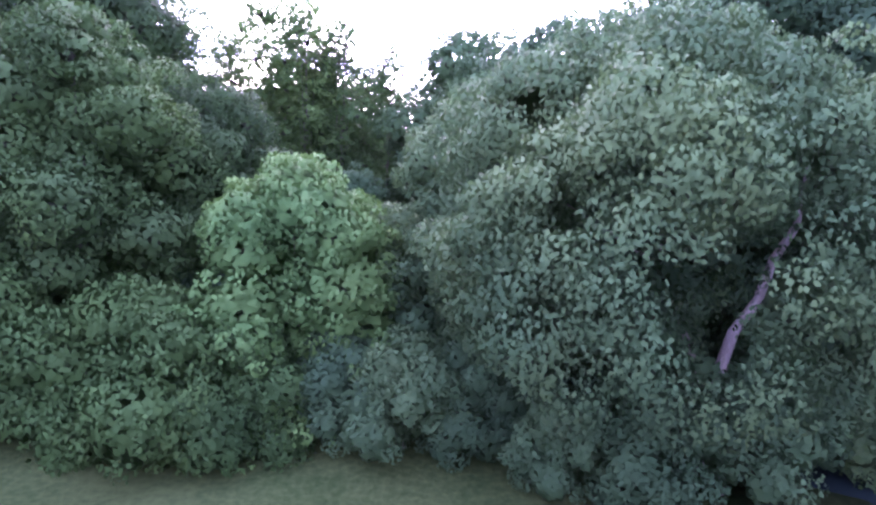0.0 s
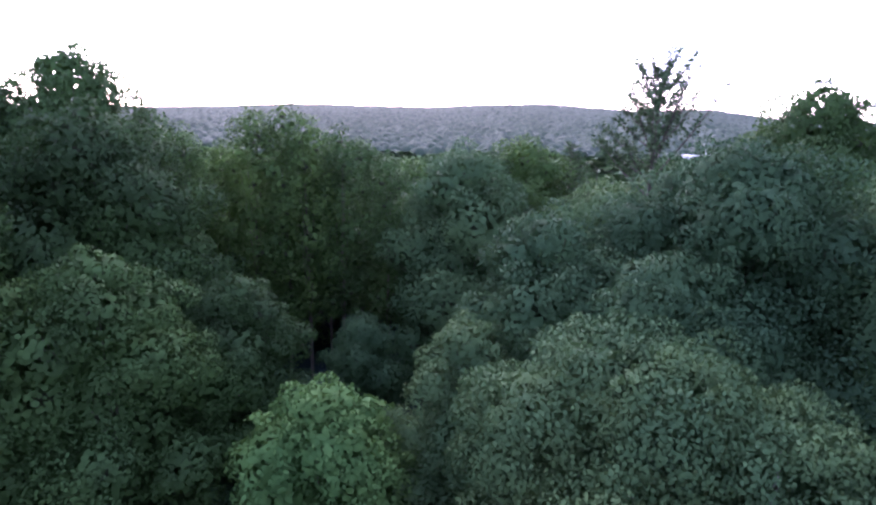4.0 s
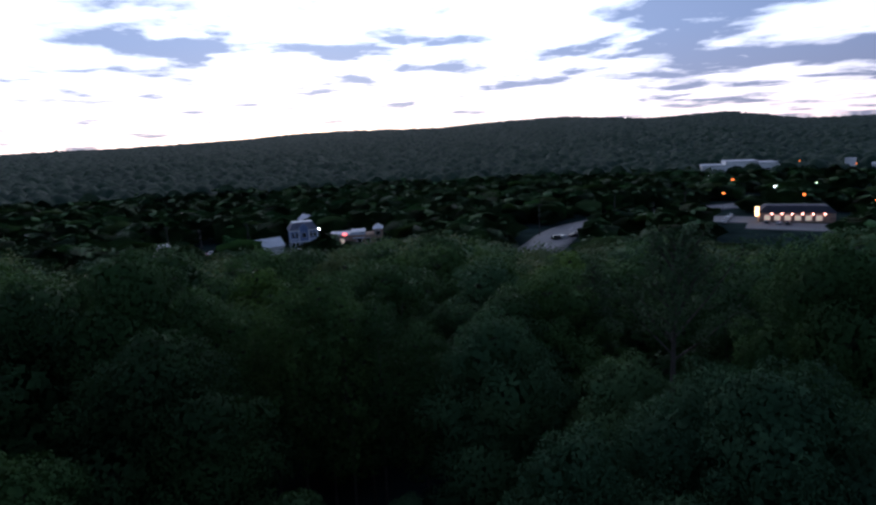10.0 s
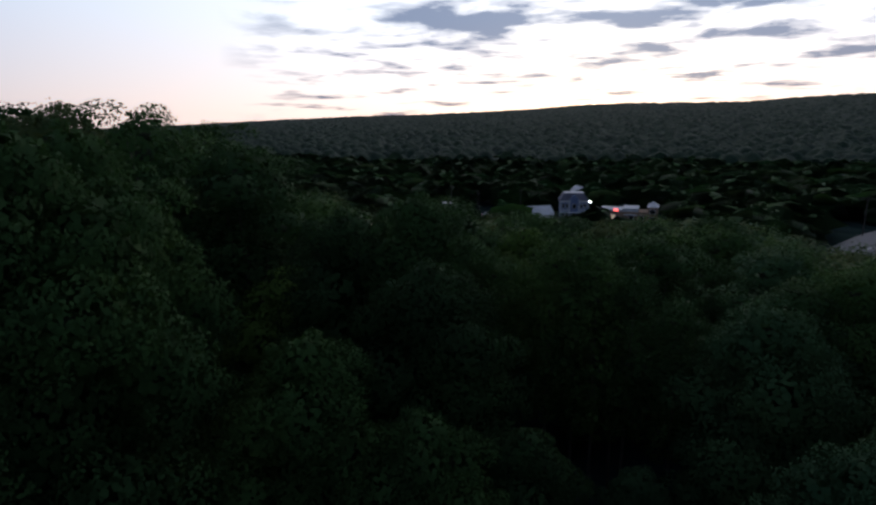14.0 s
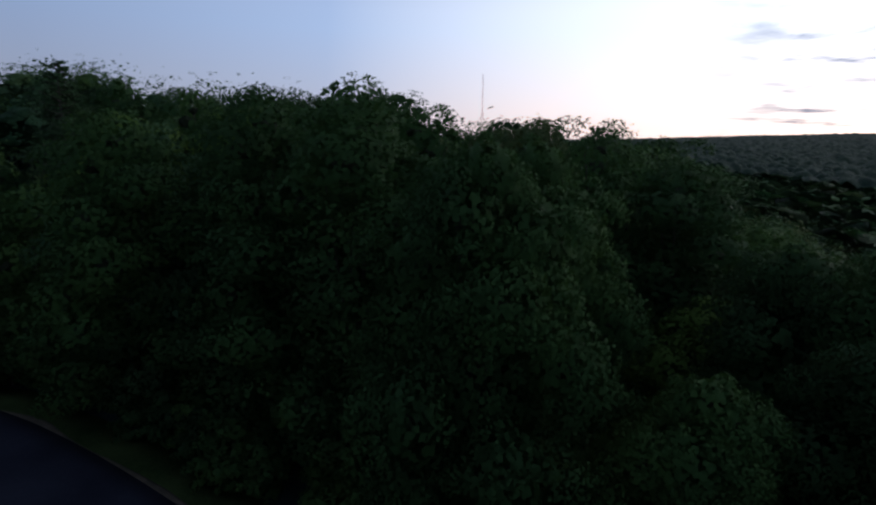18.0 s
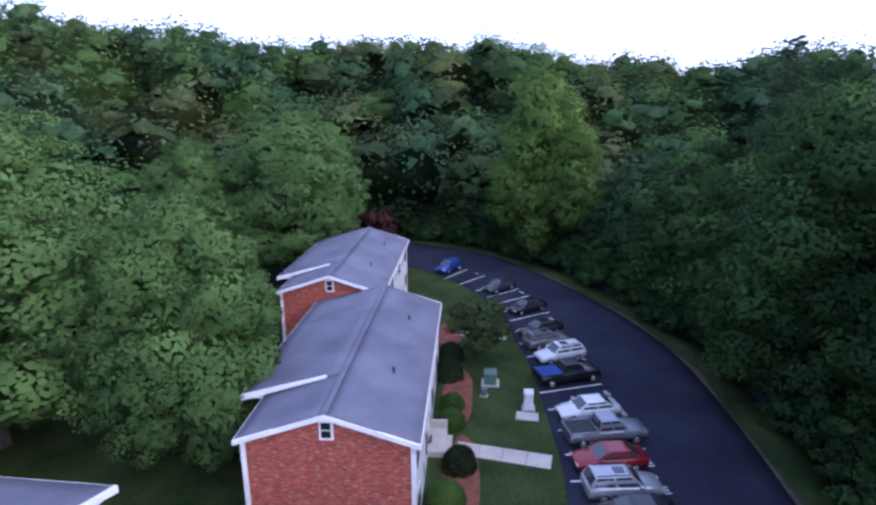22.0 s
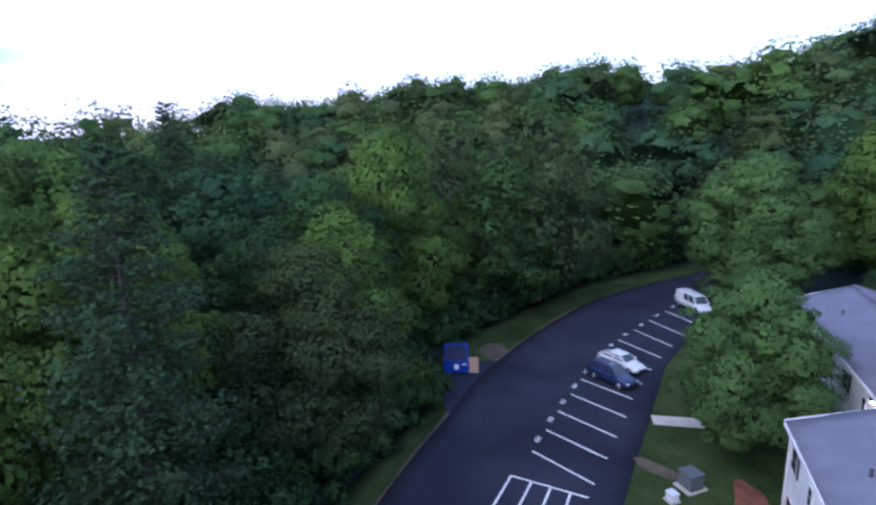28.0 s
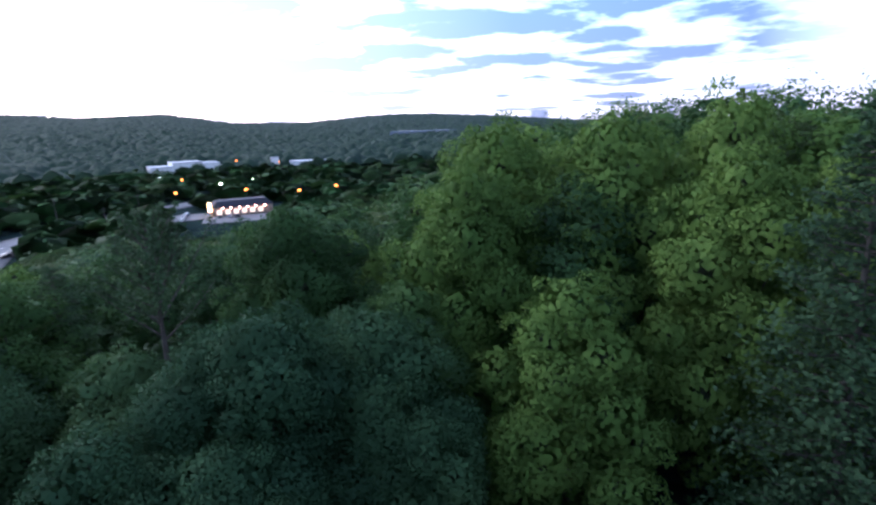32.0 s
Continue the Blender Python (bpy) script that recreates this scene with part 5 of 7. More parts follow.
patch("mulch_bed", -20.3, -19.3, 4.6, 1.1, 43, MULCH, 0.06, "red-brown bark mulch bed along the house wall", "mulch bed", 1)
patch("mulch_bed", -27.2, -26.2, 4.2, 1.2, 43, MULCH, 0.06, "red-brown bark mulch bed with a curved edge", "mulch bed", 2)
patch("mulch_bed", -34.8, -34.8, 3.2, 1.2, 43, MULCH, 0.06, "red-brown bark mulch bed by the house", "mulch bed", 5)
patch("mulch_bed", 13.4, -28.0, 3.2, 1.0, -50, MULCH, 0.06, "red-brown bark mulch bed along the white wall", "mulch bed", 3)
patch("dirt_patch", 18.8, -27.0, 1.6, 0.6, 10, DIRT, 0.06, "bare brown earth patch in the lawn", "bare earth", 4)
patch("dirt_patch", 39.6, -29.8, 1.9, 1.3, -40, DIRT, 0.05, "bare trodden earth beside the refuse container", "bare earth", 6)

# trodden earth along the drive's outer edge, wider and narrower in turn
for first, last in ((6, 40), (58, 88)):
    near_edge, far_edge = [], []
    for k in range(first, min(last, len(outer_line) - 1)):
        p = outer_line[k]
        way = (outer_line[k + 1] - p).normalized()
        out = Vector((way.y, -way.x))
        out = out if out.dot(p - Vector((0, -32))) > 0 else -out
        near_edge.append(p + out * 0.02)
        far_edge.append(p + out * max(0.05, 0.25 + 0.6 * noise.noise((k * 0.31, 7.0, 0))))
    tagged(piece("worn_verge", strip("worn_verge", far_edge, near_edge, 0.062, 0.06, 3), DIRT, None), "brown trodden earth along the drive's outer edge", "bare earth", kind="structure")

BOX_LEAF = leaf_material("box_leaf", (0.048, 0.100, 0.020), (0.080, 0.150, 0.030), (0.110, 0.185, 0.038))
DARK_YEW = leaf_material("yew_leaf", (0.012, 0.026, 0.010), (0.020, 0.040, 0.015), (0.032, 0.056, 0.020))


def clipped(name, radius, tall, seed, material):
    """A clipped round bush of small dense leaves."""
    r_ = np.random.default_rng(seed)
    d = ball(r_, 5200)
    d[:, 2] = np.abs(d[:, 2]) - 0.15
    bumps = np.array([1 + 0.07 * noise.noise((v[0] * 2.2 + seed, v[1] * 2.2, v[2] * 2.2)) for v in d])[:, None]
    p = d * (radius, radius, tall) * bumps * r_.uniform(0.86, 1.02, (len(d), 1))
    p[:, 2] += tall * 0.16
    return Kind(name, "bush", tall, None, leaf_mesh("crown", leaf_quads(r_, p, d + r_.normal(size=d.shape) * 0.4, 0.085, 0.7), material))


def place_bush(kind, x, y, s, label, group):
    if kind.first is None:
        ob = new(kind.name)
        v, q = [], []
        tube(v, q, [(0, 0, -0.05), (0, 0, kind.height * 0.5)], [0.05, 0.03], 6)
        piece("stem", quad_mesh("stem", v, q, BARK), None, ob)
        piece("crown", kind.crown, None, ob)
        kind.first = ob
        ob.matrix_basis = Matrix.LocRotScale((x, y, 0.03), Euler((0, 0, 0)), (s, s, s))
        return tagged(ob, label, "bush", group)
    keep = kind.first.scale.copy()
    kind.first.scale = (1, 1, 1)
    ob = copy_thing(kind.first, Matrix.LocRotScale((x, y, 0.03), Euler((0, 0, x * 3)), (s, s, s)))
    kind.first.scale = keep
    return tagged(ob, label, "bush", group)


box_bush, yew_bush = clipped("clipped_bush", 0.95, 1.15, 61, BOX_LEAF), clipped("clipped_bush", 0.95, 1.3, 62, DARK_YEW)
place_bush(box_bush, -23.9, -23.6, 1.05, "round clipped yellow-green box bush in the mulch bed", "clipped bushes by the house")
place_bush(box_bush, -18.4, -18.4, 1.1, "round clipped yellow-green box bush in the mulch bed", "clipped bushes by the house")
place_bush(yew_bush, -21.0, -20.0, 1.1, "round clipped dark-green yew bush beside the path", "clipped bushes by the house")
place_bush(box_bush, -25.6, -25.2, 0.95, "round clipped yellow-green box bush in the mulch bed", "clipped bushes by the house")
place_bush(yew_bush, -28.6, -28.6, 1.25, "round clipped dark-green yew bush by the wall", "clipped bushes by the house")
place_bush(yew_bush, -31.0, -30.8, 1.2, "round clipped dark-green yew bush by the wall", "clipped bushes by the house")
place_bush(box_bush, -16.6, -16.9, 0.9, "round clipped yellow-green box bush in the mulch bed", "clipped bushes by the house")

# stoop with a dark mat at the house door
stoop = tagged(new("door_stoop"), "beige concrete stoop with a low wall at the house door", "stoop")
stoop.location, stoop.rotation_euler = (-21.4, -22.9, 0.0), (0, 0, radians(43))
part("landing", boxed((-1.3, -1.0, 0), (1.3, 1.0, 0.42), 0.03), CONCRETE, stoop)
part("step", boxed((-0.9, 1.002, 0), (0.9, 1.34, 0.21), 0.02), CONCRETE, stoop)
part("low_wall", boxed((-1.5, -1.0, 0), (-1.304, 1.0, 0.95), 0.02), CONCRETE, stoop)
part("door_mat", boxed((-0.45, -0.6, 0.424), (0.45, 0.1, 0.445), 0.006), DARK_METAL, stoop, "dark rubber mat")

UTILITY_GREEN = plain("utility_green", (0.10, 0.17, 0.14), 0.5)
UTILITY_GREY = plain("utility_grey", (0.10, 0.115, 0.12), 0.55)
UTILITY_WHITE = plain("utility_white", (0.62, 0.64, 0.66), 0.5)


def cabinet(name, x, y, turn, w, d, h, material, label):
    c = tagged(new(name), label, "utility box")
    c.location, c.rotation_euler = (x, y, 0.03), (0, 0, radians(turn))
    part("plinth", boxed((-w * 0.62, -d * 0.75, 0), (w * 0.62, d * 0.75, 0.09), 0.015), CONCRETE, c, "concrete plinth")
    part("body", boxed((-w / 2, -d / 2, 0.092), (w / 2, d / 2, h), 0.03), material, c)
    part("lid", boxed((-w / 2 - 0.03, -d / 2 - 0.03, h + 0.002), (w / 2 + 0.03, d / 2 + 0.03, h + 0.06), 0.02), material, c)
    part("door_panel", boxed((-w / 2 + 0.06, -d / 2 - 0.018, 0.18), (w / 2 - 0.06, -d / 2 - 0.004, h - 0.08), 0.005), material, c)
    part("latch", boxed((-0.02, -d / 2 - 0.045, h * 0.5), (0.02, -d / 2 - 0.02, h * 0.62), 0.004), DARK_METAL, c, "dark latch")
    return c


cabinet("utility_cabinet", -29.3, -21.4, 40, 0.72, 0.6, 1.25, UTILITY_WHITE, "pale metal utility cabinet on the lawn's edge")
cabinet("transformer_box", -30.2, -25.7, 40, 1.0, 0.9, 0.95, UTILITY_GREEN, "green metal transformer box on the lawn")
cabinet("meter_box", -28.4, -24.7, 20, 0.4, 0.35, 0.55, UTILITY_GREEN, "small green metal service box on the lawn")
cabinet("transformer_box", 16.6, -27.1, -10, 1.0, 0.95, 1.0, UTILITY_GREY, "weathered grey metal transformer box on the lawn")
cabinet("meter_box", 16.4, -25.2, -10, 0.55, 0.45, 0.5, UTILITY_WHITE, "small pale service box on the lawn")
pad = tagged(part("concrete_pad", boxed((-0.75, -0.5, 0.0), (0.75, 0.5, 0.08), 0.02), CONCRETE, None), "pale concrete pad set in the lawn", "concrete pad")
pad.location, pad.rotation_euler = (-28.35, -20.75, 0.03), (0, 0, radians(126))

# refuse container
BIN_BLUE = surface("bin_blue", (0.010, 0.032, 0.24), (0.018, 0.060, 0.38), 2, 20, 0.5, 0.15)
bin_ = tagged(new("refuse_container"), "blue steel refuse container with a dark lid at the drive's edge", "refuse container")
bin_.location, bin_.rotation_euler = (37.6, -24.4, 0.07), (0, 0, radians(-122))
# a steel shell, open above, with a raised rear edge
bm = bmesh.new()
hexa(bm, [(-1.05, -0.85, 0.12), (1.05, -0.85, 0.12), (1.05, 2.0, 0.12), (-1.05, 2.0, 0.12), (-1.05, -0.95, 1.25), (1.05, -0.95, 1.25), (1.05, 2.05, 1.75), (-1.05, 2.05, 1.75)])
bmesh.ops.bevel(bm, geom=bm.edges[:], offset=0.03, segments=2, affect="EDGES")
part("body", bm, BIN_BLUE, bin_)
for sx in (-0.475, 0.475):
    bm = bmesh.new()
    hexa(bm, [(sx - 0.46, -0.86, 1.27), (sx + 0.46, -0.86, 1.27), (sx + 0.46, 1.55, 1.67), (sx - 0.46, 1.55, 1.67), (sx - 0.46, -0.86, 1.34), (sx + 0.46, -0.86, 1.34), (sx + 0.46, 1.55, 1.74), (sx - 0.46, 1.55, 1.74)])
    bmesh.ops.bevel(bm, geom=bm.edges[:], offset=0.02, segments=1, affect="EDGES")
    part("lid", bm, plain("lid_black", (0.022, 0.024, 0.055), 0.6), bin_, "dark plastic lid")
for sx in (-1, 1):
    part("side_pocket", boxed((1.052 if sx > 0 else -1.17, -0.1, 0.75), (1.17 if sx > 0 else -1.052, 1.2, 0.92), 0.01), BIN_BLUE, bin_)
    for k in range(4):
        part("side_rib", boxed((1.052 if sx > 0 else -1.10, -0.55 + k * 0.75, 0.15), (1.10 if sx > 0 else -1.052, -0.47 + k * 0.75, 0.74), 0.01), BIN_BLUE, bin_)
    for sy in (-0.6, 1.7):
        part("foot", boxed((sx * 0.8 - 0.08, sy - 0.08, 0.0), (sx * 0.8 + 0.08, sy + 0.08, 0.118), 0.01), DARK_METAL, bin_)
part("front_rim", boxed((-1.08, -1.0, 1.14), (1.08, -0.952, 1.26), 0.01), BIN_BLUE, bin_)
part("sticker", boxed((-0.20, -0.93, 0.52), (0.20, -0.902, 1.0), 0.0), WHITE_TRIM, bin_, "white sticker")
part("sticker", boxed((0.45, -0.94, 0.88), (0.86, -0.918, 1.05), 0.0), WHITE_TRIM, bin_, "small white sticker")
board = tagged(part("leaning_board", boxed((-0.42, -0.05, 0), (0.42, 0.0, 1.35), 0.02), plain("tan_board", (0.42, 0.27, 0.17), 0.8), None), "tan wooden board leaning beside the blue container", "board")
board.location, board.rotation_euler = (36.33, -25.35, 0.08), (radians(-16), 0, radians(-122))
apron = [Vector((31.4, -19.8)), Vector((34.2, -23.8)), Vector((36.2, -26.7)), Vector((37.2, -28.8))]
apron_far = [Vector((36.2, -21.6)), Vector((37.2, -22.4)), Vector((38.6, -24.2)), Vector((39.2, -25.8))]
tagged(piece("apron", strip("apron", apron_far, apron, 0.066, 0.07, 3), ASPHALT, None), "dark asphalt apron under the refuse container", "road", kind="structure")


# ---- cars ----
def paint(name, colour, metallic=0.3):
    m, tree, bsdf = blank(name, 0.32, metallic, 0.5)
    n = node(tree, "ShaderNodeTexNoise", Scale=3.0, Detail=5.0)
    c = tree.nodes.new("ShaderNodeTexCoord")
    wire(tree, c, "Object", n, "Vector")
    r = ramp(tree, [(0.35, [v * 0.88 for v in colour]), (0.7, colour)])
    wire(tree, n, 0, r, 0)
    wire(tree, r, 0, bsdf, "Base Color")
    bsdf.inputs["Coat Weight"].default_value = 0.6
    bsdf.inputs["Coat Roughness"].default_value = 0.08
    return m


TYRE, RIM = plain("tyre", (0.02, 0.02, 0.021), 0.85), plain("rim", (0.42, 0.43, 0.45), 0.35, 0.8)
CAR_GLASS = plain("car_glass", (0.035, 0.045, 0.055), 0.06, 0, 0.9)
HEAD, TAIL = plain("headlight", (0.75, 0.76, 0.78), 0.15, 0, 0.8), plain("tail_light", (0.42, 0.02, 0.02), 0.25, 0, 0.6)
BLACK_TRIM = plain("black_trim", (0.022, 0.022, 0.024), 0.6)


def skin(bm, rings, cap=True):
    rows = [[bm.verts.new(p) for p in r] for r in rings]
    n = len(rows[0])
    for a, b in zip(rows, rows[1:]):
        for k in range(n):
            bm.faces.new((a[k], a[(k + 1) % n], b[(k + 1) % n], b[k]))
    if cap:
        bm.faces.new(rows[0][::-1]), bm.faces.new(rows[-1])
    bmesh.ops.recalc_face_normals(bm, faces=bm.faces[:])
    for f in bm.faces:
        f.smooth = True
    return bm


# length, half width, stations of the lower body (x, sill, belt height, width factor), cabin corners (x at belt, x at roof, roof x, belt x), roof height
SHAPES = {
    "sedan": (4.75, 0.91, [(-2.37, 0.42, 0.70, 0.80), (-2.30, 0.30, 0.92, 0.92), (-1.6, 0.24, 0.98, 1.0), (-0.6, 0.22, 0.96, 1.0), (0.6, 0.22, 0.94, 1.0), (1.2, 0.24, 0.90, 1.0), (1.9, 0.28, 0.78, 0.95), (2.28, 0.34, 0.66, 0.86), (2.37, 0.40, 0.56, 0.76)], (-1.95, -1.05, 0.30, 1.15), 1.45),
    "suv": (4.65, 0.93, [(-2.32, 0.46, 0.90, 0.86), (-2.26, 0.36, 1.08, 0.95), (-1.6, 0.30, 1.12, 1.0), (-0.6, 0.28, 1.09, 1.0), (0.6, 0.28, 1.06, 1.0), (1.15, 0.30, 1.02, 1.0), (1.85, 0.34, 0.92, 0.96), (2.24, 0.40, 0.80, 0.88), (2.32, 0.48, 0.66, 0.78)], (-2.24, -1.85, 0.30, 1.12), 1.70),
    "pickup": (5.7, 0.98, [(-2.85, 0.55, 1.05, 0.95), (-2.80, 0.45, 1.12, 1.0), (-1.8, 0.40, 1.12, 1.0), (-0.6, 0.38, 1.12, 1.0), (0.7, 0.38, 1.12, 1.0), (1.45, 0.40, 1.10, 1.0), (2.3, 0.44, 1.02, 0.98), (2.76, 0.48, 0.92, 0.92), (2.85, 0.52, 0.74, 0.86)], (-0.75, -0.55, 0.75, 1.40), 1.85),
    "van": (5.6, 1.0, [(-2.8, 0.50, 1.10, 0.94), (-2.74, 0.40, 1.20, 1.0), (-1.6, 0.36, 1.20, 1.0), (-0.6, 0.36, 1.20, 1.0), (0.7, 0.36, 1.20, 1.0), (1.5, 0.38, 1.16, 1.0), (2.2, 0.42, 1.02, 0.97), (2.68, 0.46, 0.92, 0.92), (2.8, 0.52, 0.74, 0.86)], (-2.76, -2.62, 1.05, 1.80), 2.15),
}


def car(shape, material, label, name="car"):
    length, half, stations, cabin, roof = SHAPES[shape]
    c = tagged(new(name), label, "car" if shape in ("sedan", "suv") else ("pickup truck" if shape == "pickup" else "van"), "parked cars")
    rings = []
    for x, lo, hi, w in stations:
        h = half * w
        mid = lo + (hi - lo) * 0.45
        rings.append([(x, -h * 0.90, lo), (x, -h, mid), (x, -h * 0.97, hi - 0.09), (x, -h * 0.88, hi), (x, -h * 0.4, hi + 0.035), (x, h * 0.4, hi + 0.035), (x, h * 0.88, hi), (x, h * 0.97, hi - 0.09), (x, h, mid), (x, h * 0.90, lo)])
    part("body", skin(bmesh.new(), rings), material, c)
    belt = float(np.interp(0, [s[0] for s in stations], [s[2] for s in stations])) - 0.01
    bw, rw = half * 0.90, half * (0.72 if shape != "van" else 0.80)
    x0, x1, x2, x3 = cabin

    def ring(x, w, z):
        return [(x, -w, z), (x, w, z)]
    # cabin shell: belt rectangle to roof rectangle, with a soft crown
    bm = bmesh.new()
    levels = [(0.0, x0, x3, bw), (0.55, x0 + (x1 - x0) * 0.55, x3 + (x2 - x3) * 0.55, bw + (rw - bw) * 0.5), (0.93, x0 + (x1 - x0) * 0.93, x3 + (x2 - x3) * 0.93, rw), (1.0, x1 + 0.12, x2 - 0.12, rw - 0.10)]
    skin(bm, [[(xa, -w, belt + (roof - belt) * f), (xb, -w, belt + (roof - belt) * f), (xb, w, belt + (roof - belt) * f), (xa, w, belt + (roof - belt) * f)] for f, xa, xb, w in levels])
    for f in bm.faces:
        f.smooth = False
    part("cabin", bm, material, c)

    def lev(f):
        if f <= 0.55:
            g = f / 0.55
            a, b = levels[0], levels[1]
        else:
            g = (f - 0.55) / 0.38
            a, b = levels[1], levels[2]
        return [a[i] + (b[i] - a[i]) * g for i in (1, 2, 3)]

    def pane(nm, pts, out):
        o = Vector(out) * 0.008
        bm = bmesh.new()
        back_ = [Vector(p) - Vector(out) * 0.012 for p in pts]
        front = [Vector(p) + o for p in pts]
        hexa(bm, [p[:] for p in back_] + [p[:] for p in front])
        part(nm, bm, CAR_GLASS, c, "dark car glass")

    za, zb = 0.10, 0.90
    A, B = lev(za), lev(zb)
    z1, z2 = belt + (roof - belt) * za, belt + (roof - belt) * zb
    pane("windscreen", [(A[1], -A[2] * 0.9, z1), (A[1], A[2] * 0.9, z1), (B[1], B[2] * 0.9, z2), (B[1], -B[2] * 0.9, z2)], (0.7, 0, 0.7))
    pane("rear_window", [(A[0], -A[2] * 0.88, z1), (A[0], A[2] * 0.88, z1), (B[0], B[2] * 0.88, z2), (B[0], -B[2] * 0.88, z2)], (-0.7, 0, 0.7))
    spans = ((0.06, 0.46), (0.52, 0.92)) if shape != "van" else ((0.45, 0.66), (0.70, 0.94))
    for sign in (-1, 1):
        for f0, f1 in spans:
            lx = lambda L, f: L[0] + (L[1] - L[0]) * f
            mid_ = lev(0.55)
            pane("side_window", [(lx(A, f0), sign * A[2], z1), (lx(A, f1), sign * A[2], z1), (lx(B, f1), sign * B[2], z2), (lx(B, f0), sign * B[2], z2)], (0, sign * 0.95, 0.3))
        part("mirror", boxed((x3 - 0.42, sign * (half + 0.10) - 0.09, belt + 0.02), (x3 - 0.26, sign * (half + 0.10) + 0.09, belt + 0.18), 0.03), material, c)
        front, rear = stations[-2], stations[1]
        part("headlight", boxed((front[0] - 0.25, sign * half * 0.62 - 0.2, front[2] - 0.16), (front[0] + 0.06, sign * half * 0.62 + 0.16, front[2] - 0.02), 0.03), HEAD, c, "clear headlight")
        part("tail_light", boxed((rear[0] - 0.05, sign * half * 0.74 - 0.14, rear[2] - 0.30), (rear[0] + 0.12, sign * half * 0.74 + 0.14, rear[2] - 0.10), 0.02), TAIL, c, "red tail light")
    rad = 0.33 if shape == "sedan" else 0.37
    for wx in (stations[-1][0] - 0.88, stations[0][0] + 0.95):
        for sign in (-1, 1):
            bm = bmesh.new()
            bmesh.ops.create_cone(bm, cap_ends=True, segments=20, radius1=rad, radius2=rad, depth=0.24, matrix=Matrix.Translation((wx, sign * (half - 0.10), rad)) @ Matrix.Rotation(math.pi / 2, 4, "X"))
            bmesh.ops.bevel(bm, geom=[e for e in bm.edges if len(e.link_faces) == 2 and any(len(f.verts) > 4 for f in e.link_faces)], offset=0.04, segments=2, affect="EDGES")
            wheel = part("wheel", bm, TYRE, c)
            bm = bmesh.new()
            bmesh.ops.create_cone(bm, cap_ends=True, segments=14, radius1=rad * 0.64, radius2=rad * 0.5, depth=0.05, matrix=Matrix.Translation((wx, sign * (half + 0.03), rad)) @ Matrix.Rotation(-sign * math.pi / 2, 4, "X"))
            part("rim", bm, RIM, wheel, "grey alloy rim")
    part("bumper", boxed((stations[-1][0] - 0.14, -half * 0.78, 0.30), (stations[-1][0] + 0.03, half * 0.78, 0.46), 0.04), BLACK_TRIM, c)
    part("grille", boxed((stations[-1][0] - 0.06, -half * 0.42, 0.47), (stations[-1][0] + 0.025, half * 0.42, 0.58), 0.015), BLACK_TRIM, c)
    if shape == "pickup":
        part("bed_liner", boxed((-2.74, -half * 0.84, 1.10), (x0 - 0.06, half * 0.84, 1.165), 0.01), BLACK_TRIM, c, "black truck bed")
        for sign in (-1, 1):
            part("bed_rail", boxed((-2.80, sign * half * 0.93 - 0.05, 1.10), (x0 - 0.02, sign * half * 0.93 + 0.05, 1.22), 0.02), material, c)
        part("tailgate", boxed((-2.85, -half * 0.9, 0.72), (-2.78, half * 0.9, 1.22), 0.02), material, c)
    if shape == "suv":
        for sign in (-1, 1):
            part("roof_rail", boxed((x1 + 0.1, sign * rw * 0.86 - 0.02, roof - 0.01), (x2 - 0.1, sign * rw * 0.86 + 0.02, roof + 0.05), 0.01), BLACK_TRIM, c)
        part("sunroof", boxed((x2 - 0.95, -rw * 0.5, roof - 0.02), (x2 - 0.25, rw * 0.5, roof + 0.006), 0.004), CAR_GLASS, c, "dark glass sunroof")
    return c


def park(c, x, y, wx, wy, nose=1):
    c.location, c.scale = (x, y, 0.085), (0.89, 0.89, 0.89)
    c.rotation_euler = (0, 0, math.atan2(wy * nose, wx * nose))
    return c


SILVER, WHITE_P, RED_P, BLACK_P = paint("silver_paint", (0.42, 0.44, 0.47), 0.5), paint("white_paint", (0.66, 0.68, 0.70), 0.1), paint("red_paint", (0.26, 0.012, 0.020), 0.2), paint("black_paint", (0.010, 0.010, 0.014), 0.1)
DARK_P = paint("dark_grey_paint", (0.040, 0.042, 0.050), 0.3)
NAVY_P, GREY_P, BLUE_P, STEEL_P = paint("navy_paint", (0.020, 0.030, 0.11), 0.3), paint("grey_paint", (0.20, 0.19, 0.19), 0.5), paint("blue_paint", (0.02, 0.06, 0.32), 0.3), paint("steel_paint", (0.27, 0.29, 0.33), 0.5)
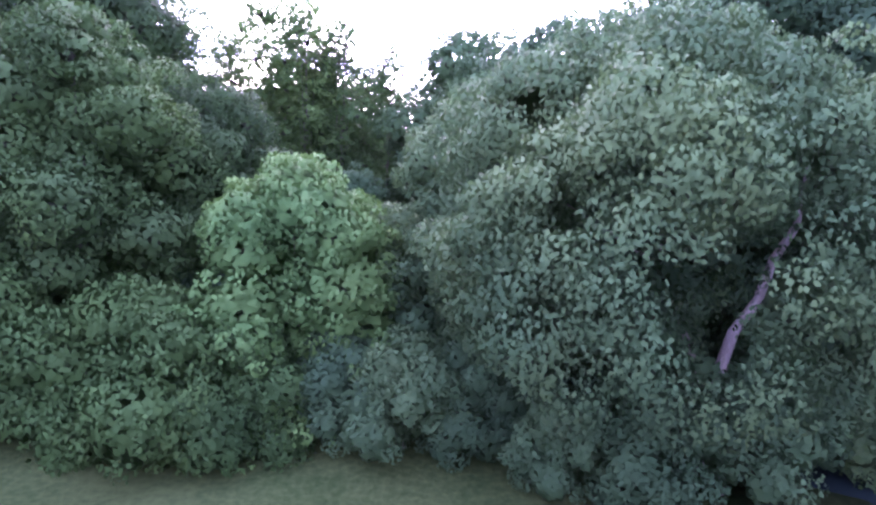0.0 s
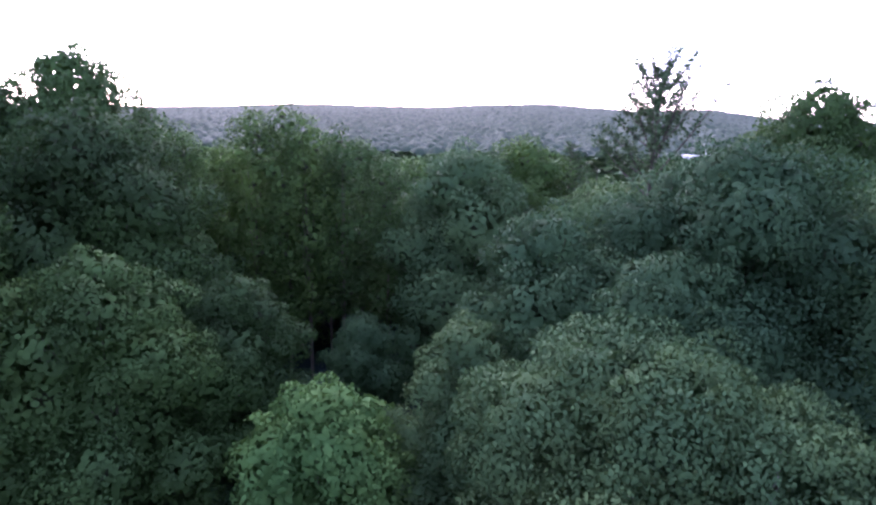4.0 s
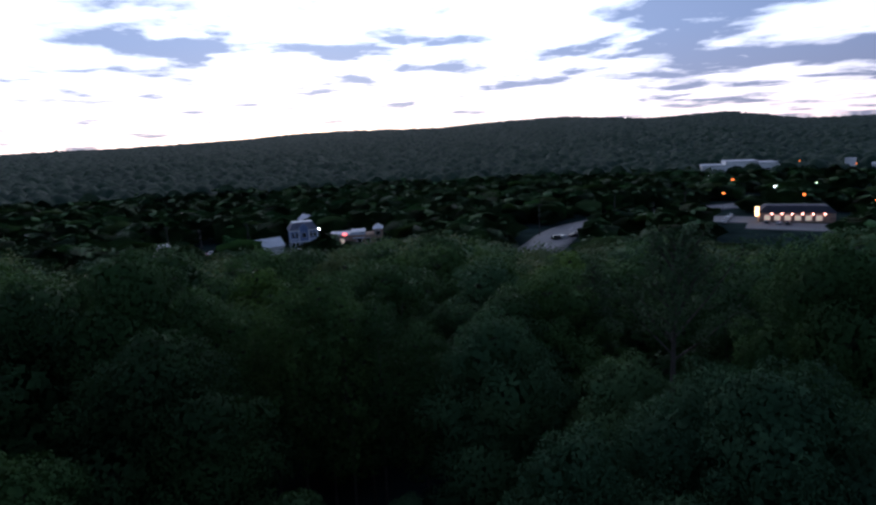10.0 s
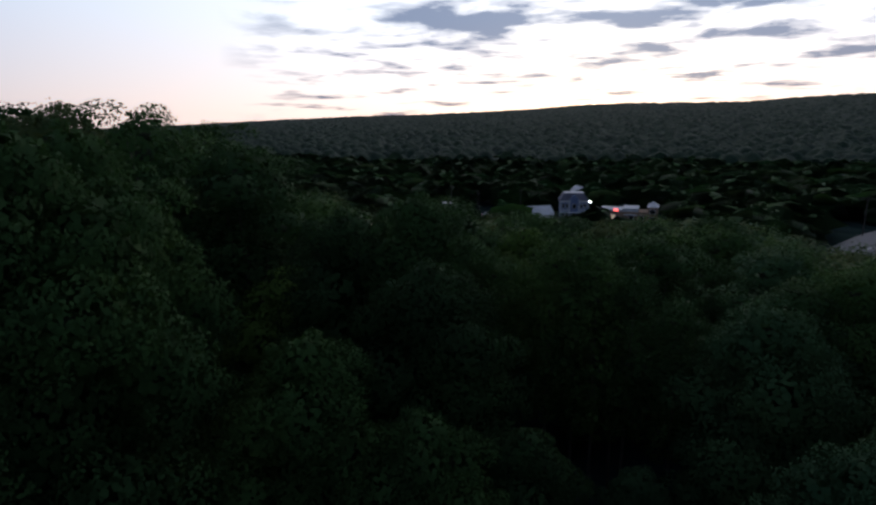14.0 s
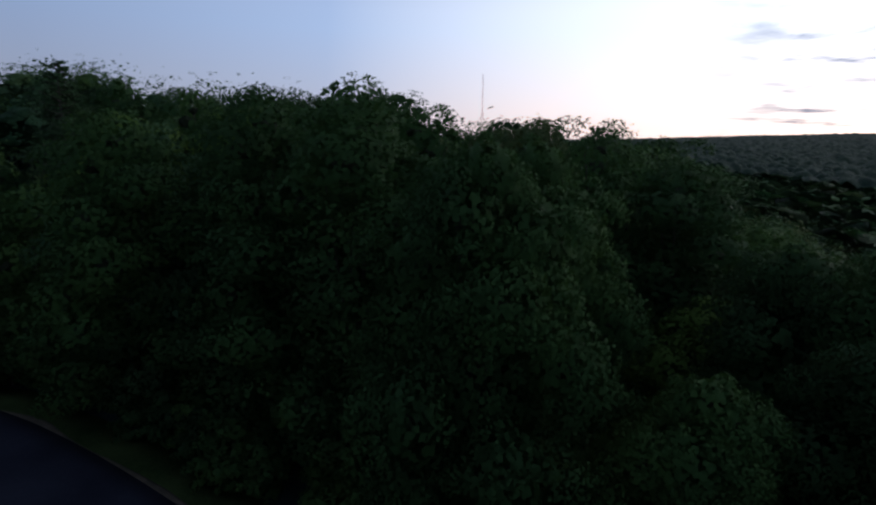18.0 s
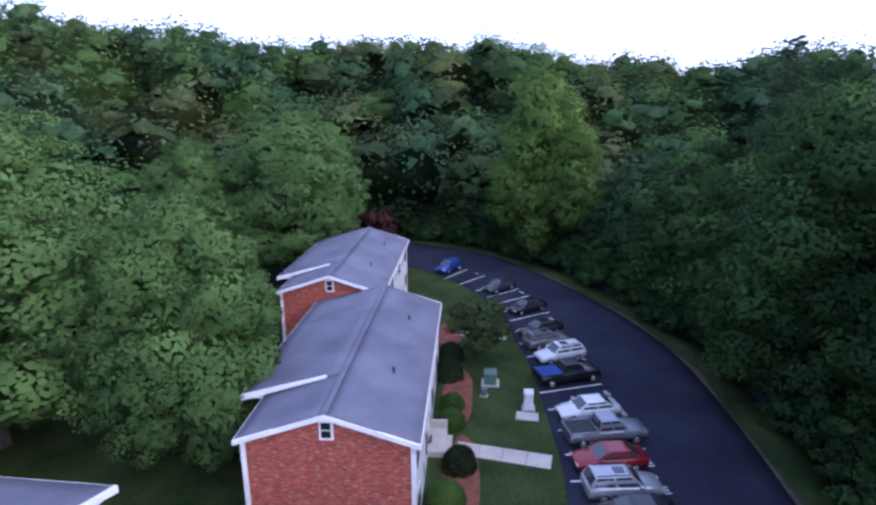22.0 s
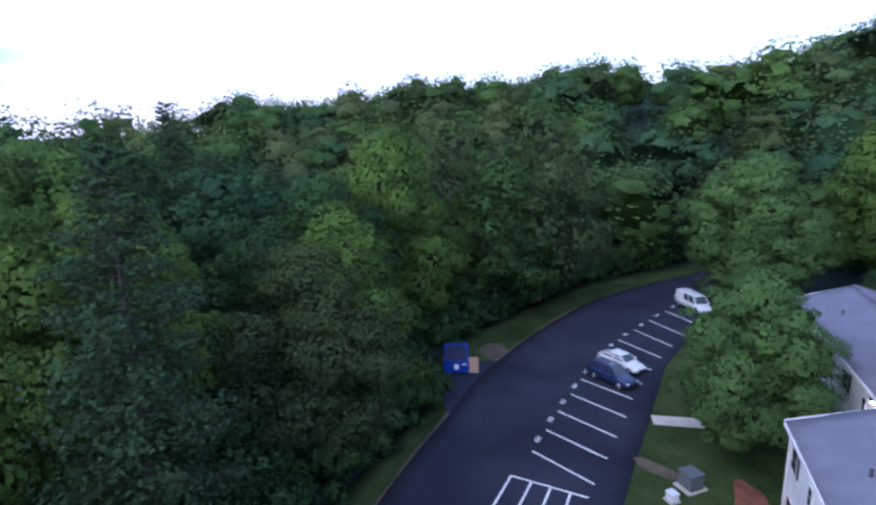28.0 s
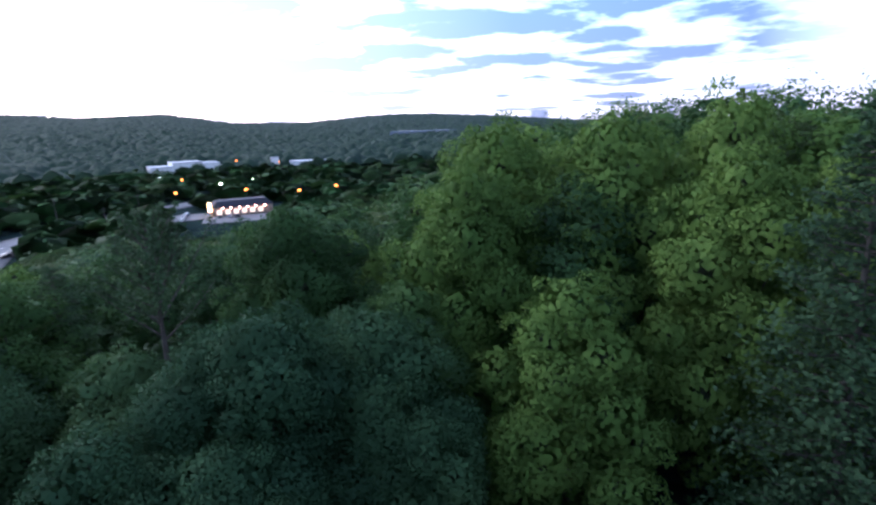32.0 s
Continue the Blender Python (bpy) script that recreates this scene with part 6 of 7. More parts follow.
LOOKS = {"black_sedan": ("sedan", BLACK_P, -1, "black sedan parked nose to the lawn"), "silver_suv": ("suv", SILVER, 1, "silver estate car with a glass sunroof, parked tail to the lawn"), "red_sedan": ("sedan", RED_P, -1, "dark red sedan parked nose to the lawn"),
         "grey_pickup": ("pickup", STEEL_P, 1, "grey crew-cab pickup truck with an open black bed"), "white_sedan": ("sedan", WHITE_P, -1, "white sedan parked nose to the lawn"), "navy_pickup": ("pickup", BLACK_P, 1, "dark pickup truck with a blue reflection panel on its bed"),
         "white_suv": ("suv", WHITE_P, -1, "silver-white estate car parked nose to the lawn"), "grey_suv": ("suv", GREY_P, 1, "brown-grey estate car parked tail to the lawn"), "black_hatchback": ("sedan", BLACK_P, -1, "black hatchback car parked nose to the lawn"),
         "black_coupe": ("sedan", BLACK_P, -1, "black sedan parked beside a white line"), "dark_sedan": ("sedan", DARK_P, -1, "dark grey sedan half hidden by a small tree"), "blue_suv": ("suv", BLUE_P, -1, "bright blue car at the bend of the drive")}
for n_, x, y, wx, wy in WEST:
    shape, mat, nose, label = LOOKS[n_]
    ob = park(car(shape, mat, label), x, y, wx, wy, nose)
    if n_ == "navy_pickup":
        # added blue panel, a painted stand-in for the blue reflection on the truck
        part("bed_cover", boxed((-2.72, -0.85, 1.17), (-0.85, 0.85, 1.235), 0.02), BLUE_P, ob, "blue panel for a reflection")
park(car("suv", NAVY_P, "dark navy compact car between white parking lines"), 28.7, -33.9, -0.99, -0.06)
park(car("sedan", WHITE_P, "white sedan with a dark sunroof in the car park"), 30.3, -36.8, -0.99, -0.03)
park(car("van", WHITE_P, "white passenger van with dark windows near the bend", "van"), 36.6, -55.6, -0.93, 0.36)

# ---- the valley: woods, road, shops and lamps ----
def shop_way(a, d):
    """Distances in the western cluster of shops."""
    return d * 1.1 if a < 60 and d < 300 else d


def far_at(a, d, lift=0.0):
    x, y = -d * math.sin(radians(a)), d * math.cos(radians(a))
    return x, y, land(x, y) + lift


VALLEY_ROAD = [(356, 150), (350.9, 199), (347.7, 250), (343.0, 283), (338.7, 308), (333, 338), (327.7, 372), (321, 415), (313, 470)]
centre_line = spline([Vector(far_at(a, d)[:2]) for a, d in VALLEY_ROAD], 5)
left_edge, right_edge = [], []
for i, p in enumerate(centre_line):
    t = (centre_line[min(i + 1, len(centre_line) - 1)] - centre_line[max(i - 1, 0)]).normalized()
    s = Vector((-t.y, t.x)) * 8.5
    left_edge.append(p + s)
    right_edge.append(p - s)
PALE_ASPHALT = surface("pale_asphalt", (0.12, 0.12, 0.13), (0.19, 0.19, 0.20), 0.05, 2.0, 0.85, 0.2)
tagged(piece("valley_road", strip("valley_road", left_edge, right_edge, -18.05, 0.5, 4), PALE_ASPHALT, None), "wide pale asphalt main road curving through the valley", "road", kind="structure")
for i in range(0, len(centre_line) - 1, 2):
    flat_bar("lane_line", centre_line[i][:], centre_line[i].lerp(centre_line[i + 1], 0.6)[:], 0.3, -18.03, LINE_PAINT, bpy.data.objects["valley_road"], 0.02)

LOTS = [(9.4, 212, 15), (14.7, 216, 11), (18.3, 205, 9), (23.7, 220, 11), (28.3, 222, 10), (328.2, 285, 26), (333.0, 292, 17), (332.4, 563, 34), (323.0, 548, 22), (14.3, 300, 8)]
lot_xy = [(far_at(a, shop_way(a, d))[:2], r) for a, d, r in LOTS]
LOT_ASPHALT = [(328.6, 268, 30, 20), (333.2, 285, 22, 20), (9.4, 204, 24, 9), (23.6, 214, 17, 16), (28.3, 216, 16, 10), (15.5, 206, 17, 10)]
for k, (a, d, w, dep) in enumerate(LOT_ASPHALT):
    x, y, z = far_at(a, shop_way(a, d))
    m = pose(x, y, z + 0.15, 0, 0, a)
    ob = part("forecourt", boxed((-w / 2, -dep / 2, -1.5), (w / 2, dep / 2, 0.1), 0.05), PALE_ASPHALT, None)
    ob.matrix_basis = m
    tagged(ob, "pale asphalt forecourt in the valley", "forecourt", kind="structure")


def blocked(x, y):
    for (cx, cy), r in lot_xy:
        if math.hypot(x - cx, y - cy) < r + 3:
            return True
        # keep the line of sight in front of each building open
        d, dc = math.hypot(x, y), math.hypot(cx, cy)
        if 178 < d < dc and abs(math.asin(max(-1, min(1, (x * cy - y * cx) / (d * dc))))) * dc < r * 0.8 and dc < 330:
            return True
    for p in centre_line[::2]:
        if math.hypot(x - p.x, y - p.y) < 17:
            return True
    return False


far_trees = []
rf = random.Random(19)
for i in range(3000):
    a = rf.uniform(-78, 66)
    d = 172 * (540 / 172) ** (rf.random() ** 0.82)
    x, y = -d * math.sin(radians(a)), d * math.cos(radians(a))
    if blocked(x, y):
        continue
    s = max(9.5, d * 0.0125) * rf.uniform(0.75, 1.25)
    far_trees.append((x, y, land(x, y) - 0.12 * s, min(s * 1.15, 13 + s * 0.35), s * 0.60))
for k, mat in enumerate(("vine", "elder", "bank")):
    wood("valley_woods", far_trees[k::3], LEAF[mat], 60, 0.03, 71 + k, "dark deciduous woods covering the valley floor", 5, 0.07, 6, 0.35, 0.6, 1.9)

# the far hillsides: one sheet of rounded crowns, each on its own spot, in the haze-tinted leaf colour
HS_COLS, HS_ROWS = 900, 250
hs_a = np.radians(np.linspace(-80, 68, HS_COLS))[None, :]
hs_r = (520 * (2900 / 520) ** np.linspace(0, 1, HS_ROWS))[:, None]
hs_x, hs_y = -hs_r * np.sin(hs_a), hs_r * np.cos(hs_a)
cell = 13.0
hs_gen = np.random.default_rng(90)
jitter = hs_gen.uniform(0.12, 0.88, (520, 520, 2))
crown_top, crown_tone = hs_gen.uniform(6.0, 15.0, (520, 520)), hs_gen.uniform(-0.3, 0.5, (520, 520))
hs_h, hs_t = np.zeros(hs_x.shape), np.zeros(hs_x.shape)
ci, cj = np.floor(hs_x / cell).astype(int), np.floor(hs_y / cell).astype(int)
for di in (-1, 0, 1):
    for dj in (-1, 0, 1):
        gi, gj = (ci + di) % 520, (cj + dj) % 520
        dist = np.hypot((ci + di + jitter[gi, gj, 0]) * cell - hs_x, (cj + dj + jitter[gi, gj, 1]) * cell - hs_y)
        dome_h = crown_top[gi, gj] * np.sqrt(np.clip(1.0 - (dist / 9.5) ** 2, 0, 1))
        hs_t = np.where(dome_h > hs_h, crown_tone[gi, gj], hs_t)
        hs_h = np.maximum(hs_h, dome_h)
hs_h += hs_gen.uniform(-0.7, 0.7, hs_h.shape)
hs_z = np.array([[land(float(px), float(py)) for px, py in zip(rx, ry)] for rx, ry in zip(hs_x, hs_y)])
hs_low = np.array([[blocked(float(px), float(py)) for px, py in zip(rx, ry)] for rx, ry in zip(hs_x[:30], hs_y[:30])])
hs_h[:30][hs_low] = -6.0
hs_v = np.stack([hs_x, hs_y, hs_z + hs_h], 2).reshape(-1, 3)
hs_i = np.arange(HS_COLS * HS_ROWS).reshape(HS_ROWS, HS_COLS)
hs_q = np.stack([hs_i[:-1, :-1], hs_i[1:, :-1], hs_i[1:, 1:], hs_i[:-1, 1:]], 2).reshape(-1, 4)[:, ::-1]
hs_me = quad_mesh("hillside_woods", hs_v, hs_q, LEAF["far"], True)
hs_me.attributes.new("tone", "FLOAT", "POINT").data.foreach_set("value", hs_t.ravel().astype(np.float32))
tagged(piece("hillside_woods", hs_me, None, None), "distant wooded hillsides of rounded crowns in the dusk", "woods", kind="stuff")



def facade_window(s, lo, hi, z0, z1, parent, y0, lit=None):
    win = part("window", boxed((lo, y0 - 0.10, z0), (hi, y0 + 0.02, z1), 0.02), WHITE_TRIM, parent)
    part("pane", boxed((lo + 0.12, y0 - 0.14, z0 + 0.12), (hi - 0.12, y0 - 0.05, z1 - 0.12)), lit or GLASS, win)


def building(name, a, d, turn, label, base=0.0):
    x, y, z = far_at(a, shop_way(a, d))
    b = tagged(new(name), label, "building")
    b.location, b.rotation_euler = (x, y, z + base), (0, 0, radians(a + turn))
    return b


def hipped(w, d, z0, z1, top, over=0.4):
    bm = bmesh.new()
    o = over
    hexa(bm, [(-w / 2 - o, -d / 2 - o, z0), (w / 2 + o, -d / 2 - o, z0), (w / 2 + o, d / 2 + o, z0), (-w / 2 - o, d / 2 + o, z0),
              (-w / 2 * top, -d / 2 * top, z1), (w / 2 * top, -d / 2 * top, z1), (w / 2 * top, d / 2 * top, z1), (-w / 2 * top, d / 2 * top, z1)])
    return bm


BLUE_SIDING = surface("blue_siding", (0.10, 0.14, 0.26), (0.16, 0.21, 0.36), 1, 8, 0.7, 0.2, stretch=(0.3, 0.3, 6))
TAN_STONE = surface("tan_stone", (0.22, 0.15, 0.11), (0.42, 0.30, 0.22), 0.7, 3, 0.9, 0.5)
PALE_WALL = surface("pale_wall", (0.55, 0.55, 0.54), (0.74, 0.74, 0.73), 0.4, 5, 0.8, 0.2)
PALE_ROOF = surface("pale_roof", (0.40, 0.42, 0.46), (0.60, 0.62, 0.66), 0.3, 6, 0.7, 0.2)
LIT_WINDOW = glow("lit_window", (1.0, 0.74, 0.48), 0.45)

# tall blue house with white trim
h = building("blue_house", 14.7, 218, 6, "tall blue clapboard house with white trim and mansard roof")
part("wall", boxed((-5.6, -4.5, -1), (5.6, 4.5, 7.6), 0.05), BLUE_SIDING, h)
part("roof", hipped(11.2, 9.0, 7.6, 10.6, 0.72), SHINGLE, h, "grey mansard roof")
part("roof_top", boxed((-4.1, -3.3, 10.602), (4.1, 3.3, 10.75), 0.05), PALE_ROOF, h)
bm = bmesh.new()
prism(bm, [(-1.9, 7.0), (1.9, 7.0), (1.9, 8.4), (0, 10.2), (-1.9, 8.4)], 0, 1.2)
gable = part("bay_gable", bm, BLUE_SIDING, h)
gable.matrix_basis = Matrix.Translation((0, -4.2, 0)) @ Matrix.Rotation(math.pi / 2, 4, "X")
part("bay", boxed((-1.9, -5.4, -1), (1.9, -4.502, 7.2), 0.03), BLUE_SIDING, h)
for sign in (-1, 1):
    part("corner_board", boxed((sign * 5.6 - 0.16, -4.62, -1), (sign * 5.6 + 0.16, -4.4, 7.6)), WHITE_TRIM, h)
    part("corner_board", boxed((sign * 1.9 - 0.14, -5.46, -1), (sign * 1.9 + 0.14, -5.3, 8.3)), WHITE_TRIM, h)
part("belt_course", boxed((-5.7, -4.64, 3.6), (5.7, -4.50, 3.95)), WHITE_TRIM, h)
part("cornice", boxed((-5.9, -4.9, 7.2), (5.9, -4.505, 7.58)), WHITE_TRIM, h)
for z0 in (0.9, 4.5):
    for lo in (-4.9, -3.4, 2.3, 3.8):
        facade_window(0, lo, lo + 1.1, z0, z0 + 2.0, h, -4.52, LIT_WINDOW if z0 < 1 and lo > 2 else None)
    facade_window(0, -0.9, 0.9, z0, z0 + 2.0, h, -5.42)
part("porch_roof", boxed((-5.8, -7.2, 2.9), (5.8, -5.48, 3.2), 0.05), PALE_ROOF, h)

# stone-faced shop with a corner tower
h = building("stone_shop", 9.4, 216, -4, "long tan stone shop with stepped pale roof and corner tower")
part("wall", boxed((-10.5, -4.5, -1), (7.6, 4.5, 4.2), 0.05), TAN_STONE, h)
part("roof", boxed((-10.8, -4.8, 4.202), (-2.0, 4.8, 4.9), 0.1), PALE_ROOF, h, "pale flat roof")
part("roof", boxed((-1.998, -4.8, 4.202), (4.0, 4.8, 5.6), 0.1), PALE_ROOF, h, "pale raised roof")
part("tower", boxed((7.602, -5.2, -1), (11.2, 3.0, 6.4), 0.05), TAN_STONE, h)
bm = bmesh.new()
hexa(bm, [(7.2, -5.6, 6.402), (11.6, -5.6, 6.402), (11.6, 3.4, 6.402), (7.2, 3.4, 6.402), (9.2, -1.4, 8.2), (9.6, -1.4, 8.2), (9.6, -0.8, 8.2), (9.2, -0.8, 8.2)])
part("tower_roof", bm, PALE_ROOF, h)
for lo in (-9.4, -6.6, 0.6, 4.2):
    facade_window(0, lo, lo + 2.0, 0.8, 2.9, h, -4.52, LIT_WINDOW if lo in (-6.6,) else None)
for z0 in (0.8, 3.8):
    facade_window(0, 8.3, 10.5, z0, z0 + 1.8, h, -5.22)
part("lit_sign", boxed((-5.2, -4.9, 4.3), (-3.6, -4.6, 5.2), 0.05), glow("red_sign", (1.0, 0.12, 0.10), 5), h, "small glowing red sign")
part("awning", boxed((-1.2, -5.8, 2.9), (3.8, -4.55, 3.2), 0.03), PALE_ROOF, h)

# fuel station with a bright canopy
h = building("fuel_station", 28.3, 225, 4, "low fuel station with a pale blue-edged canopy")
part("canopy", boxed((-6.5, -4, 4.0), (6.0, 4, 5.0), 0.05), PALE_WALL, h)
part("canopy_band", boxed((-6.52, -4.06, 4.3), (1.5, -4.004, 4.8)), plain("band_blue", (0.06, 0.10, 0.45), 0.5), h, "blue canopy band")
for px in (-4.5, 4.0):
    part("column", boxed((px - 0.3, -0.3, -1), (px + 0.3, 0.3, 3.998), 0.03), PALE_WALL, h)
part("shop", boxed((-5.5, 4.5, -1), (5.5, 9, 3.6), 0.05), PALE_WALL, h)
sign_post = tagged(new("sign_post"), "glowing coloured price sign on a short post", "sign")
x, y, z = far_at(30.0, shop_way(30.0, 214))
sign_post.location, sign_post.rotation_euler = (x, y, z), (0, 0, radians(30))
part("post", boxed((-0.2, -0.2, -0.5), (0.2, 0.2, 3.4), 0.02), DARK_METAL, sign_post)
part("panel", boxed((-1.0, -0.15, 3.402), (1.0, 0.15, 4.7), 0.04), glow("sign_yellow", (1.0, 0.78, 0.18), 4), sign_post, "glowing yellow panel")
part("panel", boxed((-0.8, -0.15, 4.72), (0.8, 0.15, 5.5), 0.04), glow("sign_red", (1.0, 0.16, 0.06), 4), sign_post, "glowing red panel")

# low grey roofs beside the blue house, and a pale roof up the slope
h = building("grey_house", 18.4, 206, 20, "low house with a pale grey gable roof")
part("wall", boxed((-6, -4, -1), (6, 4, 3.6), 0.05), PALE_WALL, h)
bm = bmesh.new()
prism(bm, [(-4.6, 3.5), (4.6, 3.5), (0, 6.6)], -6.5, 6.5)
r_ob = part("roof", bm, PALE_ROOF, h, "pale grey gable roof")
r_ob.matrix_basis = Matrix.Rotation(math.pi / 2, 4, "Z") @ Matrix.Rotation(math.pi / 2, 4, "X")
h = building("hill_house", 14.2, 262, 30, "house with a pale metal roof in the trees", 1.0)
part("wall", boxed((-2.9, -3.2, -2), (2.9, 3.2, 4.95), 0.05), PALE_WALL, h)
bm = bmesh.new()
prism(bm, [(-3.4, 4.9), (3.4, 4.9), (0, 7.4)], -3.5, 3.5)
r_ob = part("roof", bm, PALE_ROOF, h, "pale metal roof")
r_ob.matrix_basis = Matrix.Rotation(math.pi / 2, 4, "X")

# restaurant strip with warm lights
h = building("restaurant", 328.2, 287, 8, "long low restaurant with dark roof and warm lit front")
part("wall", boxed((-14, -5, -1), (14, 5, 4.0), 0.05), TAN_STONE, h)
part("roof", hipped(28, 10, 4.0, 7.0, 0.82), plain("dark_roof", (0.045, 0.045, 0.06), 0.8), h, "dark hipped roof")
for lo in (-12, -8.2, -4.4, -0.6, 3.2, 7.0):
    facade_window(0, lo, lo + 2.4, 0.7, 3.0, h, -5.02, LIT_WINDOW)
for lo in (-9.2, -5.4, -1.6, 2.2, 6.0, 10.2):
    part("front_lamp", boxed((lo - 0.35, -5.5, 3.3), (lo + 0.35, -5.05, 3.85), 0.05), glow("front_glow", (1.0, 0.42, 0.28), 9), h, "warm glowing front lamp")
part("sign", boxed((-15.6, -5.4, 2.5), (-14.02, -4.6, 6.6), 0.05), glow("sign_amber", (1.0, 0.52, 0.22), 5), h, "glowing amber sign")

# the large white building on the far side
h = building("white_factory", 332.4, 565, 10, "wide white low building with stepped roofs among trees")
for lo, hi, zt in ((-33, -15, 9), (-14.99, 10, 12.0), (10.01, 25, 10.5), (25.01, 33, 7)):
    part("wing", boxed((lo, -12, -2), (hi, 12, zt), 0.1), PALE_WALL, h)
    part("roof", boxed((lo - 0.3, -12.4, zt + 0.002), (hi + 0.3, 12.4, zt + 0.6), 0.1), PALE_ROOF, h)
    for k in range(int((hi - lo) / 5)):
        facade_window(0, lo + 1.2 + k * 5, lo + 4.4 + k * 5, zt * 0.45, zt * 0.45 + 1.6, h, -12.02)
h = building("white_tower_block", 324.6, 545, 0, "small white tower-like block among trees")
part("wall", boxed((-3.5, -3.5, -2), (3.5, 3.5, 13.5), 0.1), PALE_WALL, h)
part("cap", boxed((-3.7, -3.7, 13.502), (3.7, 3.7, 14.0), 0.1), PALE_ROOF, h)
h = building("white_warehouse", 321.4, 560, 0, "low white warehouse among trees")
part("wall", boxed((-17, -9, -2), (17, 9, 8.5), 0.1), PALE_WALL, h)
part("roof", boxed((-17.4, -9.4, 8.502), (17.4, 9.4, 9.1), 0.1), PALE_ROOF, h)

# street lamps: heading, height angle, colour
LAMPS = [(335.3, -3.7, "w"), (334.9, -3.8, "w"), (334.6, -4.3, "y"), (333.9, -4.2, "w"), (333.1, -4.2, "o"), (335.0, -5.1, "w"), (333.8, -5.4, "o"), (329.8, -4.8, "w"), (328.6, -3.8, "w"), (327.9, -3.9, "w"),
         (328.1, -2.7, "o"), (326.8, -4.5, "g"), (324.2, -3.0, "o"), (327.6, -5.5, "o"), (322.6, -5.9, "o"), (318.9, -5.6, "o"), (337.8, -3.7, "w"), (16.9, -7.0, "w"), (13.1, -7.6, "w")]
LIGHTS = {"w": (glow("lamp_white", (1.0, 0.94, 0.80), 22), "white"), "y": (glow("lamp_yellow", (1.0, 0.86, 0.45), 18), "yellow"), "o": (glow("lamp_orange", (1.0, 0.20, 0.025), 3.5), "orange"), "g": (glow("lamp_green", (0.75, 1.0, 0.45), 12), "greenish")}
for a, e, colour in LAMPS:
    tall = 9.0 if colour == "o" else 6.5
    d = (EYE + 18.4 - tall) / math.tan(radians(-e))
    x, y, z = far_at(a, min(d, 560))
    lamp_z = EYE + min(d, 560) * math.tan(radians(e))
    tall = max(3.0, lamp_z - z)
    o = tagged(new("street_lamp"), f"tall street lamp glowing {LIGHTS[colour][1]} in the valley", "street lamp", "street lamps")
    o.location = (x, y, z)
    v, q = [], []
    tube(v, q, [(0, 0, -0.5), (0, 0, tall)], [0.12, 0.07], 6)
    piece("pole", quad_mesh("pole", v, q, DARK_METAL), None, o)
    bm = bmesh.new()
    bmesh.ops.create_uvsphere(bm, u_segments=10, v_segments=7, radius=0.62 if colour == "o" else 0.42, matrix=Matrix.Translation((0, 0, tall + 0.3)) @ Matrix.Diagonal((1.2, 1.2, 0.8, 1)))
    part("lamp_head", bm, LIGHTS[colour][0], o, f"glowing {LIGHTS[colour][1]} lamp head")
for a, d, tall in ((350.6, 236, 14), (343.3, 275, 15), (337.0, 285, 13), (24.2, 232, 12), (19.9, 238, 12), (27.0, 236, 14), (339.8, 260, 11)):
    x, y, z = far_at(a, d)
    o = tagged(new("utility_pole"), "wooden utility pole with a crossarm beside the valley road", "utility pole", "utility poles")
    o.location, o.rotation_euler = (x, y, z), (0, 0, radians(a))
    v, q = [], []
    tube(v, q, [(0, 0, -0.5), (0, 0, tall)], [0.2, 0.12], 7)
    piece("pole", quad_mesh("pole", v, q, BARK), None, o)
    part("crossarm", boxed((-1.2, -0.08, tall - 1.0), (1.2, 0.08, tall - 0.8), 0.01), BARK, o)

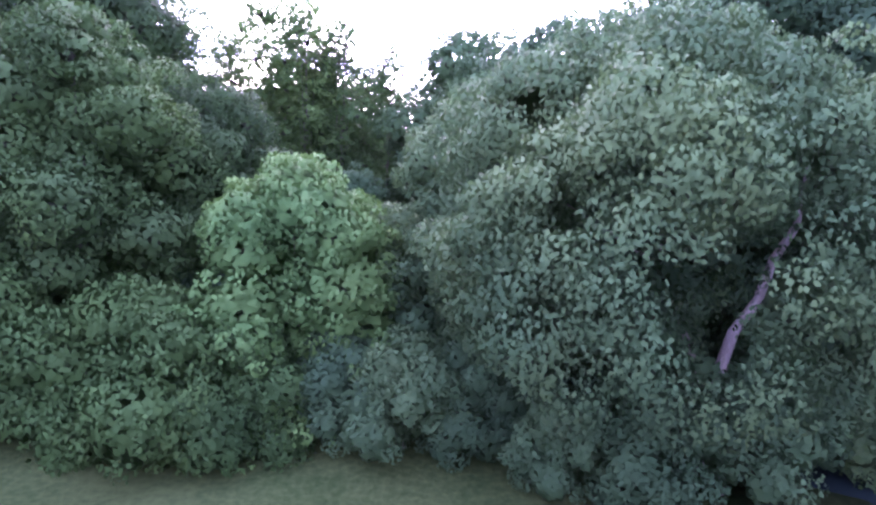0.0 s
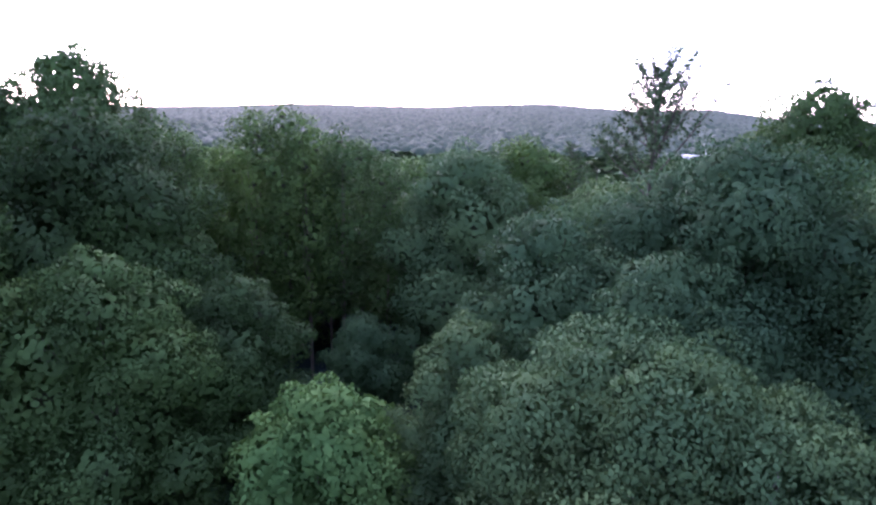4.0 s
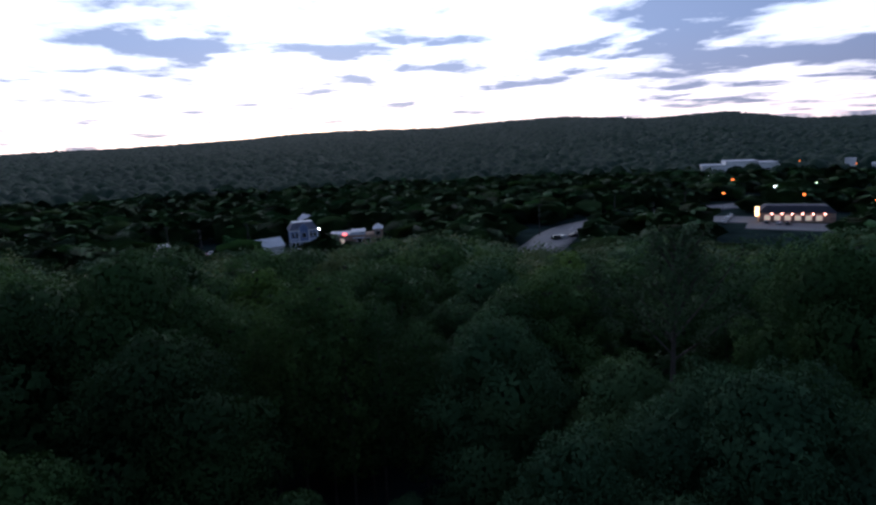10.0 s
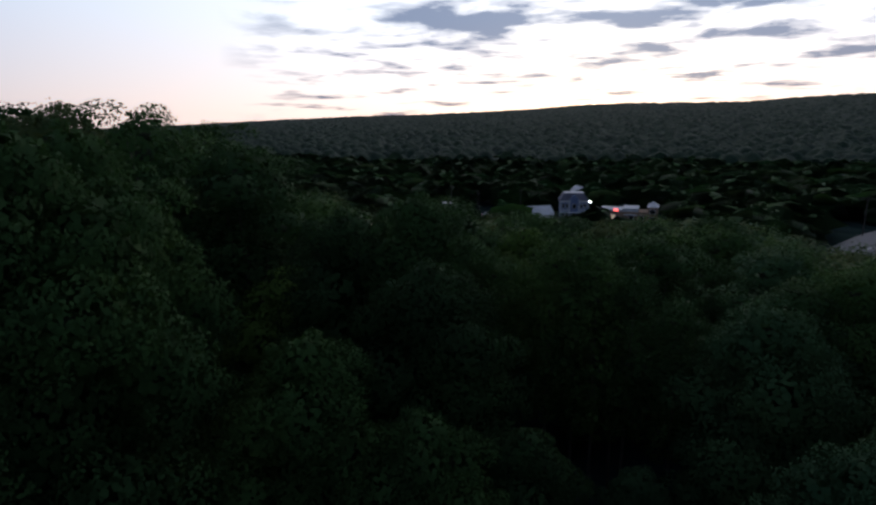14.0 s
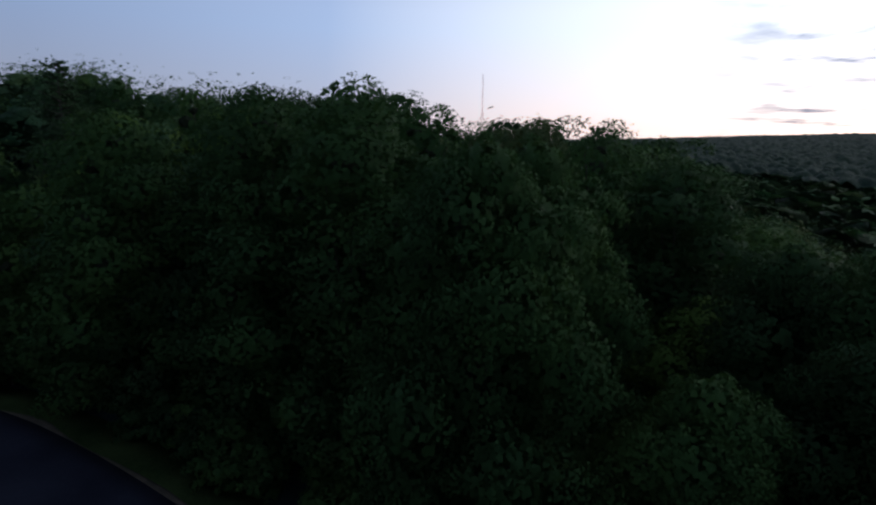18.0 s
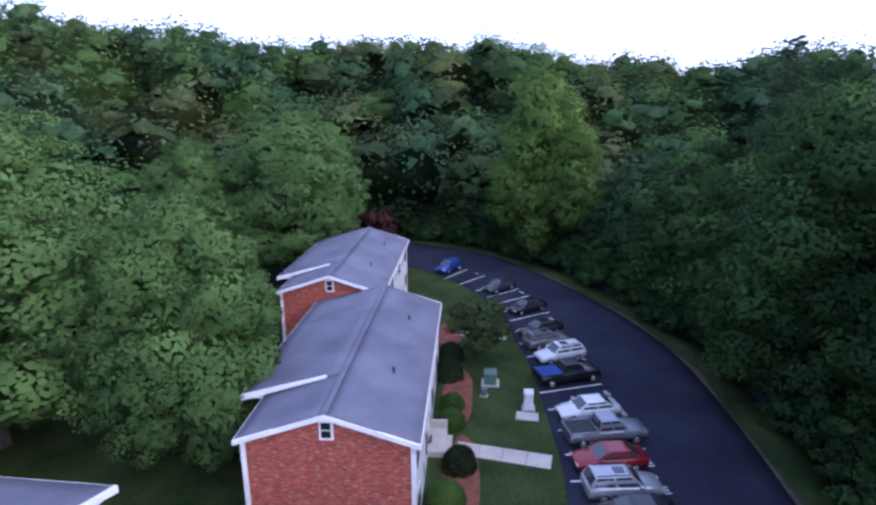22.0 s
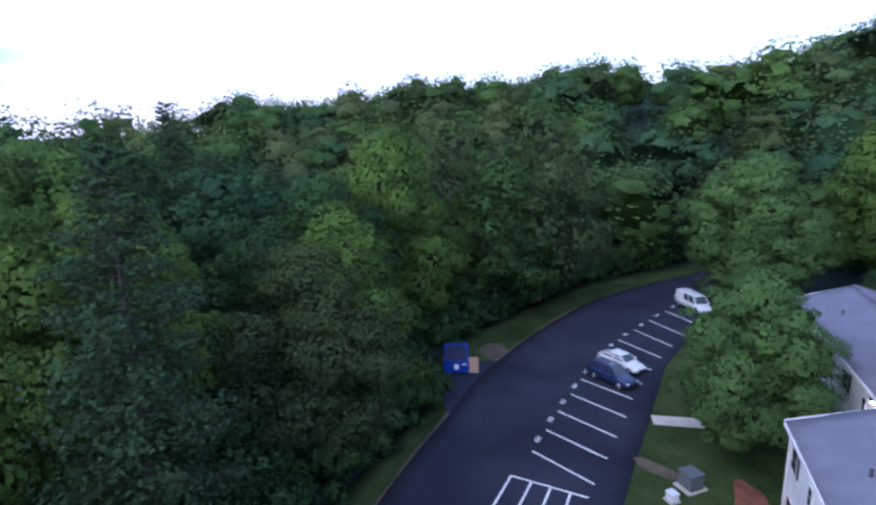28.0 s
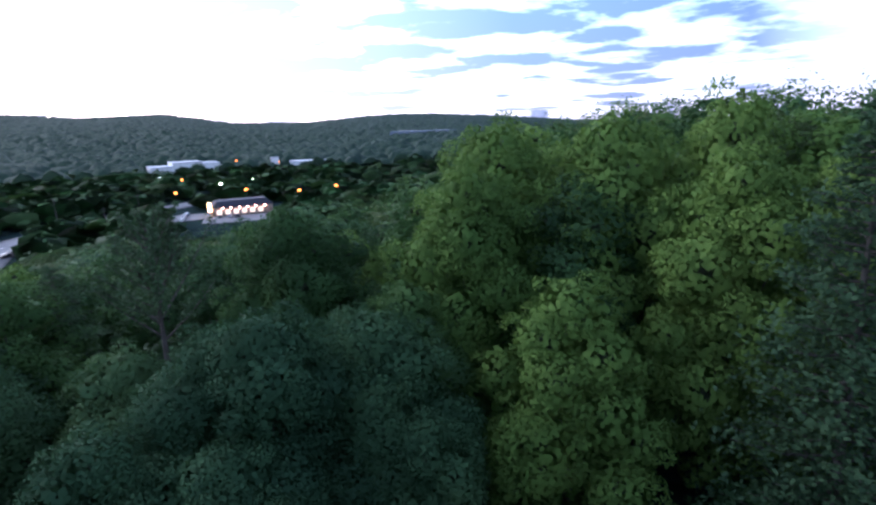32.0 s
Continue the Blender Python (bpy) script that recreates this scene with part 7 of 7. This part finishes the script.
# cars in the valley
for k, (a, d, dx, kind, mat) in enumerate(((348.9, 225, 0, "suv", BLACK_P), (348.3, 228, 0, "sedan", WHITE_P), (347.2, 231, 0, "sedan", BLACK_P), (346.6, 236, 0, "suv", GREY_P), (333.6, 272, 0, "sedan", WHITE_P), (333.5, 277, 0, "sedan", WHITE_P), (333.4, 282, 0, "suv", WHITE_P), (333.2, 288, 0, "sedan", WHITE_P), (333.1, 293, 0, "sedan", SILVER),
                                        (330.2, 274, 0, "sedan", BLACK_P), (329.3, 273, 0, "sedan", SILVER), (328.6, 271, 0, "suv", BLACK_P), (23.0, 214, 0, "sedan", RED_P), (23.4, 216, 0, "suv", WHITE_P), (23.9, 214, 0, "sedan", RED_P), (24.3, 217, 0, "sedan", GREY_P), (9.0, 203, 0, "sedan", SILVER), (7.6, 204, 0, "sedan", WHITE_P), (15.2, 203, 0, "suv", SILVER))):
    x, y, z = far_at(a, shop_way(a, d))
    ob = car(kind, mat, f"{mat.name.split('_')[0]} car standing in the valley far below")
    ob.location, ob.rotation_euler = (x, y, z + 0.36), (0, 0, radians(a + (40 if k < 4 else 80)))

# river meadow catching the sky
WATER = plain("water", (0.05, 0.07, 0.09), 0.12, 0, 1.0)
wa = [Vector(far_at(a, 1130)[:2]) for a in (313.2, 311.5, 309.5, 307.5, 305.8)]
wb = [Vector(far_at(a, 1300)[:2]) for a in (312.6, 311.2, 309.5, 307.7, 306.4)]
top_z = max(land(p.x, p.y) for p in wb) + 10
tagged(piece("water", strip("water", wa, wb, top_z, 14, 2), WATER, None), "pale still lake reflecting the dusk sky", "lake", kind="structure")

# radio mast beyond the trees
mast = tagged(new("radio_mast"), "tall thin lattice radio mast on the ridge", "mast")
x, y, z = far_at(67.9, 760)
mast.location = (x, y, z)
MAST = plain("mast_paint", (0.34, 0.20, 0.18), 0.6)
tall = EYE + 760 * math.tan(radians(6.1)) - z
for k in range(3):
    v, q = [], []
    c, s = math.cos(k * 2.094), math.sin(k * 2.094)
    tube(v, q, [(c * 0.9, s * 0.9, -1), (c * 0.6, s * 0.6, tall)], [0.10, 0.07], 5)
    piece("leg", quad_mesh("leg", v, q, MAST), None, mast)
for j in range(12):
    v, q = [], []
    z0, z1 = tall * j / 12, tall * (j + 1) / 12
    for k in range(3):
        c, s, c2, s2 = math.cos(k * 2.094), math.sin(k * 2.094), math.cos((k + 1) * 2.094), math.sin((k + 1) * 2.094)
        tube(v, q, [(c * 0.78, s * 0.78, z0), (c2 * 0.75, s2 * 0.75, z1)], [0.06, 0.06], 4)
    piece("brace", quad_mesh("brace", v, q, MAST), None, mast)
